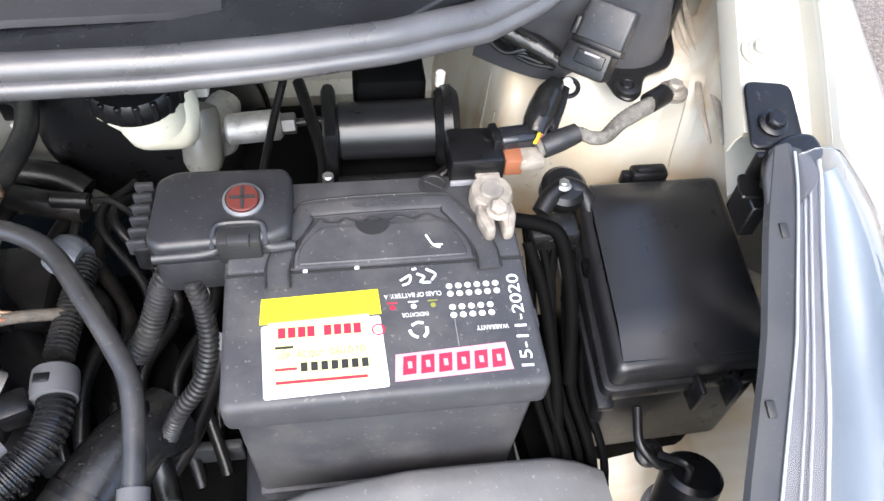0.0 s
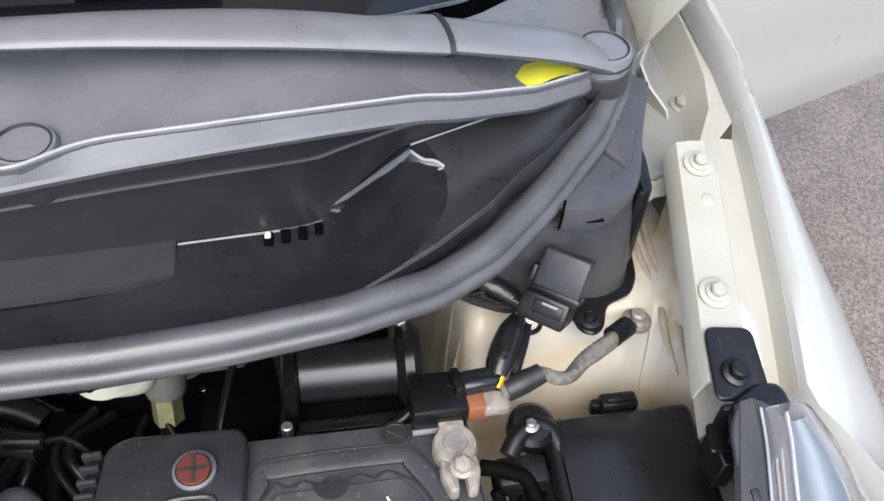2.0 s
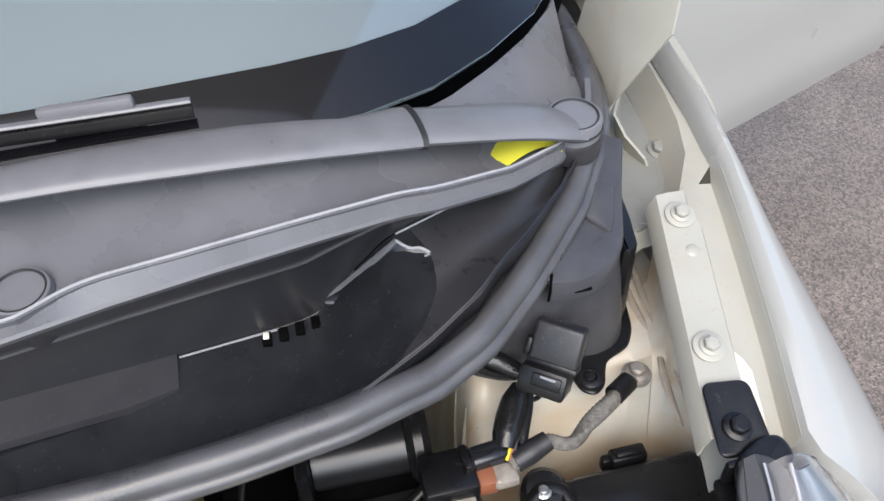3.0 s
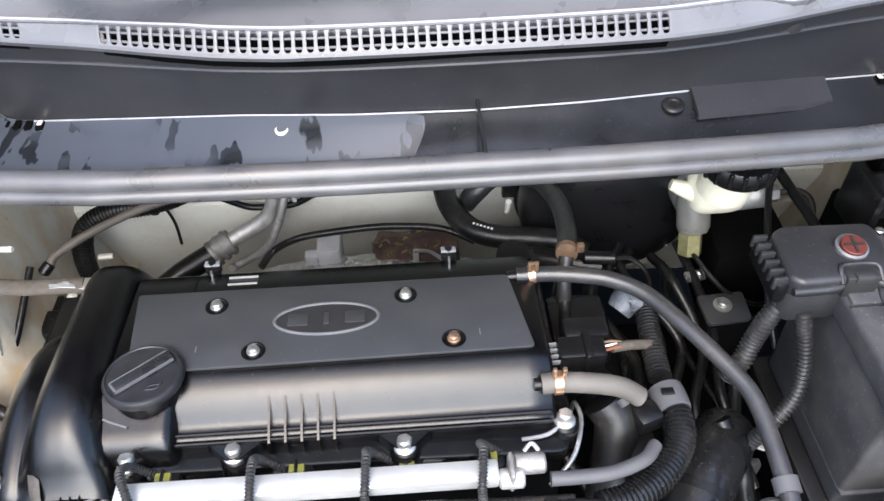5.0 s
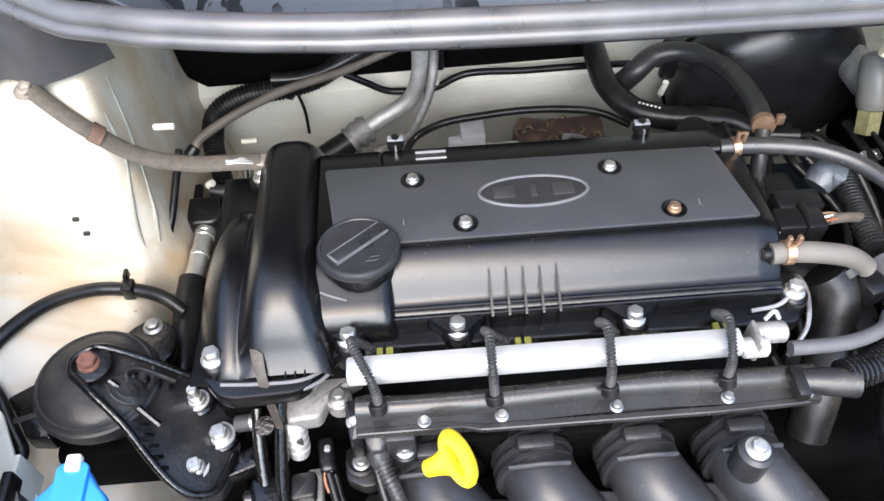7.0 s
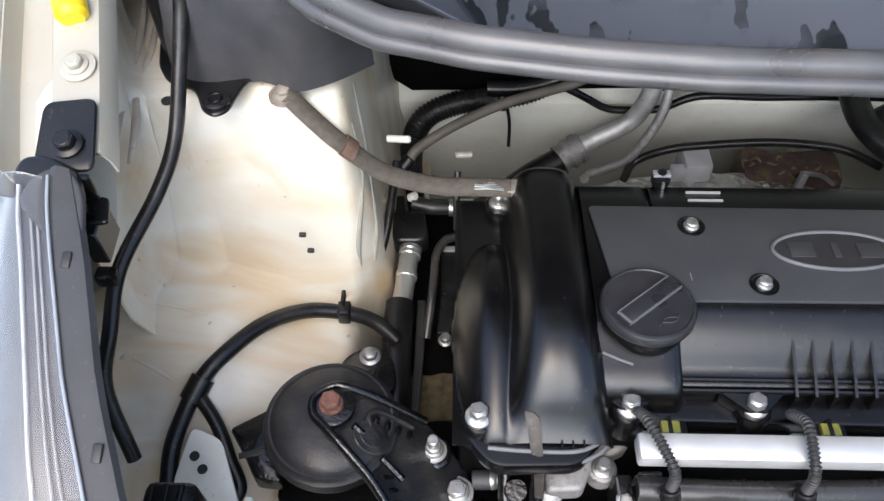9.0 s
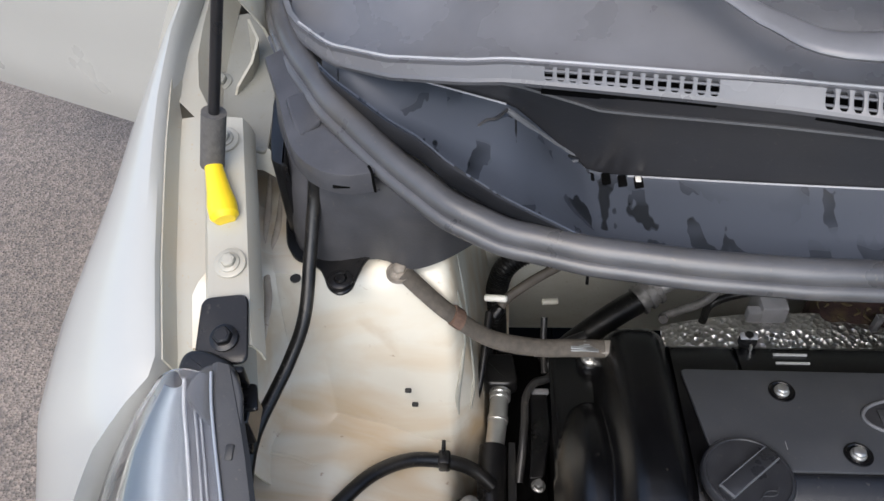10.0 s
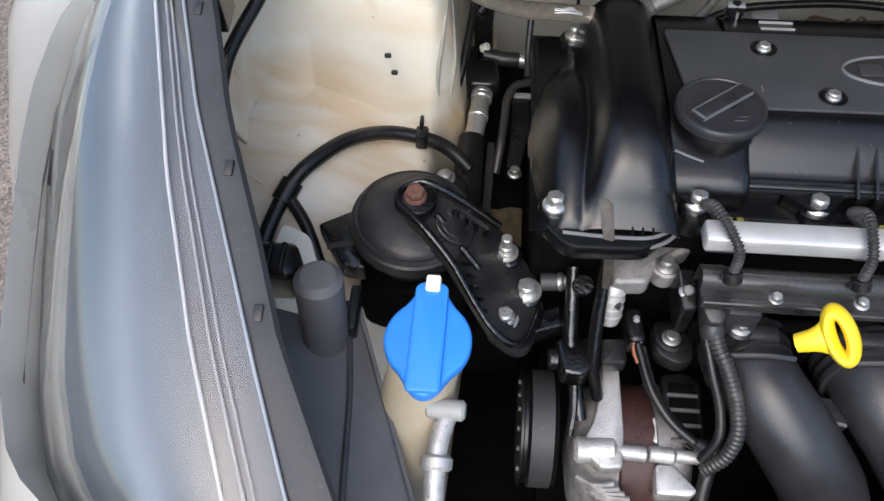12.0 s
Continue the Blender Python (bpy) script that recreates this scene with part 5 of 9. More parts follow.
def build_valve_cover():
    prof = [(0.066, -0.052), (0.064, -0.020), (0.060, -0.006), (0.052, 0.0), (0.030, 0.001), (-0.076, 0.001), (-0.082, 0.0002), (-0.089, -0.0022), (-0.096, -0.0062), (-0.102, -0.0108),
            (-0.108, -0.0165), (-0.113, -0.0225), (-0.117, -0.0280), (-0.120, -0.0315), (-0.125, -0.0328), (-0.129, -0.033), (-0.132, -0.036), (-0.133, -0.052)]
    rows = []
    for i in range(18):
        x = -0.284 + i * (0.344 / 17)
        rows.append([(x, y, z) for y, z in prof])
    last = rows[-1]
    rows.append([(0.064, y * 0.985 - 0.0005, z - 0.004 if z > -0.05 else z) for _, y, z in last])
    rows.append([(0.066, y * 0.97 - 0.001, min(z - 0.012, -0.014) if z > -0.05 else z) for _, y, z in last])
    rows.append([(0.066, y * 0.97 - 0.001, -0.052) for _, y, z in last])
    vc = part("valve_cover", eb(sheet(rows, 0.002)), "satin", engine, "satin black plastic valve cover", angle=50)
    # the low flat shoulder between the timing hump and the bevelled front
    low = [(0.066, -0.052), (0.064, -0.020), (0.060, -0.006), (0.052, 0.0), (0.030, 0.001), (-0.076, 0.001), (-0.092, -0.0005), (-0.100, -0.003), (-0.108, -0.007), (-0.118, -0.0120), (-0.128, -0.0165), (-0.136, -0.0205), (-0.1415, -0.026), (-0.1445, -0.034), (-0.146, -0.052)]
    part("shoulder", eb(sheet([[(x, y, z) for y, z in low] for x in (-0.345, -0.330, -0.315, -0.300, -0.290)] + [[(-0.2855, y, z - 0.0012) for y, z in low], [(-0.2825, y * 0.995, z - 0.005) for y, z in low], [(-0.2805, y * 0.985, z - 0.014) for y, z in low], [(-0.2795, y * 0.98, -0.056) for y, z in low]], 0.002)), "satin", vc, angle=50)
    # grey bead paints the highlight along the shoulder's top edge
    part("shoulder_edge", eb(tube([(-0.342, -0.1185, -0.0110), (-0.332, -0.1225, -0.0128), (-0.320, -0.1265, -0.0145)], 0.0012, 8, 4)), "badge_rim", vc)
    # flange at the foot
    out = rounded([(-0.452, 0.085), (-0.30, 0.088), (0.075, 0.078), (0.082, -0.10), (0.072, -0.158), (-0.10, -0.154), (-0.33, -0.152), (-0.36, -0.190), (-0.425, -0.192), (-0.446, -0.165)], 0.012)
    part("flange", eb(prism(out, -0.066, -0.050, 0.003)), "satin", vc)
    # lip line with its ledge and groove
    for y, z, r in ((-0.1275, -0.0315, 0.0022), (-0.1345, -0.0355, 0.0022)):
        part("ledge", eb(tube([(-0.288, y, z), (-0.1, y, z), (0.058, y, z)], r, 8, 2)), "satin", vc)
    for i in range(5):
        x = -0.197 + i * 0.0147
        bm = prism([(-0.090, -0.010), (-0.088, -0.002), (-0.110, -0.0165), (-0.130, -0.0275), (-0.1395, -0.034), (-0.140, -0.050), (-0.128, -0.050)], x - 0.0011, x + 0.0011, 0)
        bm.transform(Matrix(((0, 0, 1, 0), (1, 0, 0, 0), (0, 1, 0, 0), (0, 0, 0, 1))))
        part("stiffening_rib", eb(bm), "satin", vc)
    # timing end: a tall rounded hump
    ys = [0.088, 0.086, 0.080, 0.070, 0.055, 0.03, 0.0, -0.03, -0.06, -0.085, -0.105, -0.122, -0.136, -0.149, -0.158, -0.165, -0.169, -0.170]
    hs = [-0.050, -0.02, -0.004, 0.006, 0.012, 0.015, 0.016, 0.016, 0.016, 0.015, 0.012, 0.008, 0.001, -0.010, -0.022, -0.036, -0.046, -0.052]
    crest = sorted(zip(ys, hs))
    def hump(x, y):
        base = -0.054
        h = sum(table(crest, y + 0.0035 * q) for q in range(-3, 4)) / 7
        f = min(1, max(0, (-0.02 - y) / 0.12))
        m = base + (h - base) * max(0.0, 1 - abs((x + 0.3745) / (0.0355 + 0.002 * f)) ** 3.0) ** 0.55
        t = (0.012 - y) / 0.186
        l = base
        if 0 < t < 1:
            r = math.sin(math.pi * min(1, 0.06 + 0.94 * t)) ** 0.6
            l = base + 0.052 * r * (1 - 0.30 * t) * max(0.0, 1 - ((x + 0.420) / (0.032 * (0.25 + 0.75 * r))) ** 2) ** 0.7
        k = 0.007
        top = max(m, l)
        return top + k * math.log(math.exp((m - top) / k) + math.exp((l - top) / k)) - k * math.log(2) * math.exp(-(top - base) / 0.004)
    rows = []
    for i in range(91):
        y = 0.088 - 0.262 * (i / 90)
        rows.append([(-0.4535 + 0.1175 * j / 58, y, hump(-0.4535 + 0.1175 * j / 58, y)) for j in range(59)])
    part("timing_hump", eb(sheet(rows, 0.002)), "satin", vc, angle=80)
    for i in range(3):
        part("casting_fin", eb(box(-0.374 + i * 0.008, -0.3725 + i * 0.008, -0.178, -0.166, -0.056, -0.043, 0.0006)), "satin", vc)
    for dy, dz in ((0.0, 0.0), (-0.0065, -0.004)):
        part("gasket_line", eb(tube([(-0.427, -0.1775 + dy, -0.0495 + dz), (-0.40, -0.1795 + dy, -0.0495 + dz), (-0.365, -0.1795 + dy, -0.0495 + dz), (-0.348, -0.1735 + dy, -0.0495 + dz), (-0.337, -0.1635 + dy, -0.0495 + dz)], 0.0017, 8, 5)), "midgrey_satin", vc)
    # top plate with logo oval and bolts
    out = rounded([(-0.340, 0.024), (0.036, 0.022), (0.050, -0.078), (-0.276, -0.080), (-0.330, -0.058)], 0.005)
    pl = part("top_plate", eb(prism(out, 0.001, 0.0045, 0.0012)), "plate", vc, "dusty black top plate")
    rim = [(-0.1465 + 0.0505 * math.cos(a), -0.0265 + 0.0205 * math.sin(a), 0.0055) for a in [2 * math.pi * i / 48 for i in range(49)]]
    part("badge_rim", eb(tube(rim, 0.0016, 8, 2)), "badge_rim", pl, "grey oval badge outline")
    part("badge_field", eb(prism(circle(-0.1465, -0.0265, 0.049, 0.019, 40), 0.0045, 0.0054, 0)), "plate_dark", pl)
    for x, w in ((-0.174, 0.020), (-0.1465, 0.006), (-0.119, 0.020)):
        part("badge_shape", eb(box(x - w / 2, x + w / 2, -0.0345, -0.0185, 0.0052, 0.0066, 0.0008)), "badge", pl)
    for x, y in ((-0.257, 0.0), (-0.069, 0.0), (-0.213, -0.063), (-0.025, -0.063)):
        part("bolt_cup", eb(lathe([(0.0115, 0.0044), (0.0112, 0.0055), (0.0095, 0.0058), (0.0085, 0.0048), (0, 0.0048)], (x, y, 0), (0, 0, 1), 24)), "satin", pl)
        part("plate_bolt", eb(hexhead((x, y, 0.0046), 0.0056, 0.005, (0, 0, 1), 1.15)), "brass" if x > -0.05 else "zinc", pl)
    for x in (-0.268, 0.0):
        part("scratch", eb(box(x, x + 0.0004, -0.06, -0.052, 0.0043, 0.0047, 0)), "inkgrey", pl)
    # hooks at the rear
    for x in (-0.271, -0.022):
        h = part("rear_post", eb(lathe([(0.0065, -0.05), (0.0065, -0.004), (0.0085, -0.002), (0.0085, 0.003), (0.004, 0.004), (0.004, 0.010), (0, 0.0105)], (x, 0.062, 0), (0, 0, 1), 16)), "black", vc)
        part("post_clip", eb(box(x - 0.008, x + 0.008, 0.058, 0.066, 0.006, 0.009, 0.001)), "midgrey", h)
        part("post_pin", eb(box(x - 0.001, x + 0.001, 0.050, 0.053, -0.01, 0.006, 0)), "zinc", h)
    for dy in (0.034, 0.044):
        part("rear_slot", eb(box(-0.252, -0.222, dy, dy + 0.002, 0.0005, 0.002, 0)), "inkgrey", vc)
    # oil filler cap
    c = Vector((-0.3075, -0.089, -0.0045))
    cap = part("oil_cap", eb(lathe([(0.0300, 0.0075), (0.0352, 0.0085), (0.0360, 0.0100), (0.0360, 0.0148), (0.0345, 0.0172), (0.0325, 0.0178), (0.0318, 0.0168), (0, 0.0168)], c, (0, 0, 1), 56)), "cap_black", vc, "black screw oil filler cap with grip bar")
    part("cap_boss", eb(lathe([(0.0315, -0.018), (0.0310, 0.006), (0.0300, 0.0078), (0, 0.0078)], c, (0, 0, 1), 40)), "satin", vc)
    bm = box(-0.0295, 0.0295, -0.0062, 0.0062, 0.0162, 0.0215, 0.0016)
    bm.transform(Matrix.Translation(c) @ Matrix.Rotation(radians(40), 4, "Z"))
    part("grip_bar", eb(bm), "cap_black", cap)
    for side in (-0.0066, 0.0066):
        bm = box(-0.0280, 0.0280, side - 0.0004, side + 0.0004, 0.0185, 0.0217, 0)
        bm.transform(Matrix.Translation(c) @ Matrix.Rotation(radians(40), 4, "Z"))
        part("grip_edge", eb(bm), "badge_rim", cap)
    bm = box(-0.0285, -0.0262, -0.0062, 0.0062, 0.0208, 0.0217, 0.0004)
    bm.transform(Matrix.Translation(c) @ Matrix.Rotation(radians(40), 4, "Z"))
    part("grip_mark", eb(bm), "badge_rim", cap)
    bm = join(tube([(0.004, -0.022, 0.0176), (0.010, -0.015, 0.0176), (0.018, -0.014, 0.0176)], 0.0008, 6), tube([(0.006, -0.019, 0.0176), (0.016, -0.018, 0.0176), (0.020, -0.011, 0.0176)], 0.0008, 6))
    bm.transform(Matrix.Translation(c))
    part("oil_mark", eb(bm), "plate_dark", cap)
    # flange bolts on their bosses
    for x, y, big in ((-0.413, 0.0735, 0), (-0.434, -0.028, 0), (-0.434, -0.157, 1), (-0.321, -0.1465, 1), (-0.228, -0.1445, 1), (-0.076, -0.1475, 1), (0.071, -0.131, 1)):
        part("boss", eb(lathe([(0.015, -0.066), (0.0135, -0.044), (0.012, -0.042), (0, -0.042)], (x, y, 0), (0, 0, 1), 20)), "satin", vc)
        part("flange_bolt", eb(hexhead((x, y, -0.042), 0.0068 + 0.0006 * big, 0.012, (0, 0, 1), 1.35)), "zinc", vc)
    for x in (-0.321, -0.228, -0.076):
        part("web", eb(prism(rounded([(x - 0.026, -0.1335), (x + 0.026, -0.1335), (x + 0.006, -0.152), (x - 0.006, -0.152)], 0.003), -0.05, -0.036, 0.0015)), "satin", vc)
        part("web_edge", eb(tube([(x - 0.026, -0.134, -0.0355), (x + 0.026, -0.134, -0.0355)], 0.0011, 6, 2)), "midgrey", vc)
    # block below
    # head and timing case take the near-black that paints unlit depth
    part("cylinder_head", eb(box(-0.44, 0.07, -0.15, 0.08, -0.20, -0.065, 0.008)), "void", engine, "near-black cylinder head, the depth's shade in its colour")
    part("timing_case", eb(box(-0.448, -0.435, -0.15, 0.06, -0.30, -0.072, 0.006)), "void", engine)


M["midgrey_satin"] = mat("dusty_gasket_edge", (0.13, 0.13, 0.135), 0.35, var=0.2, bump=0.01)
M["badge"] = mat("raised_badge_plastic", (0.034, 0.035, 0.037), 0.35, var=0.1, bump=0.01)
M["badge_rim"] = mat("grey_rim_and_highlight", (0.11, 0.112, 0.118), 0.4, var=0.15, bump=0.01)
M["cap_black"] = mat("satin_black_cap", (0.022, 0.0225, 0.025), 0.30, var=0.25, scale=60, bump=0.02, fine=1200, dirt=DUST, dirt_amount=0.1, spec=0.45)
M["plate_dark"] = mat("matt_black_recess", (0.02, 0.02, 0.022), 0.5, var=0.2, bump=0.02)
build_valve_cover()


def build_fuel_rail():
    f = thing("fuel_rail", "bright silver square fuel rail across the engine front", "fuel rail", (-0.16, -0.208, 0.86))
    part("bar", box(-0.322, 0.004, -0.2165, -0.1960, 0.872, 0.888, 0.003), "rail", f)
    part("end_boss", cyl((0.004, -0.21, 0.876), (0.026, -0.21, 0.876), 0.009, 20, 0.002), "alu", f)
    part("end_flange", box(0.012, 0.018, -0.218, -0.192, 0.864, 0.892, 0.004), "alu_dull", f)
    part("end_fitting", cyl((0.018, -0.197, 0.876), (0.046, -0.197, 0.876), 0.0095, 18, 0.002), "alu_dull", f)
    part("quick_clip", tube([(0.028, -0.190, 0.886), (0.034, -0.188, 0.894), (0.040, -0.190, 0.886)], 0.0020, 8), "alu", f)
    for x in (-0.30, -0.185, -0.055):
        part("bracket", box(x - 0.012, x + 0.012, -0.199, -0.178, 0.846, 0.852, 0.002), "zinc", f)


def build_injectors():
    for x in (-0.290, -0.172, -0.074, 0.0):
        c = thing("injector_connector", "black injector plug with a green locking clip", "connector", (x, -0.180, 0.845), group="injector plugs")
        part("body", box(x - 0.013, x + 0.013, -0.192, -0.170, 0.842, 0.862, 0.003), "black", c)
        part("clip", box(x - 0.008, x + 0.006, -0.187, -0.177, 0.862, 0.867, 0.001), "green", c)
        part("latch", box(x - 0.003, x + 0.0, -0.190, -0.174, 0.8655, 0.8685, 0.0008), "black", c)
    for x0, x1 in ((-0.316, -0.300), (-0.205, -0.205), (-0.108, -0.110), (-0.008, -0.012)):
        t = thing("wire_loom", "grey corrugated wire sleeve looped over the fuel rail", "wire sleeve", (x1, -0.21, 0.86), group="injector wire sleeves")
        part("sleeve", tube([(x0 + 0.02, -0.176, 0.858), (x0, -0.176, 0.878), (x0, -0.192, 0.8975), (x0 + (x1 - x0) * 0.5, -0.210, 0.8965), (x1, -0.2265, 0.888), (x1 + 0.002, -0.229, 0.862)], 0.0036, 10, 8, ribs=0.0011, pitch=0.0030), "greyhose_dark", t)
        part("collar", cyl((x1 + 0.001, -0.229, 0.866), (x1 + 0.002, -0.2335, 0.858), 0.0075, 14, 0.001), "black", t)


M["greyhose_dark"] = mat("grey_corrugated_sleeve", (0.022, 0.022, 0.022), 0.55, var=0.2, bump=0.03, dirt=DUST, dirt_amount=0.3)
build_fuel_rail()
build_injectors()


M["zinc_dull"] = mat("dull_zinc_nut", (0.35, 0.35, 0.34), 0.4, metal=0.85, var=0.2, bump=0.03)
M["duct"] = mat("satin_dark_duct", (0.022, 0.0215, 0.0215), 0.27, var=0.1, bump=0.02, dirt=DUST, dirt_amount=0.2)
M["satin_grey"] = mat("dark_grey_manifold_plastic", (0.022, 0.022, 0.024), 0.33, var=0.15, bump=0.03, fine=900, dirt=DUST, dirt_amount=0.2)


def build_harness_duct():
    d = thing("harness_duct", "dark grey wiring duct along the intake manifold", "wiring duct", (-0.13, -0.245, 0.83))
    rows = []
    for i in range(17):
        x = -0.318 + i * (0.388 / 16)
        y0 = -0.212 - 0.002 * math.sin(i * 0.5)
        rows.append([(x, y0, 0.83), (x, y0 - 0.001, 0.850), (x, y0 - 0.004, 0.855), (x, y0 - 0.009, 0.857), (x, y0 - 0.015, 0.856), (x, y0 - 0.019, 0.852), (x, y0 - 0.021, 0.846), (x, y0 - 0.032, 0.845), (x, y0 - 0.033, 0.838)])
    part("channel", sheet(rows, 0.002), "duct", d, angle=45)
    part("step", prism(rounded([(-0.318, -0.240), (-0.235, -0.240), (-0.220, -0.244), (-0.02, -0.245), (0.06, -0.243), (0.06, -0.249), (-0.02, -0.251), (-0.215, -0.250), (-0.232, -0.246), (-0.318, -0.246)], 0.002), 0.840, 0.8465, 0.001, 1), "duct", d)
    for x in (-0.262, -0.198, -0.102, -0.008, 0.06):
        part("nut", hexhead((x, -0.2385, 0.845), 0.0045, 0.006, (0, 0, 1), 1.3), "zinc_dull", d)
    part("clip", box(0.042, 0.054, -0.252, -0.222, 0.852, 0.866, 0.004), "black", d)
    part("tail", tube([(0.05, -0.230, 0.850), (0.075, -0.234, 0.852), (0.10, -0.238, 0.853)], [0.010, 0.012, 0.013], 12), "hose_grey", d)
    part("end_box", box(-0.296, -0.270, -0.250, -0.232, 0.805, 0.838, 0.003), "satin_grey", d)


def build_manifold():
    m = thing("intake_manifold", "dark grey plastic intake manifold with ribbed runners", "intake manifold", (-0.12, -0.3, 0.70))
    for x in (-0.264, -0.170, -0.076, 0.016):
        part("runner", tube([(x, -0.222, 0.752), (x + 0.004, -0.250, 0.763), (x + 0.016, -0.280, 0.762), (x + 0.044, -0.310, 0.738), (x + 0.078, -0.335, 0.69), (x + 0.095, -0.35, 0.62)], [0.034, 0.034, 0.035, 0.036, 0.036], 24, 6), "satin_grey", m)
        for y, z, r in ((-0.234, 0.758, 0.0385), (-0.246, 0.762, 0.0378), (-0.256, 0.764, 0.0370)):
            part("runner_collar", tube([(x + 0.003, y + 0.0022, z), (x + 0.004, y - 0.0022, z + 0.0005)], r, 28, 2), "satin_grey", m)
        part("collar_lip", tube([(x - 0.022, -0.2625, 0.795), (x + 0.006, -0.2645, 0.8025), (x + 0.030, -0.2625, 0.796)], 0.0024, 8, 5), "grey_dark", m)
        part("saddle", box(x - 0.014, x + 0.020, -0.250, -0.236, 0.786, 0.8035, 0.004), "satin_grey", m)
    for x in (-0.212, -0.118, -0.026):
        part("web", prism([(x - 0.02, -0.29), (x + 0.03, -0.30), (x + 0.026, -0.275), (x - 0.022, -0.270)], 0.69, 0.755, 0.002, 1), "satin_grey", m)
    part("nut_boss", cyl((0.005, -0.282, 0.80), (0.005, -0.282, 0.838), 0.015, 20, 0.003), "satin_grey", m)
    part("nut", hexhead((0.005, -0.282, 0.838), 0.007, 0.008), "zinc", m)
    part("flange", box(-0.31, 0.045, -0.232, -0.218, 0.70, 0.785, 0.004), "void", m)
    part("plenum", box(-0.22, 0.12, -0.48, -0.34, 0.50, 0.64, 0.03, 4), "satin_grey", m)


build_harness_duct()
build_manifold()


def build_dipstick():
    d = thing("dipstick", "yellow plastic oil dipstick handle", "dipstick", (-0.255, -0.285, 0.80))
    rows = []
    for i in range(33):
        a = 2 * math.pi * i / 32
        ca, sa = math.cos(a), math.sin(a)
        ring = []
        for k in range(10):
            b = 2 * math.pi * k / 10
            ring.append((0.0068 * ca * (1 + 0.74 * math.cos(b)), 0.0175 * sa * (1 + 0.36 * math.cos(b)), 0.0082 * math.sin(b)))
        rows.append(ring)
    bm = sheet(rows, 0, closed=True)
    u = Vector((0.80, -0.05, 0.60)).normalized()
    v = Vector((-0.365, 0.71, 0.59))
    v = (v - u * v.dot(u)).normalized()
    w = u.cross(v).normalized()
    mid = Vector((-0.239, -0.289, 0.884))
    bm.transform(Matrix.Translation(mid) @ Matrix((u, v, w)).transposed().to_4x4())
    part("loop", bm, "yellow", d)
    rows = []
    for a, hv, hw in ((-0.0045, 0.0190, 0.0040), (-0.0070, 0.0165, 0.0050), (-0.010, 0.0125, 0.0058), (-0.014, 0.0098, 0.0064), (-0.019, 0.0082, 0.0068), (-0.024, 0.0074, 0.0070), (-0.029, 0.0068, 0.0070)):
        rows.append([mid + u * (a - (0.002 if abs(math.cos(q)) < 0.9 and a > -0.006 else 0)) + v * (hv * math.cos(q)) + w * (hw * math.sin(q)) for q in [2 * math.pi * i / 18 for i in range(18)]])
    part("neck", sheet(rows, 0, closed=True), "yellow", d)
    part("tube", tube([mid + u * -0.026, (-0.236, -0.268, 0.835), (-0.222, -0.250, 0.79), (-0.212, -0.238, 0.74)], 0.0048, 10), "void", d)


build_dipstick()


def build_hose_right():
    h = thing("breather_hose", "black rubber breather hose curving over to the air intake", "hose", (0.15, -0.06, 0.86))
    part("tube", tube([(0.046, 0.003, 0.898), (0.075, 0.001, 0.900), (0.107, -0.004, 0.901), (0.140, -0.013, 0.901), (0.172, -0.035, 0.900), (0.201, -0.078, 0.898), (0.227, -0.121, 0.893), (0.242, -0.153, 0.888), (0.247, -0.200, 0.878), (0.248, -0.252, 0.866)], 0.0083, 16), "sheen_hose", h)
    part("pipe_stub", cyl((0.036, 0.003, 0.897), (0.06, 0.003, 0.898), 0.006, 14), "black", h)
    c = part("spring_clamp", tube([(0.058, 0.002, 0.899), (0.065, 0.002, 0.900)], 0.0098, 20, 2), "brass", h, "copper-coloured spring clamp")
    part("clamp_ear", box(0.056, 0.060, -0.004, 0.0, 0.909, 0.922, 0.001), "brass", c)
    part("clamp_ear", box(0.063, 0.067, -0.004, 0.0, 0.909, 0.922, 0.001), "brass", c)
    part("clamp_bridge", box(0.056, 0.067, -0.003, -0.001, 0.919, 0.922, 0.0005), "brass", c)
    part("end_clip", tube([(0.248, -0.225, 0.872), (0.248, -0.238, 0.869)], 0.0112, 18, 2), "grey", h)
    b = thing("vent_hose", "dusty brown short hose on the valve cover with black sleeve", "hose", (0.10, -0.13, 0.85))
    part("tube", tube([(0.052, -0.128, 0.893), (0.070, -0.128, 0.894), (0.095, -0.130, 0.893), (0.125, -0.132, 0.886), (0.145, -0.135, 0.872)], 0.0098, 16), "greyhose", b)
    part("pipe_stub", cyl((0.045, -0.128, 0.893), (0.062, -0.128, 0.893), 0.006, 14), "black", b)
    c = part("spring_clamp", tube([(0.063, -0.128, 0.894), (0.071, -0.128, 0.894)], 0.0112, 20, 2), "brass", b, "copper-coloured spring clamp")
    part("clamp_ear", box(0.061, 0.065, -0.131, -0.126, 0.905, 0.916, 0.001), "brass", c)
    part("clamp_ear", box(0.070, 0.074, -0.131, -0.126, 0.905, 0.916, 0.001), "brass", c)
    part("sleeve", tube([(0.112, -0.130, 0.862), (0.124, -0.145, 0.845), (0.118, -0.175, 0.81), (0.108, -0.205, 0.78), (0.10, -0.23, 0.74)], [0.020, 0.021, 0.021, 0.02], 18), "hose", b)
    part("sleeve_mouth", tube([(0.127, -0.128, 0.868), (0.131, -0.133, 0.863)], 0.0165, 18, 2), "hose", b)


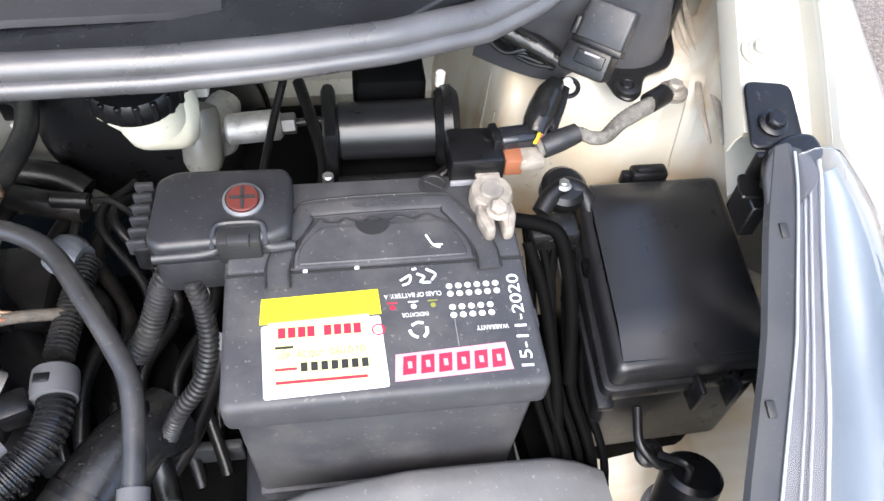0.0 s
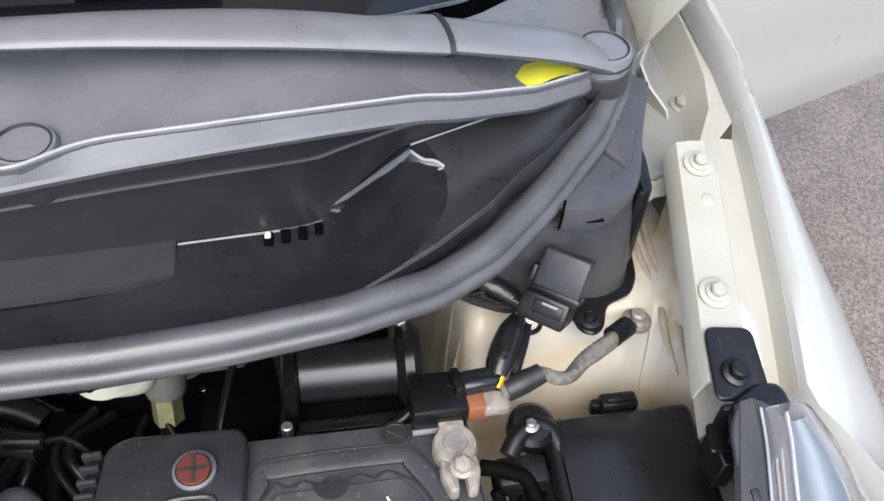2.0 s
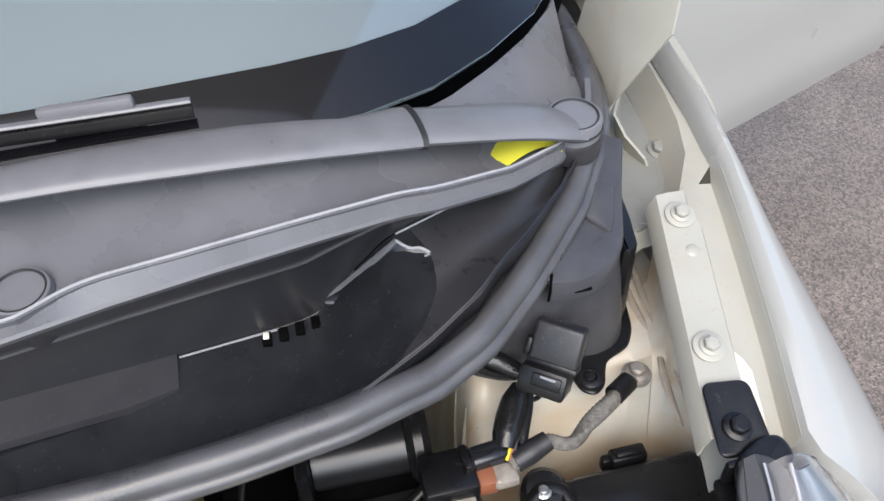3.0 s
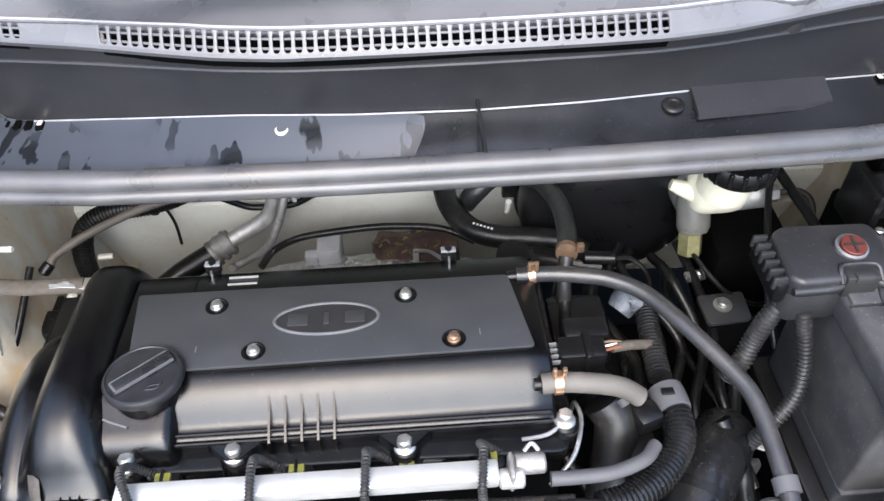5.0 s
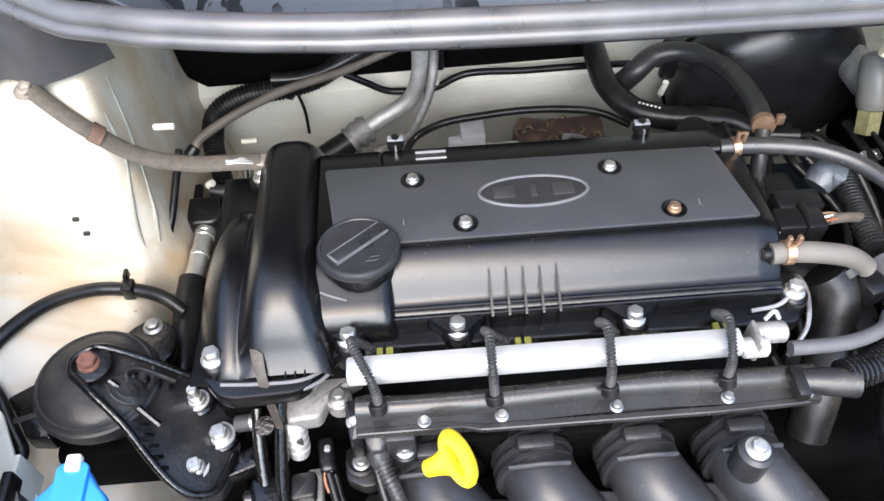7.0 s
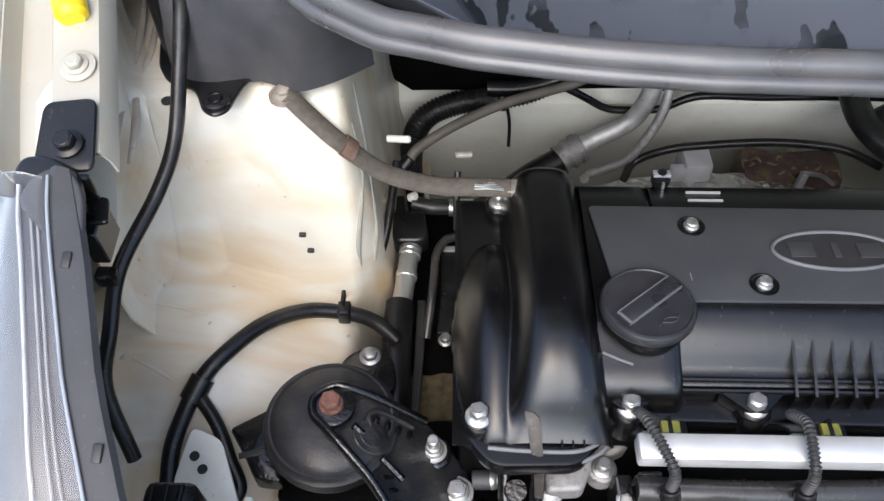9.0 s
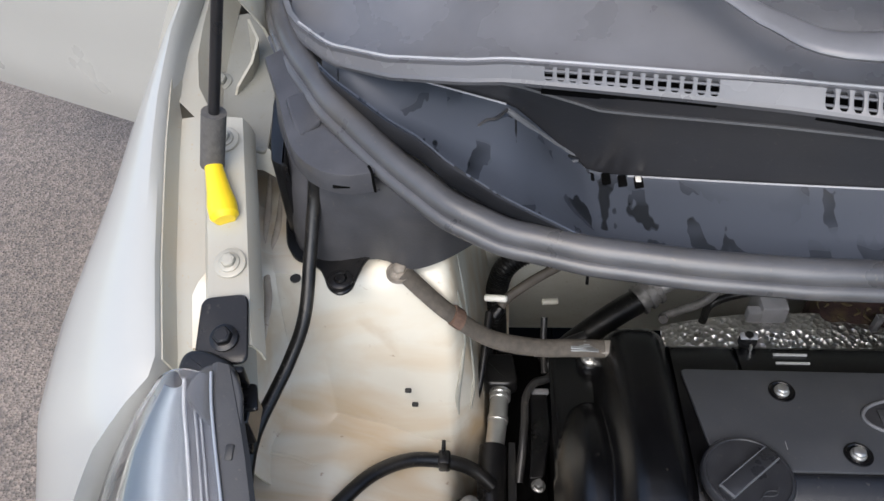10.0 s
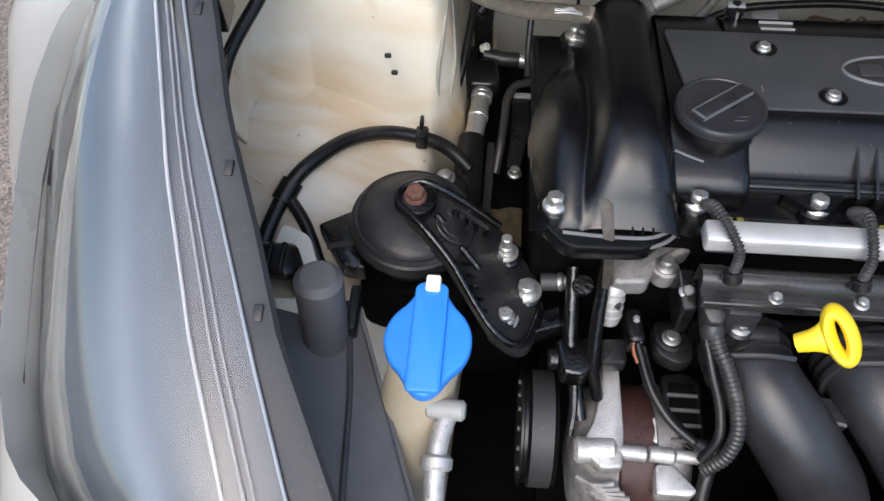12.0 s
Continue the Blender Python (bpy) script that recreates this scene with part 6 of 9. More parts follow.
def build_loom_right():
    l = thing("engine_loom", "black corrugated engine loom with a grey clamp", "wiring loom", (0.17, -0.13, 0.83))
    part("upper_sleeve", tube([(0.184, -0.010, 0.854), (0.180, -0.040, 0.855), (0.177, -0.065, 0.855), (0.175, -0.105, 0.856)], 0.0110, 14, 8, ribs=0.002, pitch=0.0042), "loom_black", l)
    part("lower_sleeve", tube([(0.176, -0.115, 0.856), (0.179, -0.142, 0.856), (0.179, -0.162, 0.856), (0.171, -0.182, 0.855), (0.150, -0.206, 0.854), (0.120, -0.224, 0.853), (0.09, -0.231, 0.853)], 0.0130, 16, 8, ribs=0.0024, pitch=0.0046), "loom_black", l)
    part("clamp", lathe([(0.0142, -0.013), (0.0172, -0.012), (0.0178, -0.006), (0.0178, 0.006), (0.0172, 0.012), (0.0142, 0.013)], (0.1765, -0.131, 0.856), (0.10, -1, 0), 28), "grey", l, "grey plastic loom clamp")
    part("clamp_window", box(0.166, 0.178, -0.136, -0.128, 0.8725, 0.8745, 0.001), "black", l)
    part("clamp_lug", turned(box(0.138, 0.164, -0.160, -0.136, 0.845, 0.868, 0.005), (0, 0, 20), (0.15, -0.15, 0.855)), "black", l)
    part("clamp_foot", box(0.132, 0.160, -0.200, -0.150, 0.820, 0.838, 0.004), "black", l)
    part("taped_wrap", tube([(0.156, -0.012, 0.848), (0.168, -0.004, 0.858), (0.182, -0.012, 0.858)], [0.014, 0.018, 0.013], 12), "taped", l, "taped wire bundle")
    part("wire_tail", tube([(0.130, -0.080, 0.876), (0.150, -0.075, 0.872), (0.172, -0.068, 0.862), (0.180, -0.06, 0.856)], 0.005, 10), "strap", l)
    for i, mt in enumerate(("orange", "ink", "brass")):
        part("wire", tube([(0.122, -0.086 + i * 0.005, 0.881), (0.134, -0.082 + i * 0.004, 0.879), (0.146, -0.078 + i * 0.002, 0.874)], 0.0014, 6), mt, l)
    c = thing("coil_connector", "black multi-pin connector with grey fins", "connector", (0.09, -0.085, 0.87))
    part("body", box(0.075, 0.122, -0.097, -0.070, 0.862, 0.888, 0.004), "black", c)
    part("collar", box(0.100, 0.108, -0.100, -0.067, 0.860, 0.891, 0.003), "black", c)
    for k in range(4):
        part("fin", box(0.054, 0.076, -0.098 + k * 0.007, -0.0955 + k * 0.007, 0.878, 0.884, 0.0008), "midgrey", c)
    part("housing", box(0.085, 0.13, -0.070, -0.045, 0.84, 0.885, 0.004), "black", c)
    for k in range(5):
        part("pin_lead", tube([(0.052, -0.096 + k * 0.006, 0.88), (0.044, -0.102 + k * 0.007, 0.872), (0.048, -0.105 + k * 0.008, 0.85)], 0.0012, 6), "brass", c)


M["taped"] = mat("grey_taped_wires", (0.09, 0.10, 0.115), 0.35, var=0.4, scale=90, bump=0.1, fine=300)
build_hose_right()
build_loom_right()


def build_side_pipes():
    p = thing("coolant_pipe", "grey metal coolant pipes at the cylinder head end", "pipe", (0.08, -0.19, 0.84))
    part("pipe", tube([(0.050, -0.208, 0.866), (0.075, -0.208, 0.866), (0.105, -0.206, 0.866), (0.135, -0.196, 0.866), (0.150, -0.18, 0.862)], 0.0065, 12), "grey", p)
    part("thin_pipe", tube([(0.050, -0.21, 0.858), (0.075, -0.185, 0.862), (0.088, -0.15, 0.862), (0.086, -0.128, 0.858), (0.088, -0.115, 0.82)], 0.0022, 8), "zinc", p)
    part("thin_pipe", tube([(0.03, -0.168, 0.866), (0.052, -0.166, 0.868), (0.066, -0.158, 0.868), (0.072, -0.145, 0.85)], 0.002, 8), "midgrey", p)
    i = thing("intake_hose", "thick black air intake hose below the loom", "hose", (0.21, -0.19, 0.76))
    part("tube", tube([(0.245, -0.135, 0.79), (0.228, -0.158, 0.803), (0.206, -0.186, 0.805), (0.182, -0.225, 0.800), (0.165, -0.28, 0.79), (0.16, -0.34, 0.77)], 0.031, 24), "loom_black", i)
    part("hose_clip", tube([(0.197, -0.200, 0.8045), (0.192, -0.208, 0.803)], 0.0320, 24, 2), "black", i)
    t = thing("throttle_housing", "black throttle and bracket cluster behind the loom", "throttle body", (0.12, -0.03, 0.74))
    part("body", box(0.075, 0.16, -0.065, 0.045, 0.70, 0.80, 0.012), "void", t)
    part("lid", box(0.082, 0.148, -0.05, 0.03, 0.80, 0.835, 0.01), "black", t)
    part("spigot", cyl((0.11, -0.05, 0.79), (0.15, -0.11, 0.79), 0.026, 20, 0.003), "black", t)
    part("vacuum_tube", tube([(0.10, 0.03, 0.875), (0.10, 0.0, 0.85), (0.095, -0.04, 0.84), (0.10, -0.06, 0.82)], 0.006, 10), "hose", t)
    part("stay", box(0.066, 0.070, -0.06, 0.05, 0.78, 0.89, 0.001), "black", t)
    part("small_bolt", hexhead((0.058, -0.024, 0.876), 0.004, 0.005), "zinc", t)


build_side_pipes()


def build_heater_hoses():
    a = thing("heater_hose", "black moulded heater hose bending to the bulkhead with white print", "hose", (0.03, 0.17, 0.78), group="heater hoses")
    part("tube", tube([(-0.018, 0.29, 0.84), (-0.018, 0.245, 0.835), (-0.012, 0.20, 0.823), (0.012, 0.160, 0.817), (0.048, 0.143, 0.815), (0.09, 0.137, 0.815), (0.125, 0.132, 0.81), (0.15, 0.12, 0.80)], 0.0145, 18), "hose", a)
    for k in range(6):
        x = 0.016 + k * 0.0042
        part("print", turned(box(x - 0.0014, x + 0.0014, 0.1515 - k * 0.0022, 0.1545 - k * 0.0022, 0.8312, 0.8318, 0), (0, 0, -28), (x, 0.153 - k * 0.0022, 0.831)), "ink", a)
    b = thing("heater_hose", "dusty grey heater hose with a copper spring clamp", "hose", (0.09, 0.14, 0.80), group="heater hoses")
    part("tube", tube([(0.012, 0.215, 0.81), (0.022, 0.205, 0.835), (0.046, 0.215, 0.85), (0.078, 0.208, 0.858), (0.102, 0.180, 0.866), (0.114, 0.13, 0.875), (0.112, 0.075, 0.885), (0.105, 0.040, 0.890)], [0.0135, 0.0135, 0.012, 0.011, 0.011, 0.011], 16), "hose_grey", b)
    c = part("spring_clamp", tube([(0.1060, 0.044, 0.890), (0.1045, 0.036, 0.8915)], 0.0120, 18, 2), "brass", b, "copper-coloured spring clamp")
    part("clamp_ear", box(0.114, 0.122, 0.032, 0.038, 0.895, 0.906, 0.001), "brass", c)
    part("metal_stub", tube([(0.104, 0.034, 0.888), (0.100, 0.018, 0.874), (0.10, 0.005, 0.85)], 0.008, 12), "hose_grey", b)
    g = thing("vacuum_clip", "black pipe clip on a white stud", "clip", (0.06, 0.22, 0.82))
    part("clip", box(0.058, 0.078, 0.212, 0.224, 0.815, 0.845, 0.003), "black", g)
    part("stud", cyl((0.066, 0.215, 0.79), (0.067, 0.210, 0.812), 0.004, 10), "white", g)
    n = thing("coolant_flange", "black coolant outlet flange behind the head", "pipe fitting", (0.05, 0.10, 0.80))
    part("outlet", cyl((0.052, 0.085, 0.79), (0.055, 0.075, 0.852), 0.017, 22, 0.003), "black", n)
    part("outlet_ring", tube([(0.0548, 0.076, 0.848), (0.055, 0.075, 0.853)], 0.0205, 24, 2), "hose", n)
    part("branch", tube([(0.05, 0.10, 0.81), (0.08, 0.105, 0.815), (0.12, 0.09, 0.82), (0.16, 0.08, 0.82)], 0.0135, 16), "hose", n)
    s = thing("sensor_plug", "black sensor plug with thin lead", "connector", (0.16, 0.08, 0.83))
    part("plug", cyl((0.135, 0.075, 0.842), (0.172, 0.070, 0.842), 0.008, 14, 0.002), "black", s)
    part("lead", tube([(0.172, 0.070, 0.842), (0.19, 0.07, 0.84), (0.21, 0.06, 0.82), (0.22, 0.05, 0.76)], 0.003, 8), "black", s)


build_heater_hoses()


def build_heat_shield():
    h = thing("heat_shield", "crinkled silver foil heat shield over the manifold", "heat shield", (-0.13, 0.10, 0.86))
    rows = []
    for i in range(26):
        x = -0.30 + i * 0.0132
        arch = 1 - ((x + 0.13) / 0.175) ** 2
        row = []
        for j in range(9):
            t = j / 8
            row.append((x, 0.100 + 0.105 * t, 0.695 + 0.045 * max(0, arch) ** 0.6 * math.sin(math.pi * (0.15 + 0.5 * t)) + 0.003 * noise.noise((x * 60, t * 7, 2))))
        rows.append(row)
    part("foil", sheet(rows, 0.0008), "foil", h, angle=20)
    bm = box(-0.116, 0.002, 0.186, 0.245, 0.68, 0.742, 0.012)
    bmesh.ops.subdivide_edges(bm, edges=list(bm.edges), cuts=2, use_grid_fill=True)
    for v in bm.verts:
        v.co += Vector((1, 1, 1)) * (0.004 * noise.noise(v.co * 60))
    part("backing", bm, "rustblack", h, "dark rusty manifold casting")
    rng = random.Random(7)
    for k in range(16):
        x, y = -0.112 + 0.108 * rng.random(), 0.190 + 0.045 * rng.random()
        q, r = rng.uniform(0.004, 0.010), rng.uniform(0, 6.3)
        part("rust_scale", tube([(x, y, 0.742), (x + q * math.cos(r), y + q * math.sin(r), 0.744), (x + q * 1.7 * math.cos(r + 0.6), y + q * 1.7 * math.sin(r + 0.6), 0.741)], [0.0010, 0.0020, 0.0008], 6, 3), "crust_pale", h)
    part("bracket", box(-0.190, -0.158, 0.188, 0.232, 0.715, 0.762, 0.004), "pale_block", h, "pale grey sensor block")
    part("tab", box(-0.206, -0.188, 0.186, 0.20, 0.738, 0.756, 0.003), "pale_block", h)
    part("stay", box(-0.062, -0.054, 0.176, 0.184, 0.735, 0.762, 0.001), "midgrey", h)
    part("stay_arm", tube([(-0.060, 0.180, 0.762), (-0.040, 0.178, 0.760), (-0.024, 0.172, 0.752)], 0.0026, 8), "zinc_dull", h)
    part("lead", tube([(-0.262, 0.176, 0.752), (-0.247, 0.200, 0.757), (-0.213, 0.200, 0.777), (-0.169, 0.200, 0.785), (-0.106, 0.200, 0.790), (-0.05, 0.196, 0.790), (-0.014, 0.190, 0.786), (0.02, 0.178, 0.775)], 0.0048, 10), "hose", h)


M["rustblack"] = mat("rusty_black_casting", (0.045, 0.024, 0.022), 0.8, var=0.5, scale=70, bump=0.1, dirt=(0.12, 0.09, 0.03), dirt_amount=0.6, dirt_scale=40)
M["crust_pale"] = mat("yellowed_rust_scale", (0.105, 0.08, 0.04), 0.85, var=0.4, scale=120, bump=0.1)
M["pale_block"] = mat("pale_grey_block", (0.38, 0.38, 0.39), 0.5, var=0.1, bump=0.02)
build_heat_shield()


def build_front_end():
    a = thing("alternator", "dirty cast alternator with copper-brown windings", "alternator", (-0.36, -0.27, 0.62))
    part("stator", cyl((-0.362, -0.30, 0.655), (-0.330, -0.30, 0.655), 0.065, 36, 0.002), "copper", a, "brown copper winding band")
    part("front_case", lathe([(0.02, 0.0), (0.046, 0.004), (0.058, 0.014), (0.062, 0.024), (0.063, 0.040), (0.058, 0.042)], (-0.402, -0.30, 0.655), (1, 0, 0), 36), "alu_dull", a)
    part("rear_case", lathe([(0.060, 0.0), (0.068, 0.002), (0.067, 0.018), (0.060, 0.030), (0.045, 0.036), (0.0, 0.036)], (-0.332, -0.30, 0.655), (1, 0, 0), 36), "alu_dull", a)
    part("case_arm", prism(rounded([(-0.376, -0.218), (-0.362, -0.218), (-0.3605, -0.262), (-0.3595, -0.306), (-0.362, -0.338), (-0.380, -0.340), (-0.398, -0.322), (-0.386, -0.300), (-0.3775, -0.266)], 0.004), 0.708, 0.7265, 0.003, 2), "alu", a, "pale cast aluminium lug")
    part("case_boss", cyl((-0.402, -0.322, 0.718), (-0.366, -0.321, 0.719), 0.0115, 22, 0.003), "alu", a)
    for x0, x1, r in ((-0.366, -0.341, 0.0068), (-0.339, -0.318, 0.0068), (-0.317, -0.296, 0.0056)):
        part("tie_bolt", cyl((x0, -0.3215, 0.7200), (x1, -0.3225, 0.7195), r, 16, 0.001), "alu", a)
    for y0, y1, x1 in ((-0.287, -0.312, -0.306), (-0.330, -0.356, -0.300)):
        part("case_finger", prism(rounded([(-0.334, y0), (-0.318, y0), (x1, y1 + 0.006), (x1 - 0.006, y1), (-0.335, y1)], 0.004), 0.704, 0.720, 0.003), "alu", a)
    for k in range(5):
        x = -0.398 + 0.004 * k
        part("case_rib", tube([(x, -0.342 - 0.004 * k, 0.708), (x + 0.014, -0.350 - 0.003 * k, 0.712), (x + 0.030, -0.348 - 0.004 * k, 0.713)], 0.0032, 8, 4), "alu_dull", a)
    fr = part("vent_frame", prism(rounded([(-0.322, -0.246), (-0.300, -0.243), (-0.288, -0.252), (-0.290, -0.312), (-0.300, -0.318), (-0.3245, -0.302)], 0.005), 0.708, 0.7200, 0.003), "black", a, "black plastic rear vent cover")
    for k in range(4):
        y = -0.259 - k * 0.0140
        part("vent_window", box(-0.3175, -0.294, y - 0.0048, y + 0.0048, 0.7190, 0.7206, 0.0006), "void", fr)
        part("vent_bar", box(-0.3195, -0.292, y - 0.0090, y - 0.0058, 0.7185, 0.7230, 0.001), "grey", fr)
    p = thing("drive_pulley", "black ribbed drive pulley and belt", "pulley", (-0.43, -0.29, 0.66))
    prof = [(0.030, 0), (0.050, 0.0), (0.053, 0.001), (0.053, 0.003), (0.050, 0.004), (0.050, 0.007)]
    for k in range(5):
        prof += [(0.0525, 0.009 + k * 0.005), (0.0495, 0.0115 + k * 0.005)]
    prof += [(0.053, 0.034), (0.03, 0.036)]
    part("wheel", lathe(prof, (-0.447, -0.283, 0.664), (1, 0, 0), 40), "black", p)
    part("belt", lathe([(0.0525, 0), (0.0545, 0), (0.0545, 0.02), (0.0525, 0.02)], (-0.437, -0.283, 0.664), (1, 0, 0), 40), "grey_dark", p)
    for k in range(6):
        y = -0.252 - k * 0.016
        part("hub_bolt", cyl((-0.4495, y, 0.708 - 0.4 * abs(y + 0.283)), (-0.4465, y, 0.708 - 0.4 * abs(y + 0.283)), 0.0024, 8), "grey", p)
    b = thing("tensioner_bracket", "black and grey steel brackets beside the timing case", "bracket", (-0.40, -0.23, 0.74))
    part("outer_link", tube([(-0.4105, -0.190, 0.802), (-0.4100, -0.215, 0.783), (-0.4085, -0.240, 0.758), (-0.403, -0.266, 0.738), (-0.396, -0.294, 0.718)], [0.0060, 0.0068, 0.0075, 0.0068, 0.0062], 12, 6, flat=1.2), "cast", b)
    part("link_eye", lathe([(0.0, -0.006), (0.0085, -0.006), (0.0095, 0), (0.0085, 0.005), (0, 0.005)], (-0.4025, -0.208, 0.800), (0, -0.3, 1), 20), "cast", b)
    part("inner_link", tube([(-0.3855, -0.196, 0.826), (-0.3870, -0.214, 0.806), (-0.3890, -0.231, 0.788), (-0.3900, -0.258, 0.760), (-0.382, -0.276, 0.728)], [0.0055, 0.006, 0.0062, 0.006, 0.0055], 12, 6, flat=1.5), "cast", b)
    part("hub_block", prism(rounded([(-0.422, -0.240), (-0.392, -0.235), (-0.391, -0.266), (-0.399, -0.274), (-0.416, -0.272)], 0.005), 0.738, 0.763, 0.004, 3), "cast", b)
    part("hub_nose", cyl((-0.428, -0.255, 0.752), (-0.418, -0.254, 0.752), 0.0095, 18, 0.002), "cast", b)
    part("wedge", prism(rounded([(-0.448, -0.222), (-0.416, -0.205), (-0.413, -0.228), (-0.446, -0.240)], 0.004), 0.742, 0.766, 0.004), "cast", b)
    part("lower_link", tube([(-0.404, -0.272, 0.742), (-0.403, -0.290, 0.726), (-0.405, -0.306, 0.712)], 0.0042, 10, flat=1.4), "cast", b)
    part("stud", cyl((-0.436, -0.1895, 0.7735), (-0.420, -0.190, 0.776), 0.0082, 16, 0.001), "grey_dark", b)
    part("stud_nut", hexhead((-0.421, -0.190, 0.776), 0.0066, 0.014, (1, 0, 0.15), 1.3), "zinc_dull", b)
    part("bent_plate", sheet([[(-0.4010, -0.181, 0.8860), (-0.3950, -0.183, 0.8875), (-0.3900, -0.186, 0.8850)], [(-0.3985, -0.194, 0.8790), (-0.3930, -0.196, 0.8800), (-0.3885, -0.198, 0.8770)], [(-0.3955, -0.206, 0.8660), (-0.3900, -0.208, 0.8660), (-0.3865, -0.209, 0.8640)], [(-0.3920, -0.214, 0.8440), (-0.3880, -0.215, 0.8440), (-0.3845, -0.215, 0.8440)], [(-0.3895, -0.219, 0.8160), (-0.3860, -0.220, 0.8160), (-0.3830, -0.220, 0.8160)]], 0.002), "dusty_steel", b, "dusty brown bent steel plate")
    v = thing("camshaft_valve", "pale ribbed solenoid against the head", "solenoid", (-0.378, -0.210, 0.79))
    part("body", lathe([(0.0, 0.0), (0.0085, 0.0), (0.0095, 0.003), (0.0095, 0.040), (0.008, 0.043), (0.0, 0.043)], (-0.3765, -0.222, 0.768), (0.0, 0.35, 1), 22), "alu", v)
    for k in range(4):
        part("ridge", lathe([(0.0092, 0), (0.0106, 0.0008), (0.0106, 0.0026), (0.0092, 0.0034)], (-0.3765, -0.2195 + 0.0028 * k, 0.775 + 0.008 * k), (0.0, 0.35, 1), 22), "alu", v)
    part("window", box(-0.376, -0.370, -0.2235, -0.2195, 0.786, 0.797, 0.001), "inkblack", v)
    part("cable_block", prism(rounded([(-0.384, -0.240), (-0.362, -0.238), (-0.362, -0.262), (-0.384, -0.264)], 0.004), 0.750, 0.768, 0.003), "black", v)
    h = thing("head_bracket", "raw aluminium bracket at the head's corner", "bracket", (-0.34, -0.205, 0.82))
    part("casting", prism(rounded([(-0.385, -0.178), (-0.346, -0.175), (-0.311, -0.166), (-0.310, -0.176), (-0.328, -0.186), (-0.344, -0.196), (-0.352, -0.214), (-0.380, -0.216)], 0.005), 0.800, 0.821, 0.004, 3), "alu_dull", h)
    part("boss", cyl((-0.3355, -0.195, 0.80), (-0.3355, -0.195, 0.819), 0.0115, 20, 0.002), "alu_dull", h)
    part("bolt", hexhead((-0.3355, -0.195, 0.819), 0.0066, 0.008), "zinc_dull", h)
    w = thing("sensor_harness", "black plug with a drooping wire loop", "wiring", (-0.34, -0.25, 0.74))
    part("plug", turned(box(-0.3605, -0.3455, -0.240, -0.206, 0.742, 0.768, 0.005, 3), (0, 0, 6), (-0.353, -0.223, 0.755)), "black", w)
    # lighter stub paints a glint on the black plug
    part("plug_glint", cyl((-0.352, -0.216, 0.768), (-0.352, -0.222, 0.769), 0.003, 8, 0.001), "midgrey", w)
    for k, mt in enumerate(("orange", "midgrey")):
        part("wire", tube([(-0.354 + k * 0.005, -0.236, 0.764), (-0.3545 + k * 0.006, -0.246, 0.760), (-0.351 + k * 0.003, -0.256, 0.757)], 0.0016, 6), mt, w)
    part("lead", tube([(-0.351, -0.240, 0.762), (-0.342, -0.271, 0.752), (-0.333, -0.288, 0.746), (-0.320, -0.303, 0.740), (-0.300, -0.316, 0.733), (-0.285, -0.322, 0.728)], 0.0042, 10), "black", w)
    part("lead", tube([(-0.346, -0.240, 0.758), (-0.337, -0.271, 0.747), (-0.327, -0.288, 0.741), (-0.313, -0.303, 0.735), (-0.295, -0.316, 0.728)], 0.0030, 10), "hose", w)
    part("loop", tube([(-0.302, -0.246, 0.815), (-0.297, -0.262, 0.806), (-0.290, -0.277, 0.799), (-0.2805, -0.300, 0.781), (-0.2780, -0.318, 0.765), (-0.284, -0.330, 0.748), (-0.297, -0.336, 0.730)], [0.0075, 0.0065, 0.0062, 0.0062, 0.006], 14, 8, ribs=0.0008, pitch=0.004), "hose_grey", w)
    part("loop", tube([(-0.306, -0.252, 0.806), (-0.300, -0.276, 0.792), (-0.291, -0.300, 0.772), (-0.290, -0.318, 0.755), (-0.300, -0.330, 0.735)], 0.0042, 10), "hose", w)
    part("junction", tube([(-0.302, -0.316, 0.736), (-0.288, -0.323, 0.737), (-0.276, -0.318, 0.742)], [0.006, 0.009, 0.007], 12), "black", w)
    part("tail", tube([(-0.290, -0.326, 0.733), (-0.296, -0.350, 0.715), (-0.300, -0.38, 0.69)], 0.006, 10), "hose", w)
    e = thing("eye_bracket", "black bracket eye with a dull bolt beside the plug", "bracket", (-0.322, -0.232, 0.76))
    part("eye", prism(rounded([(-0.336, -0.214), (-0.312, -0.212), (-0.302, -0.226), (-0.304, -0.252), (-0.318, -0.256), (-0.336, -0.246)], 0.008), 0.742, 0.760, 0.003), "black", e)
    part("eye_ring", lathe([(0.010, 0), (0.0145, 0.001), (0.0145, 0.005), (0.0115, 0.006), (0.010, 0.004)], (-0.3215, -0.2315, 0.758), (0, 0, 1), 24), "black", e)
    part("eye_bolt", hexhead((-0.3215, -0.2315, 0.760), 0.0066, 0.007), "zinc_dull", e)
    part("arm", tube([(-0.305, -0.222, 0.762), (-0.288, -0.226, 0.772), (-0.274, -0.235, 0.780)], 0.0065, 10, flat=0.6), "black", e)
    d = thing("duct_bracket", "dark grey bracket post at the wiring duct's end", "bracket", (-0.30, -0.23, 0.80))
    part("post", prism(rounded([(-0.3145, -0.207), (-0.2955, -0.206), (-0.2940, -0.246), (-0.2985, -0.2525), (-0.3085, -0.2525), (-0.3125, -0.244)], 0.003), 0.820, 0.8425, 0.003, 2, lambda x, y: 0.35 * (y + 0.21)), "satin_grey", d)
    part("post_side", prism(rounded([(-0.330, -0.205), (-0.316, -0.205), (-0.314, -0.236), (-0.326, -0.238)], 0.003), 0.79, 0.83, 0.003, 2, lambda x, y: 0.35 * (y + 0.21)), "black", d)
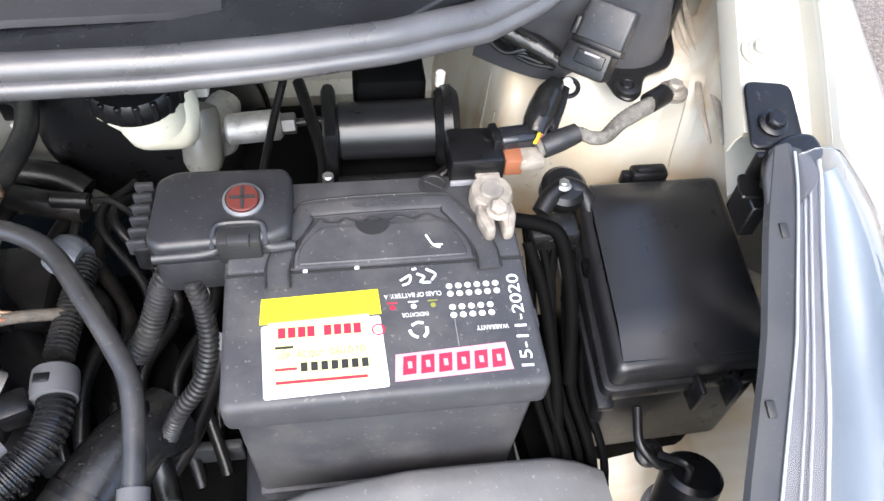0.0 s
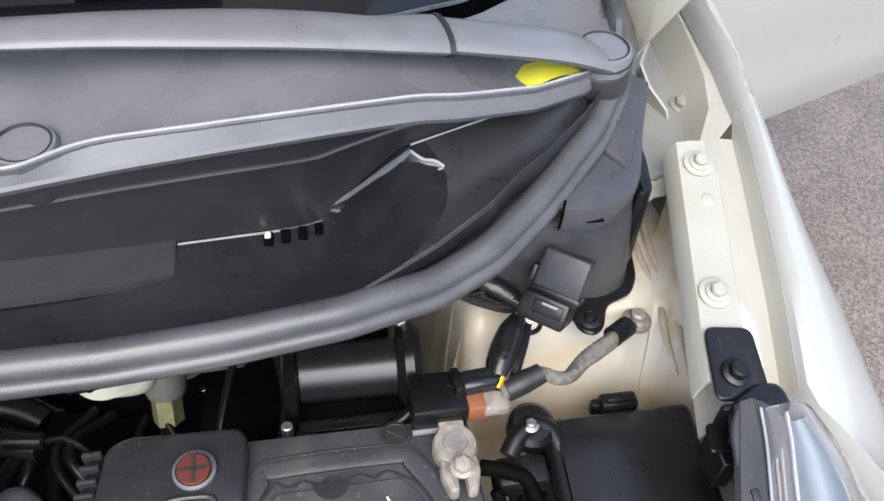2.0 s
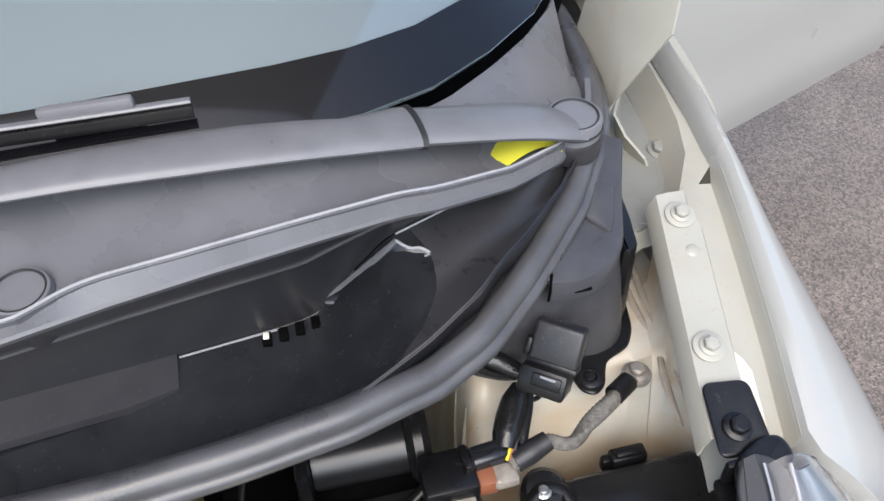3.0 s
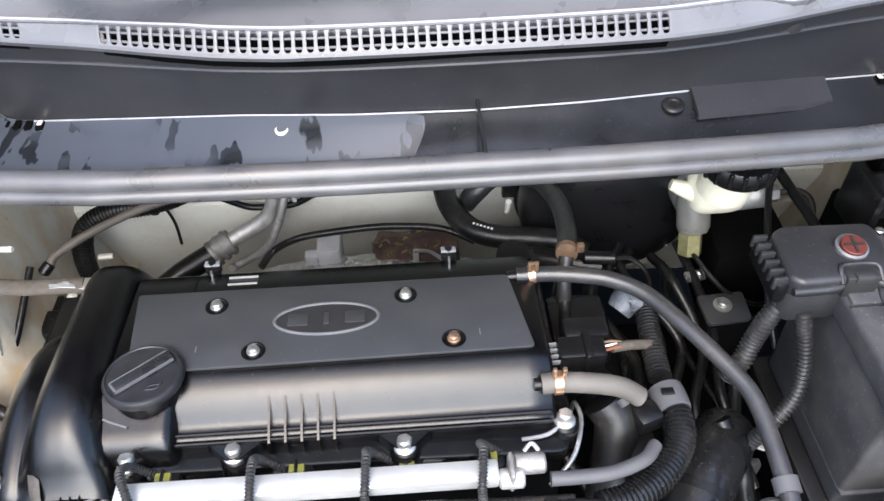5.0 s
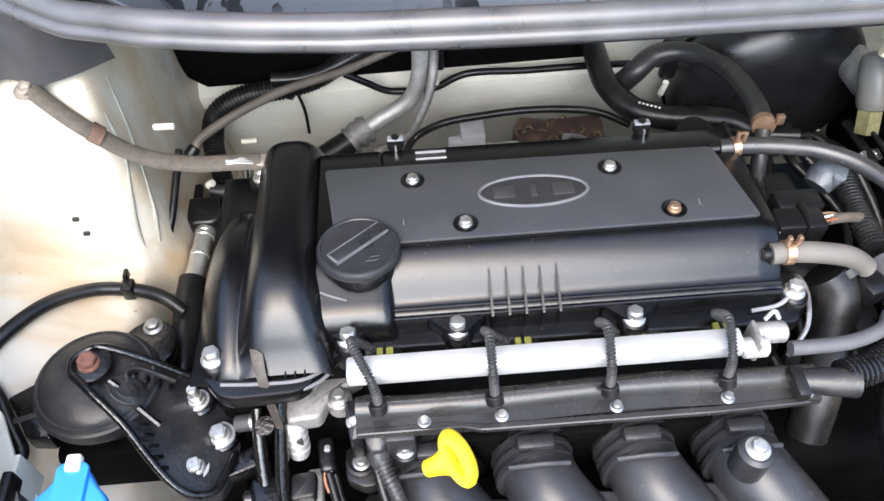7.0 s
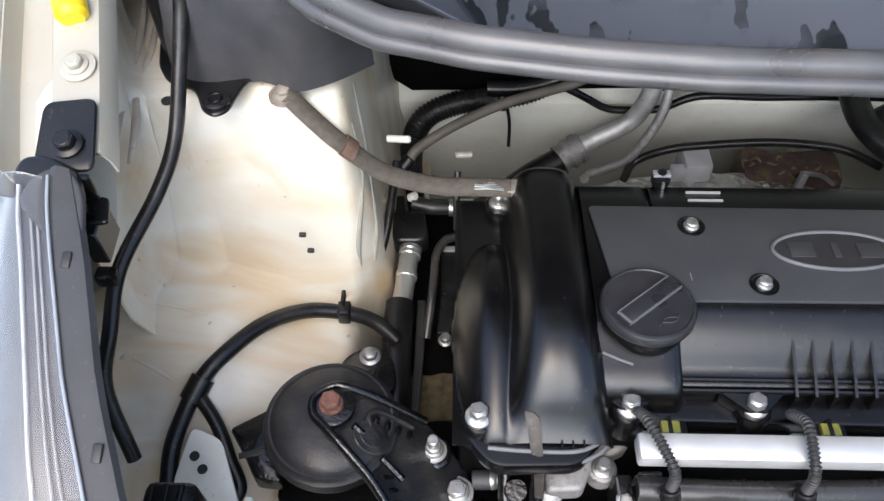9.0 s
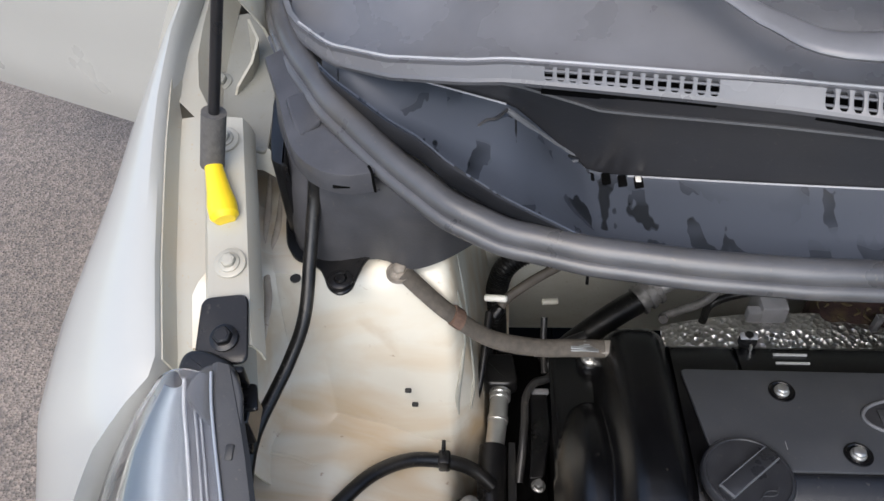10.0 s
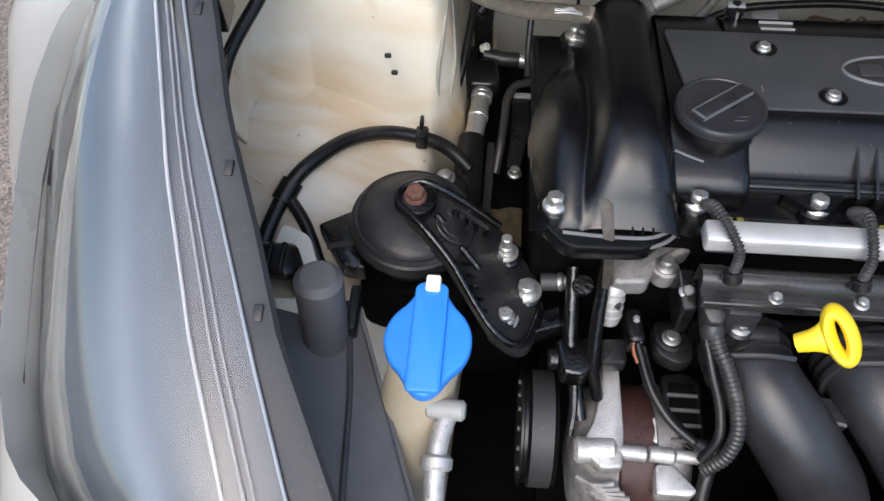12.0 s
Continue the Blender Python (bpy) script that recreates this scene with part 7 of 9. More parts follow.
    part("side_nut", hexhead((-0.322, -0.222, 0.823), 0.0050, 0.006, (0, -0.3, 1), 1.4), "zinc_dark", d)
    part("collar", lathe([(0.0, -0.006), (0.0088, -0.006), (0.0098, 0.0), (0.0088, 0.006), (0.0, 0.006)], (-0.3025, -0.2495, 0.812), (0.1, -0.6, -0.8), 18), "satin_grey", d)
    part("bolt", hexhead((-0.280, -0.246, 0.812), 0.0060, 0.008), "zinc_dark", d)
    part("boss", cyl((-0.280, -0.246, 0.78), (-0.280, -0.246, 0.812), 0.0105, 18, 0.002), "black", d)


M["zinc_dark"] = mat("dull_zinc", (0.28, 0.28, 0.28), 0.45, metal=0.8, var=0.2, bump=0.03)
M["cast"] = mat("black_painted_casting", (0.0035, 0.0035, 0.004), 0.20, var=0.25, scale=60, bump=0.09, fine=260, dirt=DUST, dirt_amount=0.06, dirt_scale=40, spec=0.6)
M["dusty_steel"] = mat("dusty_brown_steel", (0.041, 0.035, 0.030), 0.55, metal=0.2, var=0.25, scale=60, bump=0.03, dirt=(0.18, 0.155, 0.125), dirt_amount=0.4, dirt_scale=50)
build_front_end()

# ---------------------------------------------------------------- battery corner
def build_battery():
    b = thing("battery", "dusty black car battery with stickers and carrying handle", "battery", (0.425, -0.125, 0.775))
    part("case", box(0.324, 0.526, -0.212, -0.038, 0.775, 0.936, 0.005, 3, 0.97), "battery", b)
    part("case_groove", box(0.326, 0.524, -0.2135, -0.10, 0.80, 0.806, 0.002), "battery", b)
    lid = part("lid", box(0.3185, 0.5315, -0.2185, -0.033, 0.934, 0.9645, 0.006, 3), "battery", b, "dusty grey-black battery lid")
    part("rear_deck", box(0.3215, 0.5285, -0.116, -0.036, 0.963, 0.9675, 0.0018), "battery", lid)
    part("deck_seam", box(0.319, 0.531, -0.1185, -0.1165, 0.9640, 0.9652, 0), "inkblack", lid)
    # carrying handle lying in its groove
    hp = [(0.356, -0.131), (0.357, -0.108), (0.374, -0.070), (0.386, -0.062), (0.470, -0.061), (0.484, -0.068), (0.503, -0.104), (0.505, -0.126)]
    part("handle", tube([(x, y, 0.9670) for x, y in hp], 0.0078, 12, 6, flat=0.22), "battery", lid)
    for off in (-0.0082, 0.0082):
        edge = []
        for k, (x, y) in enumerate(hp):
            d = Vector(hp[min(k + 1, 7)]) - Vector(hp[max(k - 1, 0)])
            n_ = Vector((-d.y, d.x)).normalized() * off
            edge.append((x + n_.x, y + n_.y, 0.9676))
        part("handle_edge", tube(edge, 0.0009, 6, 6), "inkblack", lid)
    sc = [(0.366, -0.116, 0.9682), (0.368, -0.098, 0.9682), (0.378, -0.083, 0.9682)] + [(0.386 + i * 0.0062, -0.0765 + 0.0024 * math.cos(i * 2.0), 0.9682) for i in range(15)] + [(0.484, -0.086, 0.9682), (0.493, -0.102, 0.9682), (0.495, -0.116, 0.9682)]
    part("scallop_line", tube(sc, 0.0011, 6, 4), "inkblack", lid)
    part("inner_panel", prism(rounded([(0.369, -0.114), (0.372, -0.098), (0.386, -0.082), (0.474, -0.081), (0.486, -0.096), (0.491, -0.114)], 0.004), 0.9672, 0.9692, 0.0008, 1), "battery", lid)
    part("finger_notch", prism([(0.4245 + 0.013 * math.cos(math.pi + math.pi * i / 12), -0.0785 + 0.013 * math.sin(math.pi + math.pi * i / 12)) for i in range(13)], 0.9685, 0.9697, 0), "inkblack", lid)
    part("vent_plug", lathe([(0.0115, 0), (0.0115, 0.0008), (0.009, 0.0012), (0.0085, 0.0004), (0, 0.0004)], (0.474, -0.045, 0.9672), (0, 0, 1), 24), "inkblack", lid)
    part("plug_slot", turned(box(0.4665, 0.4815, -0.0455, -0.0445, 0.9674, 0.9682, 0), (0, 0, -35), (0.474, -0.045, 0.968)), "battery", lid)
    for x in (0.392, 0.43, 0.407, 0.443):
        part("scuff", turned(box(x, x + 0.0008, -0.058, -0.053, 0.9674, 0.9678, 0), (0, 0, 20), (x, -0.055, 0.967)), "inkgrey", lid)
    for x, y in ((0.373, -0.1185), (0.409, -0.1185)):
        part("scuff", box(x, x + 0.003, y, y + 0.0025, 0.9650, 0.9658, 0), "ink", lid)
    words("MADE IN KOREA", 0.0052, (0.43, -0.0620, 0.9689), (0, 0, 180), "inkgrey_dark", "embossing", lid, 0.0002)
    # handwriting
    part("chalk_mark", join(tube([(0.462, -0.095, 0.9697), (0.466, -0.104, 0.9697), (0.471, -0.107, 0.9697)], 0.0008, 6), tube([(0.466, -0.104, 0.9697), (0.473, -0.1045, 0.9697)], 0.0007, 6)), "chalk", lid)
    for pts in (((0.440, -0.131), (0.447, -0.127), (0.446, -0.133), (0.441, -0.135)), ((0.452, -0.126), (0.457, -0.129), (0.454, -0.133), (0.461, -0.134)), ((0.449, -0.122), (0.452, -0.1215)), ((0.459, -0.1225), (0.465, -0.127), (0.462, -0.132))):
        part("chalk_mark", tube([(x, y, 0.9655) for x, y in pts], 0.0009, 6, 4), "chalk", lid)
    words("15-11-2020", 0.0118, (0.5185, -0.170, 0.9648), (0, 0, 88), "chalk", "handwritten_date", lid, 0.0002, 0.074)
    # stickers
    st = part("white_sticker", prism(rounded([(0.3465, -0.2135), (0.4255, -0.2115), (0.4235, -0.158), (0.3445, -0.160)], 0.002), 0.9646, 0.9650, 0), "stick_white", lid)
    part("yellow_sticker", prism([(0.3435, -0.1585), (0.4245, -0.1565), (0.4235, -0.1365), (0.3445, -0.1385)], 0.9650, 0.9653, 0), "stick_yellow", lid, "bright yellow sticker strip ruled with thin lines")
    for k in range(5):
        part("ruled_line", prism([(0.3465, -0.1555 + k * 0.0034), (0.4215, -0.1537 + k * 0.0034), (0.4215, -0.1531 + k * 0.0034), (0.3465, -0.1549 + k * 0.0034)], 0.9652, 0.9656, 0), "rule_olive", lid)
    ps = part("shop_sticker", prism([(0.3505, -0.2125), (0.4185, -0.2105), (0.4160, -0.1560), (0.3490, -0.1580)], 0.9651, 0.9655, 0), "stick_pale", lid, "yellow shop sticker with red and brown print")
    for k, (x, w) in enumerate(((0.358, 0.005), (0.3645, 0.005), (0.371, 0.005), (0.377, 0.005), (0.388, 0.005), (0.3945, 0.005), (0.401, 0.005), (0.4075, 0.005))):
        part("print_bar", box(x - w / 2, x + w / 2, -0.1705, -0.1625, 0.9655, 0.9657, 0), "inkred", ps)
    words("LỐP   ẮC QUY   DẦU Ô TÔ", 0.0062, (0.3835, -0.1835, 0.9656), (0, 0, 1), "inkred", "print", ps, 0.0001, 0.056)
    part("print_bar", box(0.3535, 0.3655, -0.1785, -0.1765, 0.9655, 0.9657, 0), "inkblack", ps)
    part("print_bar", box(0.3535, 0.3675, -0.1945, -0.1925, 0.9655, 0.9657, 0), "inkred", ps)
    for x in (0.372, 0.3785, 0.385, 0.3915, 0.398, 0.4045, 0.411):
        part("print_bar", box(x - 0.0022, x + 0.0022, -0.1960, -0.1895, 0.9655, 0.9657, 0), "inkblack", ps)
    part("print_bar", box(0.354, 0.412, -0.2040, -0.2018, 0.9655, 0.9657, 0), "inkred", ps)
    part("ring_mark", tube([(0.4215 + 0.004 * math.cos(a), -0.169 + 0.004 * math.sin(a), 0.9652) for a in [i * math.pi / 6 for i in range(13)]], 0.0006, 6, 2), "inkred", st)
    # red name panel, as plain slanted shapes
    nm = part("name_panel", prism([(0.4290, -0.2085), (0.5070, -0.2065), (0.5050, -0.1860), (0.4310, -0.1890)], 0.9646, 0.9648, 0), "inkpink", lid, "pink and red slanted name panel")
    for k in range(6):
        x = 0.4395 + k * 0.0118
        part("name_shape", prism([(x - 0.0052, -0.2045), (x + 0.0036, -0.2040), (x + 0.0052, -0.1905), (x - 0.0036, -0.1910)], 0.9648, 0.9651, 0.0001, 1), "inkred", nm)
        part("name_shape", box(x - 0.0012, x + 0.0016, -0.2000, -0.1950, 0.9651, 0.9652, 0), "inkpink", nm)
    words("CLASS OF BATTERY: A", 0.0052, (0.4475, -0.1430, 0.9648), (0, 0, 180), "ink", "print", lid, 0.0001, 0.040)
    words("INDICATOR", 0.0046, (0.4475, -0.1590, 0.9648), (0, 0, 180), "ink", "print", lid, 0.0001, 0.018)
    words("WARRANTY", 0.0052, (0.4985, -0.1735, 0.9648), (0, 0, 180), "ink", "print", lid, 0.0001, 0.022)
    for x, m_ in ((0.4325, "inkred"), (0.447, "ink"), (0.4605, "green")):
        part("indicator_dot", lathe([(0.0019, 0), (0.0019, 0.0003), (0, 0.0003)], (x, -0.1525, 0.9646), (0, 0, 1), 14), m_, lid)
        part("print_bar", box(x - 0.0035, x + 0.0035, -0.1492, -0.1482, 0.9646, 0.9648, 0), m_, lid)
    for k in range(3):
        a = radians(90 + 120 * k)
        c = Vector((0.4485, -0.1715, 0.9648))
        u, v = Vector((math.cos(a), math.sin(a), 0)), Vector((-math.sin(a), math.cos(a), 0))
        part("recycling_arrow", tube([c + u * 0.0052 - v * 0.0035, c + u * 0.0058 + v * 0.0005, c + u * 0.0038 + v * 0.0045], 0.0011, 6, 4, flat=0.3), "ink", lid)
    for r, y in enumerate((-0.1380, -0.1445, -0.1555, -0.1620)):
        for k in range(6 if r < 2 else 5):
            part("warranty_dot", lathe([(0.0023, 0), (0.0023, 0.0002), (0, 0.0002)], (0.4735 + k * 0.0066, y, 0.9647), (0, 0, 1), 12), "ink", lid)
    part("fold_line", box(0.4735, 0.4738, -0.186, -0.165, 0.9646, 0.9648, 0), "inkgrey", lid)
    part("side_tab", box(0.530, 0.534, -0.170, -0.155, 0.925, 0.955, 0.001), "battery", b)
    t = thing("battery_tray", "black battery tray and hold-down below the battery", "battery tray", (0.425, -0.12, 0.72))
    part("tray", box(0.31, 0.54, -0.225, -0.03, 0.755, 0.775, 0.004), "black", t)
    part("stand", box(0.34, 0.51, -0.20, -0.05, 0.45, 0.755, 0.006), "void", t)
    part("clamp", box(0.395, 0.45, -0.232, -0.205, 0.775, 0.80, 0.003), "black", t)


M["inkgrey_dark"] = mat("faint_embossing", (0.05, 0.05, 0.052), 0.5, var=0.1, bump=0)
build_battery()


def build_positive_cover():
    c = thing("terminal_cover", "dusty black positive terminal cover with red plus button", "terminal cover", (0.32, -0.07, 0.965))
    out = rounded([(0.272, -0.040), (0.285, -0.032), (0.362, -0.034), (0.368, -0.042), (0.366, -0.094), (0.352, -0.101), (0.276, -0.104), (0.268, -0.096)], 0.006)
    sh = part("shell", prism(out, 0.962, 0.985, 0.005, 3), "cover_black", c)
    part("skirt", prism([(x * 0.985 + 0.0048, y * 0.97 - 0.002) for x, y in out], 0.930, 0.964, 0.003, 2), "cover_black", c)
    part("front_edge", tube([(0.272, -0.103, 0.972), (0.312, -0.102, 0.974), (0.318, -0.092, 0.978), (0.345, -0.092, 0.978), (0.351, -0.100, 0.974), (0.368, -0.098, 0.972)], 0.004, 10, 5), "cover_black", sh)
    part("latch_pocket", box(0.316, 0.346, -0.1045, -0.090, 0.962, 0.9862, 0.002), "inkblack", sh)
    part("pocket_rim", tube([(0.313, -0.104, 0.980), (0.314, -0.092, 0.986), (0.320, -0.0875, 0.9865), (0.342, -0.0875, 0.9865), (0.348, -0.092, 0.986), (0.349, -0.103, 0.980)], 0.0022, 8, 5), "cover_black", sh)
    part("latch", box(0.323, 0.339, -0.106, -0.097, 0.980, 0.9885, 0.002), "cover_black", sh)
    part("plus_socket", lathe([(0.0145, 0), (0.0145, 0.004), (0.0125, 0.0055), (0.0118, 0.003), (0, 0.003)], (0.334, -0.067, 0.9845), (0, -0.12, 1), 28), "badge_rim", sh)
    pb = part("plus_button", lathe([(0.0112, 0), (0.0112, 0.006), (0.0105, 0.0068), (0, 0.0066)], (0.334, -0.068, 0.9855), (0, -0.12, 1), 28), "red", sh, "red-brown plus button")
    for w, h in ((0.009, 0.0012), (0.0012, 0.009)):
        part("plus_sign", turned(box(0.334 - w, 0.334 + w, -0.0688 - h, -0.0688 + h, 0.9922, 0.9931, 0), (7, 0, 0), (0.334, -0.0688, 0.9925)), "inkblack", pb)
    hg = part("hinge_block", box(0.2585, 0.271, -0.098, -0.040, 0.952, 0.976, 0.003), "black", c)
    for k in range(6):
        part("hinge_rib", box(0.2555, 0.269, -0.096 + k * 0.0105, -0.092 + k * 0.0105, 0.968, 0.982, 0.0015), "cover_black", hg)
    for k, (pts, r) in enumerate((([(0.281, -0.085, 0.945), (0.268, -0.092, 0.925), (0.258, -0.098, 0.900), (0.248, -0.108, 0.880), (0.236, -0.112, 0.86)], 0.009),
                                  ([(0.292, -0.100, 0.940), (0.297, -0.112, 0.915), (0.297, -0.128, 0.890), (0.288, -0.145, 0.868), (0.268, -0.158, 0.845), (0.25, -0.16, 0.80)], 0.0068))):
        l = thing("battery_loom", "grey-black corrugated battery cable sleeve", "cable sleeve", pts[-1], group="battery cable sleeves")
        part("sleeve", tube(pts, r, 14, 8, ribs=0.0018, pitch=0.0042), "hose_grey", l)
        part("taped_end", tube(pts[:2], r * 0.95, 12), "hose_grey", l)
    a = thing("cable_anchor", "small black bracket with a bolt beside the battery", "bracket", (0.26, -0.16, 0.78))
    part("plate", prism(rounded([(0.268, 0.045), (0.324, 0.048), (0.322, 0.006), (0.270, 0.002)], 0.006), 0.790, 0.797, 0.002), "grey_dark", a)
    part("bolt", hexhead((0.294, 0.028, 0.797), 0.0075, 0.007), "zinc", a)
    part("arm", tube([(0.23, -0.14, 0.83), (0.245, -0.175, 0.80), (0.252, -0.21, 0.76)], 0.010, 12), "black", a)
    part("side_wall", box(0.27, 0.322, 0.004, 0.045, 0.60, 0.792, 0.006), "void", a)
    part("down_cable", tube([(0.287, -0.050, 0.775), (0.284, -0.070, 0.765), (0.274, -0.10, 0.758), (0.259, -0.139, 0.752), (0.237, -0.175, 0.745)], 0.0078, 12), "hose", a)
    part("cable_collar", tube([(0.288, -0.046, 0.778), (0.286, -0.060, 0.770)], 0.0105, 14, 3), "taped", a, "grey taped collar")
    part("drain_ring", lathe([(0.007, 0), (0.018, 0.001), (0.019, 0.004), (0.016, 0.006), (0.009, 0.005), (0.007, 0.009), (0, 0.010)], (0.259, -0.228, 0.797), (0, -0.3, 1), 28), "grey_dark", a)


build_positive_cover()


def build_negative_terminal():
    n = thing("negative_clamp", "oxidised lead battery clamp with bolt", "battery clamp", (0.515, -0.075, 0.967))
    part("ring", lathe([(0.0095, -0.004), (0.0155, -0.004), (0.0165, 0.0), (0.0165, 0.009), (0.0150, 0.012), (0.0095, 0.012)], (0.5145, -0.066, 0.970), (0, 0, 1), 24), "lead", n)
    part("post", lathe([(0.0098, -0.004), (0.0090, 0.0125), (0.0080, 0.014), (0, 0.014)], (0.5145, -0.066, 0.970), (0, 0, 1), 22), "lead_grey", n)
    for s in (-1, 1):
        part("jaw", prism(rounded([(0.515 + s * 0.002, -0.078), (0.515 + s * 0.0135, -0.076), (0.515 + s * 0.0145, -0.088), (0.515 + s * 0.010, -0.1035), (0.515 + s * 0.003, -0.1035)], 0.004), 0.967, 0.981, 0.003), "lead", n)
    part("bolt", hexhead((0.516, -0.0855, 0.981), 0.0068, 0.008, (0, -0.2, 1), 1.3), "lead", n)
    part("strap", box(0.5055, 0.5245, -0.056, -0.030, 0.975, 0.979, 0.0015), "lead", n)
    b = thing("battery_sensor", "black battery sensor block with plug and orange seal", "sensor", (0.51, -0.03, 0.967))
    part("block", box(0.4865, 0.5285, -0.046, -0.008, 0.9675, 0.9915, 0.003), "black", b)
    part("edge_strip", box(0.4865, 0.5105, -0.0485, -0.0455, 0.968, 0.9725, 0.0008), "midgrey", b)
    part("seal", box(0.5285, 0.5435, -0.044, -0.026, 0.972, 0.988, 0.002), "orange", b, "orange insulating collar")
    part("plug", turned(box(0.524, 0.556, -0.030, -0.012, 0.980, 0.998, 0.005, 3), (0, 0, 6), (0.54, -0.02, 0.985)), "gloss", b, "glossy black plug")
    part("plug_lock", turned(box(0.519, 0.526, -0.032, -0.010, 0.978, 0.9995, 0.002), (0, 0, 6), (0.54, -0.02, 0.985)), "black", b)
    part("wire_sleeve", tube([(0.581, 0.025, 1.004), (0.573, 0.014, 1.001), (0.565, 0.001, 0.998), (0.559, -0.010, 0.995), (0.555, -0.020, 0.991)], [0.0075, 0.0115, 0.0120, 0.0115, 0.009], 16), "glossy_tape", b, "shiny black taped wires")
    part("wire_sleeve", tube([(0.587, 0.022, 1.003), (0.581, 0.006, 1.000), (0.574, -0.008, 0.996), (0.568, -0.020, 0.992)], 0.0045, 10), "hose", b)
    for k, m_ in enumerate(("yellow", "orange", "inkblack")):
        part("wire", tube([(0.553 + k * 0.003, -0.030, 0.992), (0.560 + k * 0.002, -0.020, 0.997), (0.566 + k * 0.002, -0.013, 0.998), (0.571, -0.006, 0.999)], 0.0013, 6), m_, b)
    g = thing("ground_cable", "twisted grey ground cable bolted to the tower", "cable", (0.61, 0.0, 0.985))
    part("lug", box(0.540, 0.560, -0.046, -0.028, 0.978, 0.988, 0.003), "lead", g)
    part("cable", tube([(0.556, -0.031, 0.986), (0.570, -0.027, 0.989), (0.588, -0.022, 0.992), (0.600, -0.026, 0.991), (0.611, -0.026, 0.993), (0.624, -0.018, 0.997), (0.640, -0.008, 1.000), (0.655, 0.001, 1.001), (0.672, 0.013, 0.999)], [0.0062, 0.0062, 0.0050, 0.0054, 0.0066, 0.0066, 0.0064], 12, 10, twist=0.22, wobble=0.18), "braid", g)
    part("collar", tube([(0.560, -0.030, 0.987), (0.574, -0.026, 0.990), (0.589, -0.0215, 0.993)], [0.0088, 0.0092, 0.0080], 14, 4), "hose_grey", g)
    part("collar", tube([(0.652, 0.000, 1.001), (0.669, 0.011, 1.000)], 0.0086, 14, 3), "hose", g)
    part("end_lug", lathe([(0.0125, 0), (0.0125, 0.004), (0, 0.004)], (0.681, 0.020, 0.992), (0, 0, 1), 20), "lead_grey", g)
    part("bolt", hexhead((0.681, 0.020, 0.996), 0.007, 0.008), "lead_grey", g)
    k = thing("cable_clip", "black cable clip with a zinc bolt by the tower", "clip", (0.565, -0.045, 0.95))
    part("clip", tube([(0.560, -0.060, 0.944), (0.570, -0.048, 0.950), (0.584, -0.040, 0.952), (0.598, -0.044, 0.946), (0.606, -0.058, 0.93)], 0.0078, 12), "black", k)
    part("block", lathe([(0.019, -0.016), (0.019, -0.004), (0.015, 0.0), (0, 0.001)], (0.583, -0.040, 0.955), (0, -0.2, 1), 24), "black", k)
    part("bolt", hexhead((0.580, -0.044, 0.957), 0.0045, 0.005), "zinc", k)
    part("cable", tube([(0.535, -0.07, 0.95), (0.555, -0.075, 0.948), (0.572, -0.085, 0.94), (0.580, -0.12, 0.90), (0.575, -0.17, 0.86)], 0.006, 12), "void", k)
    part("cable", tube([(0.545, -0.085, 0.94), (0.556, -0.12, 0.91), (0.562, -0.18, 0.86), (0.56, -0.24, 0.8)], 0.005, 10), "void", k)
    part("bracket", box(0.548, 0.588, -0.085, -0.060, 0.925, 0.945, 0.004), "black", k)
    # added backing, near-black so that the space between the cables looks shaded
    part("dark_backing", prism(rounded([(0.532, -0.07), (0.592, -0.062), (0.598, -0.20), (0.600, -0.29), (0.552, -0.30)], 0.01), 0.765, 0.80, 0.006, 2), "void", k, "added near-black backing for the shade under the cables")


M["lead_grey"] = mat("grey_lead_post", (0.34, 0.31, 0.27), 0.5, metal=0.5, var=0.2, scale=90, bump=0.05)
M["glossy_tape"] = mat("shiny_black_tape", (0.012, 0.012, 0.012), 0.2, var=0.3, scale=60, bump=0.1, fine=200)
build_negative_terminal()


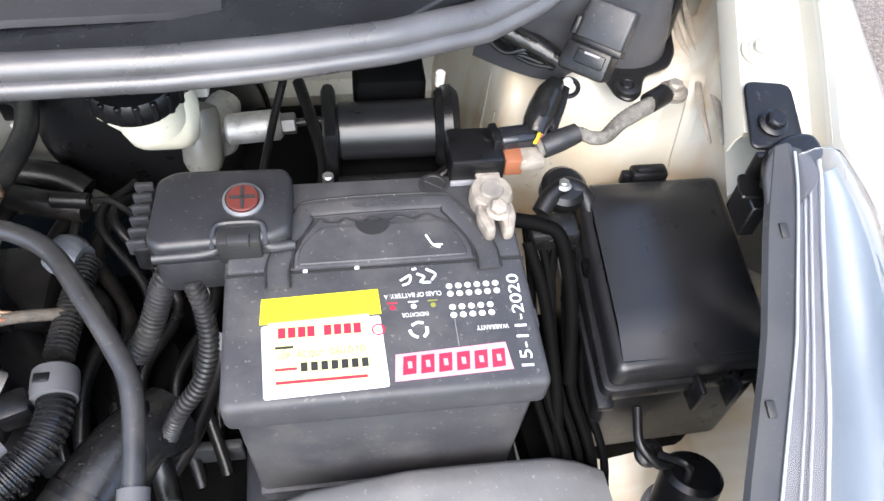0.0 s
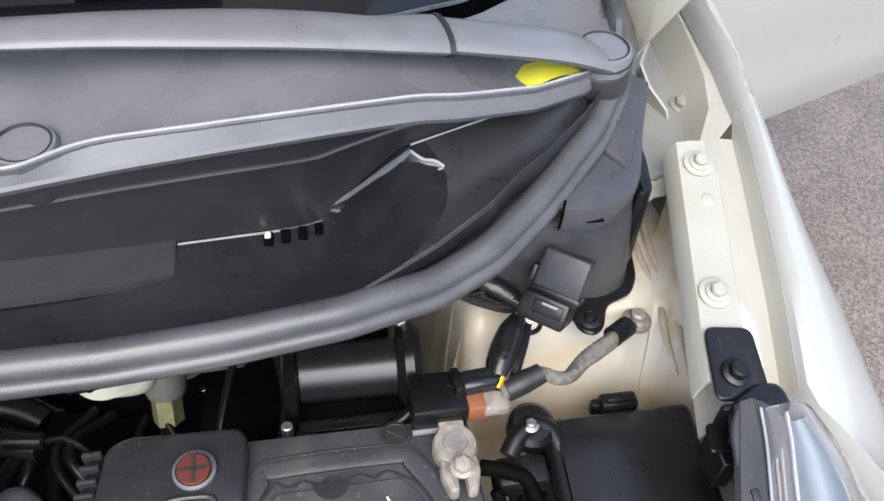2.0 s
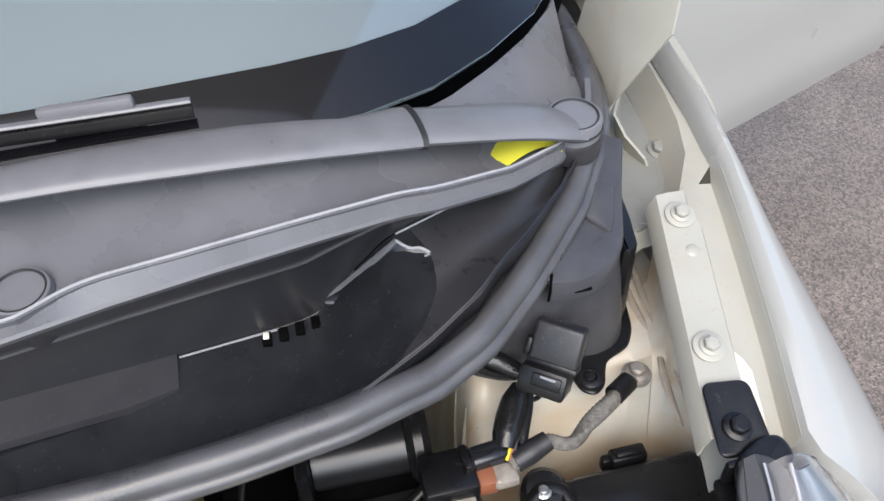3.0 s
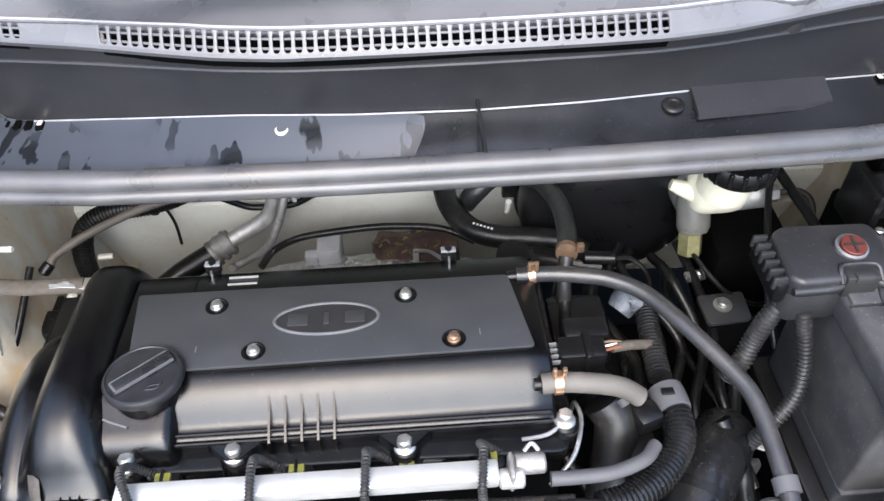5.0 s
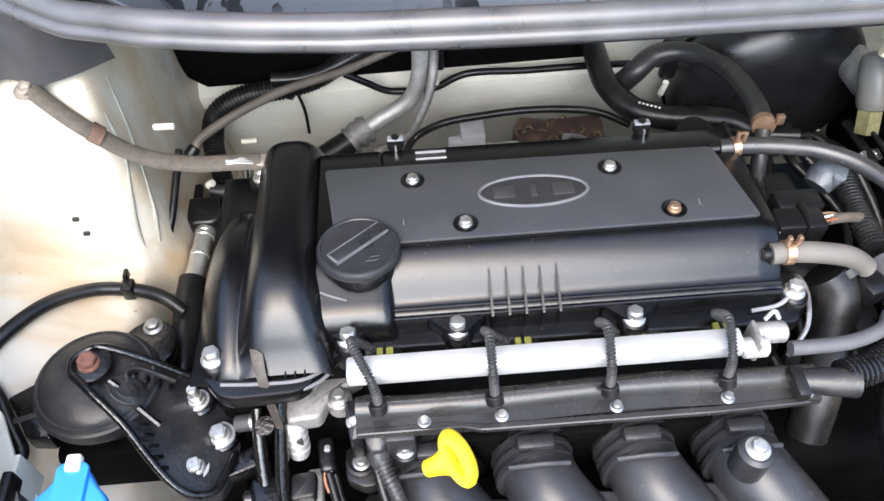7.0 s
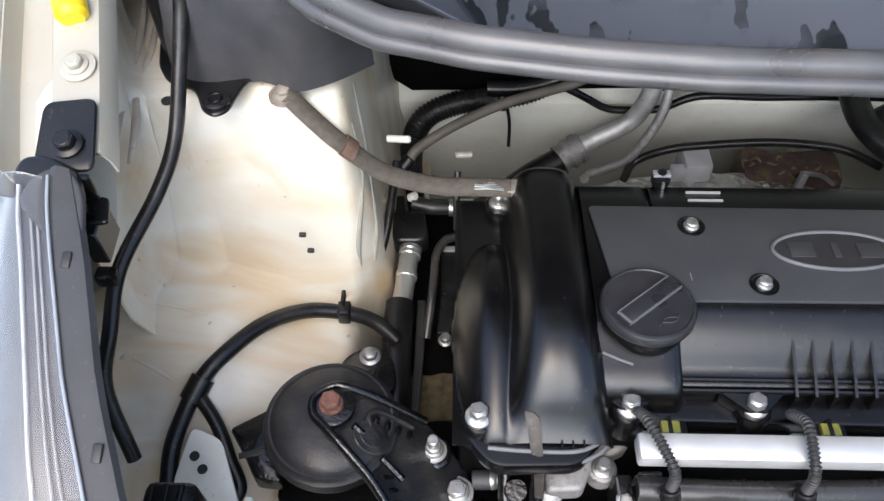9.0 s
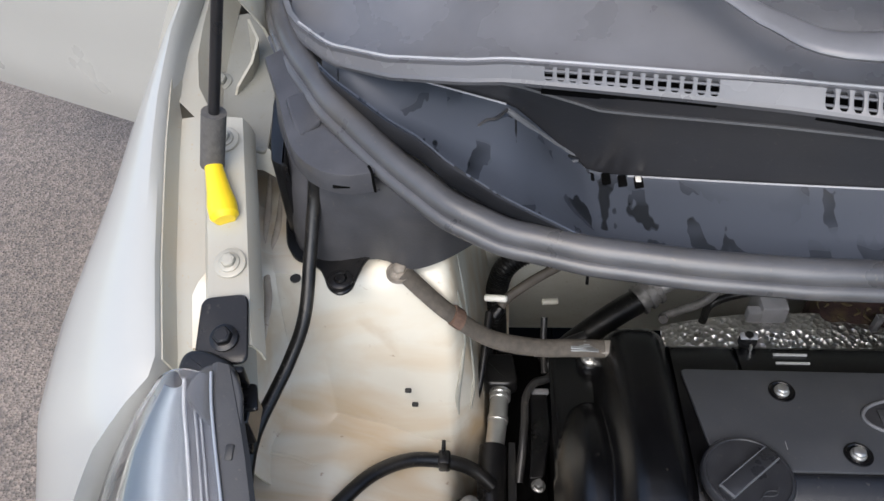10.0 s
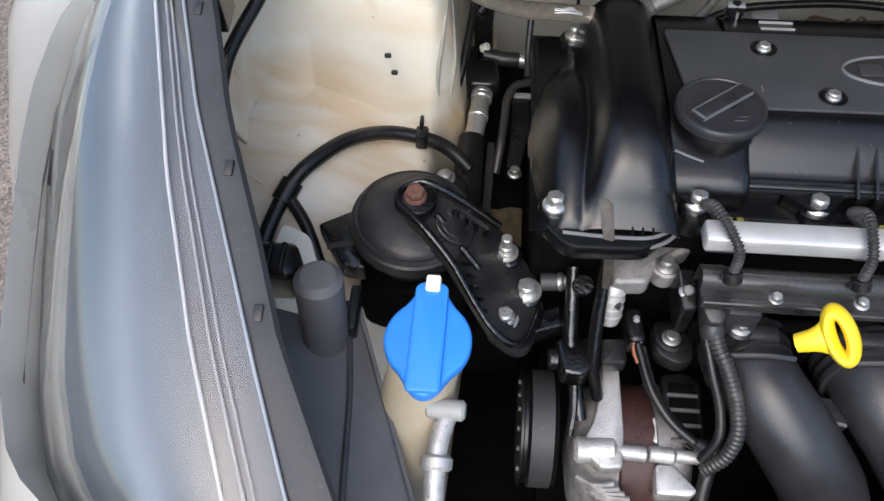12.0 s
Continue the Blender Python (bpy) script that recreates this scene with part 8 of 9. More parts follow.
def build_fuse_box():
    f = thing("fuse_box", "black plastic engine bay fuse box with clipped lid", "fuse box", (0.655, -0.12, 0.80))
    lid_out = rounded([(0.597, -0.028), (0.723, -0.027), (0.714, -0.196), (0.588, -0.200)], 0.010)
    bm = prism(lid_out, 0.912, 0.938, 0.007, 4, lambda x, y: 0.06 * (y + 0.1))
    bmesh.ops.delete(bm, geom=[q for q in bm.faces if q.normal.z > 0.9 and q.calc_area() > 0.005], context="FACES_ONLY")
    part("lid", bm, "satin_box", f, "satin black lid")
    rows = []
    for i in range(13):
        y = -0.0345 - i * (0.1575 / 12)
        k = i / 12
        a, b = 0.6035 - 0.0090 * k, 0.7150 - 0.0080 * k
        rows.append([(a + (b - a) * j / 14, y, 0.9382 + 0.06 * (y + 0.1) + 0.0100 * (1 - abs(2 * j / 14 - 0.8) ** 2.0 / 1.45) * min(1, 6 * k + 0.001, 6 * (1 - k) + 0.001)) for j in range(15)])
    part("lid_crown", sheet(rows, 0.002), "satin_box", f)
    part("lid_rim", prism([(x * 1.0 + (x - 0.658) * 0.07, y + (y + 0.118) * 0.04) for x, y in lid_out], 0.898, 0.914, 0.003, 2, lambda x, y: 0.06 * (y + 0.1)), "black", f)
    part("base", prism([(x + (x - 0.658) * 0.02, y) for x, y in lid_out], 0.80, 0.90, 0.004, 2, lambda x, y: 0.06 * (y + 0.1)), "black", f)
    part("rear_latch", box(0.648, 0.680, -0.026, -0.012, 0.926, 0.944, 0.003), "black", f)
    part("rear_latch_loop", box(0.652, 0.676, -0.024, -0.016, 0.942, 0.948, 0.002), "black", f)
    part("rear_latch_lug", box(0.641, 0.649, -0.022, -0.014, 0.926, 0.940, 0.002), "black", f)
    for x in (0.655, 0.684):
        part("front_rib", box(x - 0.002, x + 0.002, -0.214, -0.198, 0.885, 0.915, 0.001), "black", f)
    part("side_label", turned(box(0.5815, 0.5825, -0.102, -0.060, 0.890, 0.908, 0), (0, 0, -3), (0.582, -0.08, 0.9)), "stick_white", f)
    part("side_ledge", prism([(0.579, -0.21), (0.592, -0.21), (0.600, -0.05), (0.588, -0.05)], 0.89, 0.898, 0.002), "black", f)
    part("stand", box(0.615, 0.70, -0.19, -0.05, 0.66, 0.80, 0.01), "void", f)


M["satin_box"] = mat("satin_black_lid", (0.012, 0.012, 0.013), 0.30, var=0.1, bump=0.01, fine=1500, spec=0.55)
build_fuse_box()


def build_air_duct():
    a = thing("air_duct", "light grey plastic air intake duct in front of the battery", "air duct", (0.45, -0.33, 0.78))
    rows = []
    for i in range(15):
        x = 0.328 + i * 0.0185
        e = min(i, 14 - i)
        y0 = -0.232 + 0.010 * min(1, i / 6) - (0.012 if e == 0 else 0.004 if e == 1 else 0)
        z = 0.852 + 0.006 * math.sin(i / 14 * math.pi)
        rows.append([(x, y0 + 0.004, z - 0.06), (x, y0, z - 0.012), (x, y0 - 0.006, z - 0.003), (x, y0 - 0.02, z), (x, y0 - 0.12, z + 0.006), (x, y0 - 0.25, z - 0.02)])
    part("shell", sheet(rows, 0.003), "midgrey_dusty", a, angle=60)
    c = thing("lamp_connector", "black round lamp connector with thin leads", "connector", (0.665, -0.245, 0.80))
    part("socket", cyl((0.655, -0.262, 0.80), (0.66, -0.245, 0.845), 0.024, 24, 0.004), "black", c)
    part("collar", cyl((0.654, -0.264, 0.79), (0.655, -0.262, 0.802), 0.029, 24, 0.003), "midgrey", c)
    part("lead", tube([(0.62, -0.2, 0.87), (0.617, -0.225, 0.862), (0.628, -0.24, 0.855), (0.640, -0.24, 0.85)], 0.004, 10), "black", c)
    part("lead", tube([(0.63, -0.235, 0.86), (0.645, -0.25, 0.87), (0.65, -0.255, 0.84)], 0.003, 8), "black", c)
    part("grommet", lathe([(0.011, 0), (0.011, 0.006), (0.007, 0.009), (0, 0.009)], (0.627, -0.228, 0.845), (0, -0.3, 1), 18), "black", c)
    for k in range(5):
        w = thing("wire_bundle", "thin black wires running down beside the battery", "wiring", (0.555 + k * 0.009, -0.2, 0.75), group="wires beside the battery")
        x = 0.550 + k * 0.010
        part("wire", tube([(x, -0.06 - 0.01 * k, 0.93), (x + 0.006 * math.sin(k * 2), -0.11, 0.90), (x - 0.004, -0.17, 0.86), (x + 0.008, -0.23, 0.82), (x, -0.3, 0.72)], 0.0035 + 0.001 * (k % 2), 8), "void", w)


M["midgrey_dusty"] = mat("dusty_grey_plastic", (0.16, 0.16, 0.16), 0.6, var=0.1, bump=0.02, dirt=(0.35, 0.33, 0.3), dirt_amount=0.3)
build_air_duct()


# ---------------------------------------------------------------- relay, canister, brake parts
def build_relay():
    r = thing("relay_box", "black relay box with moulded cover on the cowl end", "relay", (0.60, 0.045, 1.03))
    ex = Vector((0.786, -0.618, 0.0))
    up = Vector((0.40, 0.38, 0.83))
    up = (up - ex * up.dot(ex)).normalized()
    m = Matrix.Translation((0.6085, 0.0155, 1.0835)) @ Matrix((ex, up.cross(ex), up)).transposed().to_4x4()
    def put(name, bm, material, label=""):
        bm.transform(m)
        return part(name, bm, material, r, label)
    put("cover", box(-0.0185, 0.0185, -0.0100, 0.0100, -0.031, 0.0, 0.0028, 3), "relay_black", "dark grey moulded relay cover")
    put("cover_rim", box(-0.0192, 0.0192, -0.0108, 0.0106, -0.034, -0.029, 0.0012), "black")
    put("base", box(-0.0205, 0.0155, -0.0190, 0.0130, -0.054, -0.033, 0.0025), "black")
    put("latch", box(-0.010, 0.012, -0.0215, -0.0185, -0.046, -0.036, 0.001), "black")
    put("latch_lip", box(-0.004, 0.008, -0.0225, -0.0205, -0.0385, -0.0365, 0.0005), "midgrey")
    put("side_clip", box(-0.0240, -0.0185, -0.006, 0.004, -0.030, -0.016, 0.0015), "black")
    for k in range(5):
        put("print_bar", box(-0.0145 + k * 0.0040, -0.0118 + k * 0.0040, 0.0030, 0.0062, -0.0002, 0.0003, 0), "inkgrey_dark")
    part("harness", tube([(0.578, 0.022, 1.028), (0.560, 0.034, 1.034), (0.54, 0.045, 1.04), (0.51, 0.055, 1.05)], [0.007, 0.009, 0.009, 0.008], 12), "glossy_tape", r)
    for k in range(4):
        part("loose_wire", tube([(0.575, 0.020 + 0.003 * k, 1.024 - 0.003 * k), (0.556, 0.030, 1.022 + 0.004 * k), (0.535, 0.046 - 0.003 * k, 1.028), (0.512, 0.058, 1.044)], 0.0021, 8), "black", r)
    part("wire_ring", tube([(0.589 + 0.009 * math.cos(a), 0.020 + 0.006 * math.sin(a), 1.003 + 0.004 * math.sin(a)) for a in [i * math.pi / 6 for i in range(13)]], 0.0021, 8, 2), "black", r)
    part("wire_pin", cyl((0.588, 0.024, 1.000), (0.589, 0.021, 1.009), 0.0044, 12, 0.001), "white", r)


M["relay_black"] = mat("dark_grey_relay_plastic", (0.020, 0.020, 0.022), 0.35, var=0.15, bump=0.02, dirt=DUST, dirt_amount=0.25, dirt_scale=30)
build_relay()


def build_canister():
    c = thing("purge_canister", "glossy black cylindrical canister with flanged end", "canister", (0.45, 0.03, 0.93))
    part("cylinder", cyl((0.404, 0.028, 0.958), (0.486, 0.024, 0.962), 0.024, 32, 0.003), "satin_box", c)
    part("end_flange", cyl((0.484, 0.024, 0.962), (0.503, 0.023, 0.963), 0.035, 32, 0.006), "black", c)
    part("end_plate", box(0.392, 0.404, -0.005, 0.06, 0.918, 0.985, 0.006), "black", c)
    br = part("bracket", box(0.402, 0.486, -0.018, -0.006, 0.918, 0.942, 0.002), "black", c)
    for k in range(10):
        part("perforation", box(0.406 + k * 0.008, 0.409 + k * 0.008, -0.0185, -0.0175, 0.930, 0.934, 0), "inkblack", br)
    part("lug", box(0.440, 0.458, -0.022, -0.014, 0.925, 0.938, 0.002), "black", c)
    part("stud", cyl((0.394, -0.020, 0.93), (0.394, -0.020, 0.958), 0.0045, 12, 0.001), "zinc", c)
    part("strap", tube([(0.40, -0.02, 0.94), (0.44, -0.028, 0.935), (0.48, -0.02, 0.945), (0.51, 0.0, 0.96)], 0.006, 10), "black", c)
    part("upper_block", box(0.42, 0.48, 0.05, 0.10, 0.94, 0.99, 0.008), "void", c)
    part("stud_top", cyl((0.489, 0.045, 0.99), (0.489, 0.043, 1.003), 0.004, 10), "white", c)
    part("mount", box(0.40, 0.50, -0.005, 0.08, 0.75, 0.925, 0.006), "void", c)


CAP_AT = (0.2565, 0.029, 1.006)


def build_brakes():
    b = thing("brake_booster", "large black round brake booster with white label", "brake booster", (0.20, 0.24, 0.70))
    part("drum", lathe([(0.0, -0.085), (0.06, -0.085), (0.10, -0.075), (0.118, -0.055), (0.122, -0.04), (0.122, -0.02), (0.118, 0.0), (0.118, 0.04), (0.0, 0.045)], (0.205, 0.265, 0.79), (0, 1, 0.08), 48), "satin_box", b)
    part("rolled_edge", lathe([(0.124, -0.004), (0.126, 0.0), (0.124, 0.004), (0.12, 0.004), (0.12, -0.004)], (0.205, 0.250, 0.79), (0, 1, 0.08), 48), "black", b)
    lb = part("label", turned(box(0.250, 0.288, 0.1975, 0.1985, 0.726, 0.740, 0), (-34, 0, 0), (0.27, 0.198, 0.733)), "stick_white", b, "small white sticker")
    words("L07", 0.011, (0.262, 0.1935, 0.7365), (56, 0, 0), "inkblack", "print", lb, 0.0001)
    part("seam_mark", tube([(0.19, 0.185, 0.885), (0.225, 0.183, 0.880), (0.255, 0.185, 0.87)], 0.0008, 6), "midgrey", b)
    m = thing("brake_master_cylinder", "cloudy brake fluid reservoir with cream filler and black cap", "brake reservoir", (0.265, 0.09, 0.80))
    part("cylinder", cyl((0.285, 0.20, 0.84), (0.285, 0.135, 0.845), 0.021, 24, 0.004), "alu", m)
    part("reservoir", lathe([(0.0, -0.035), (0.016, -0.034), (0.0195, -0.026), (0.0195, 0.018), (0.017, 0.026), (0.008, 0.030), (0, 0.030)], (0.2735, 0.126, 0.868), (0.0, 0.55, 0.84), 28), "clearjug", m, "cloudy grey reservoir body")
    part("spigot", cyl((0.272, 0.108, 0.838), (0.2735, 0.126, 0.868), 0.0165, 22, 0.003), "clearjug", m)
    part("brass_nut", cyl((0.272, 0.098, 0.812), (0.272, 0.110, 0.838), 0.0145, 6, 0.001), "brass_green", m)
    jug = []
    for i in range(15):
        t = i / 14
        x = 0.229 + 0.063 * t
        w = 0.027 * (1 - (2 * t - 1) ** 4) ** 0.5 + 0.003
        jug.append([(x, 0.062 + w * math.cos(a), 0.958 + (0.032 * (1 - (2 * t - 1) ** 6) ** 0.5 + 0.003) * math.sin(a)) for a in [2 * math.pi * k / 20 for k in range(20)]])
    part("filler", join(sheet(jug, 0, closed=True), cyl((0.258, 0.045, 0.965), (0.257, 0.034, 1.010), 0.027, 28, 0.003)), "jug", m, "cream translucent filler chamber")
    part("spout", tube([(0.240, 0.056, 0.950), (0.226, 0.060, 0.953), (0.212, 0.064, 0.957)], [0.012, 0.009, 0.006], 14), "jug", m)
    part("cylinder_port", cyl((0.300, 0.118, 0.880), (0.352, 0.118, 0.884), 0.0150, 24, 0.003), "alu", m, "bright brake cylinder end")
    part("port_nut", cyl((0.352, 0.118, 0.884), (0.366, 0.118, 0.885), 0.0105, 6, 0.001), "zinc_dark", m)
    part("port_pipe", tube([(0.366, 0.118, 0.885), (0.39, 0.118, 0.886), (0.405, 0.108, 0.876), (0.406, 0.09, 0.85), (0.404, 0.07, 0.81)], 0.0040, 10), "hose_grey", m)
    cp = part("cap", lathe([(0.034, 0), (0.036, 0.003), (0.036, 0.016), (0.033, 0.020), (0, 0.021)], CAP_AT, (0, -0.1, 1), 36), "black", m, "black scalloped screw cap")
    for k in range(18):
        a = 2 * math.pi * k / 18
        part("grip", cyl((CAP_AT[0] + 0.0355 * math.cos(a), CAP_AT[1] + 0.0355 * math.sin(a), CAP_AT[2]), (CAP_AT[0] + 0.0355 * math.cos(a), CAP_AT[1] + 0.0355 * math.sin(a), CAP_AT[2] + 0.017), 0.0028, 8, 0.0008), "black", cp)
    part("warning_mark", box(0.262, 0.272, 0.046, 0.052, 0.982, 0.986, 0.001), "yellow", m)
    part("sensor_plug", box(0.252, 0.292, 0.112, 0.130, 0.925, 0.945, 0.003), "white", m)
    part("brake_line", tube([(0.272, 0.09, 0.82), (0.30, 0.05, 0.80), (0.34, 0.04, 0.78), (0.38, 0.06, 0.76)], 0.003, 8), "black", m)
    part("tag", turned(box(0.264, 0.288, 0.070, 0.084, 0.792, 0.798, 0.002), (20, 0, 10), (0.276, 0.077, 0.795)), "foil", m)
    part("cable", tube([(0.36, 0.14, 0.93), (0.345, 0.10, 0.90), (0.33, 0.04, 0.87), (0.325, 0.0, 0.84), (0.33, -0.04, 0.8)], 0.004, 10), "black", m)
    part("cable", tube([(0.37, 0.16, 0.90), (0.38, 0.12, 0.89), (0.39, 0.06, 0.88), (0.38, 0.0, 0.86)], 0.006, 10), "black", m)
    # filler box, near-black to stand for the dark space behind the cylinder
    part("dark_panel", prism([(0.30, 0.08), (0.40, 0.08), (0.40, 0.22), (0.31, 0.22)], 0.70, 0.82, 0.01), "void", m)


M["brass_green"] = mat("aged_brass_fitting", (0.30, 0.28, 0.14), 0.5, metal=0.5, var=0.25, scale=90, bump=0.05)
build_canister()
build_brakes()


def build_valley():
    """Dark hoses and cables crowding the space between engine and battery."""
    rng = random.Random(4)
    for k in range(9):
        x = 0.10 + 0.022 * k + rng.uniform(-0.01, 0.01)
        c = thing("engine_cable", "black cable threading down between engine and battery", "cable", (x, -0.05, 0.70), group="cables between engine and battery")
        z = 0.80 - 0.012 * (k % 4)
        part("cable", tube([(x, 0.13, z), (x + rng.uniform(-0.03, 0.03), 0.07, z + rng.uniform(-0.02, 0.03)), (x + rng.uniform(-0.02, 0.04), 0.0, z - 0.02), (x + rng.uniform(-0.03, 0.03), -0.08, z - 0.03), (x + 0.02, -0.16, z - 0.08)], rng.uniform(0.004, 0.009), 10), "black" if k % 3 else "hose", c)
    # casing coloured near-black for the shade down in this space
    g = thing("gearbox", "near-black gearbox casing deep beside the engine", "gearbox", (0.22, -0.08, 0.55))
    part("casing", box(0.08, 0.31, -0.24, 0.10, 0.55, 0.70, 0.03, 3), "void", g)
    part("dome", cyl((0.2, -0.05, 0.70), (0.2, -0.05, 0.74), 0.06, 28, 0.02), "void", g)
    part("rib", box(0.12, 0.30, -0.14, -0.13, 0.70, 0.73, 0.003), "grey_dark", g)
    part("bolt", hexhead((0.305, -0.117, 0.738), 0.008, 0.008), "zinc_dark", g)


build_valley()

# ---------------------------------------------------------------- far-side corner: mount, washer filler, lines
def build_mount():
    m = thing("engine_mount", "black cast engine mount with rusty centre bolt", "engine mount", (-0.52, -0.17, 0.74))
    at = (-0.552, -0.161, 0.826)
    part("rubber_can", lathe([(0.030, -0.090), (0.036, -0.05), (0.050, -0.024), (0.0545, -0.020), (0.0560, -0.013), (0.0545, -0.007), (0.0500, -0.0045), (0.0485, -0.001), (0.042, 0.004), (0.028, 0.008), (0, 0.009)], at, (0.05, 0, 1), 44), "mount_rubber", m)
    part("can_ring", lathe([(0.0515, -0.006), (0.0525, -0.0035), (0.0505, -0.0010), (0.0485, -0.0010)], at, (0.05, 0, 1), 44), "mount_rubber", m)
    til = lambda x, y: -0.84 * max(0, x + 0.530) - 0.10 * max(0, -0.19 - y)
    out = rounded([(-0.566, -0.150), (-0.556, -0.141), (-0.540, -0.140), (-0.478, -0.148), (-0.440, -0.180), (-0.431, -0.212), (-0.445, -0.254), (-0.460, -0.263), (-0.478, -0.257), (-0.520, -0.211), (-0.560, -0.174)], 0.010)
    arm = part("arm", prism(out, 0.828, 0.8455, 0.003, 3, til), "cast_worn", m, "thick glossy black cast arm")
    rim = [(-0.476, -0.151), (-0.508, -0.147), (-0.538, -0.1435), (-0.552, -0.1440), (-0.5635, -0.1535), (-0.5625, -0.167), (-0.556, -0.1745), (-0.540, -0.190), (-0.516, -0.212), (-0.496, -0.236), (-0.478, -0.2535), (-0.462, -0.2590), (-0.449, -0.252), (-0.443, -0.238), (-0.436, -0.214)]
    part("raised_edge", tube([(x, y, 0.8475 + til(x, y)) for x, y in rim], 0.0036, 10, 5), "cast", arm)
    inner = [(-0.486, -0.160), (-0.512, -0.157), (-0.520, -0.164), (-0.518, -0.172)]
    part("inner_ridge", tube([(x, y, 0.8462 + til(x, y)) for x, y in inner], 0.0022, 8, 5), "cast_worn", arm)
    part("raised_disc", prism(circle(-0.516, -0.181, 0.0135, n=28), 0.8445, 0.8480, 0.001, 1, til), "cast_worn", arm)
    part("disc_ring", prism(circle(-0.516, -0.181, 0.0085, n=24), 0.8475, 0.8488, 0.0006, 1, til), "cast_worn", arm)
    for a, b in (((-0.530, -0.176), (-0.523, -0.180)), ((-0.508, -0.194), (-0.492, -0.205))):
        part("disc_web", tube([(a[0], a[1], 0.846 + til(*a)), (b[0], b[1], 0.846 + til(*b))], 0.0032, 8, 3), "cast", arm)
    for k in range(4):
        x, y = -0.514 + k * 0.0085, -0.1655 - 0.0008 * k
        part("cast_mark", turned(box(x - 0.0022, x + 0.0022, y - 0.0035, y + 0.0035, 0.8450 + til(x, y), 0.8475 + til(x, y), 0.0006), (0, 40, -8), (x, y, 0.846 + til(x, y))), "cast", arm)
    for k in range(5):
        x, y = -0.502 + k * 0.004, -0.207 - 0.0085 * k
        part("cast_mark", turned(box(x - 0.0045, x + 0.0045, y - 0.0018, y + 0.0018, 0.8450 + til(x, y), 0.8470 + til(x, y), 0.0006), (0, 40, 20), (x, y, 0.846 + til(x, y))), "cast", arm)
    part("bolt_seat", lathe([(0.019, -0.004), (0.0185, 0.001), (0.016, 0.0018), (0, 0.0018)], (-0.549, -0.159, 0.846), (0, 0, 1), 28), "cast", m)
    part("centre_bolt", hexhead((-0.549, -0.159, 0.8478), 0.0086, 0.009, (0, 0, 1), 1.15), "rust", m, "rusty centre bolt")
    for x, y, z, r in ((-0.469, -0.172, 0.7930, 0.0072), (-0.449, -0.201, 0.7765, 0.0088), (-0.467, -0.2315, 0.7780, 0.0078)):
        part("boss", cyl((x, y, z - 0.03), (x, y, z - 0.002), 0.0150, 22, 0.002), "cast", arm)
        part("washer", lathe([(r * 1.55, 0), (r * 1.55, 0.0016), (r, 0.002), (0, 0.002)], (x, y, z - 0.002), (0, 0, 1), 22), "zinc", arm)
        part("stud_nut", hexhead((x, y, z - 0.0002), r, 0.009, (0, 0, 1), 1.2), "zinc", arm)
    part("stud", cyl((-0.469, -0.172, 0.80), (-0.469, -0.172, 0.814), 0.0048, 14, 0.001), "zinc", arm)
    part("ear", prism(rounded([(-0.572, -0.112), (-0.556, -0.070), (-0.532, -0.056), (-0.510, -0.070), (-0.505, -0.10), (-0.53, -0.13)], 0.009), 0.755, 0.768, 0.003), "cast", m)
    part("mount_nut", hexhead((-0.532, -0.070, 0.768), 0.0075, 0.007, (0, 0, 1), 1.35), "zinc_dull", m)
    part("side_lug", prism(rounded([(-0.640, -0.160), (-0.604, -0.138), (-0.590, -0.150), (-0.590, -0.205), (-0.612, -0.203), (-0.622, -0.186)], 0.004), 0.780, 0.802, 0.003), "cast", m)
    part("lug_slot", turned(box(-0.628, -0.602, -0.183, -0.1775, 0.8015, 0.8030, 0.0005), (0, 0, 14), (-0.61, -0.18, 0.80)), "inkblack", m)
    part("foot", box(-0.60, -0.50, -0.21, -0.12, 0.70, 0.77, 0.008), "void", m)


M["cast_worn"] = mat("weathered_black_casting", (0.014, 0.0145, 0.016), 0.34, var=0.35, scale=50, bump=0.09, fine=260, dirt=DUST, dirt_amount=0.25, dirt_scale=35, spec=0.55)
M["mount_rubber"] = mat("dull_grey_mount_can", (0.016, 0.016, 0.018), 0.42, var=0.2, scale=50, bump=0.05, fine=400, dirt=DUST, dirt_amount=0.25, dirt_scale=40, spec=0.4)
build_mount()


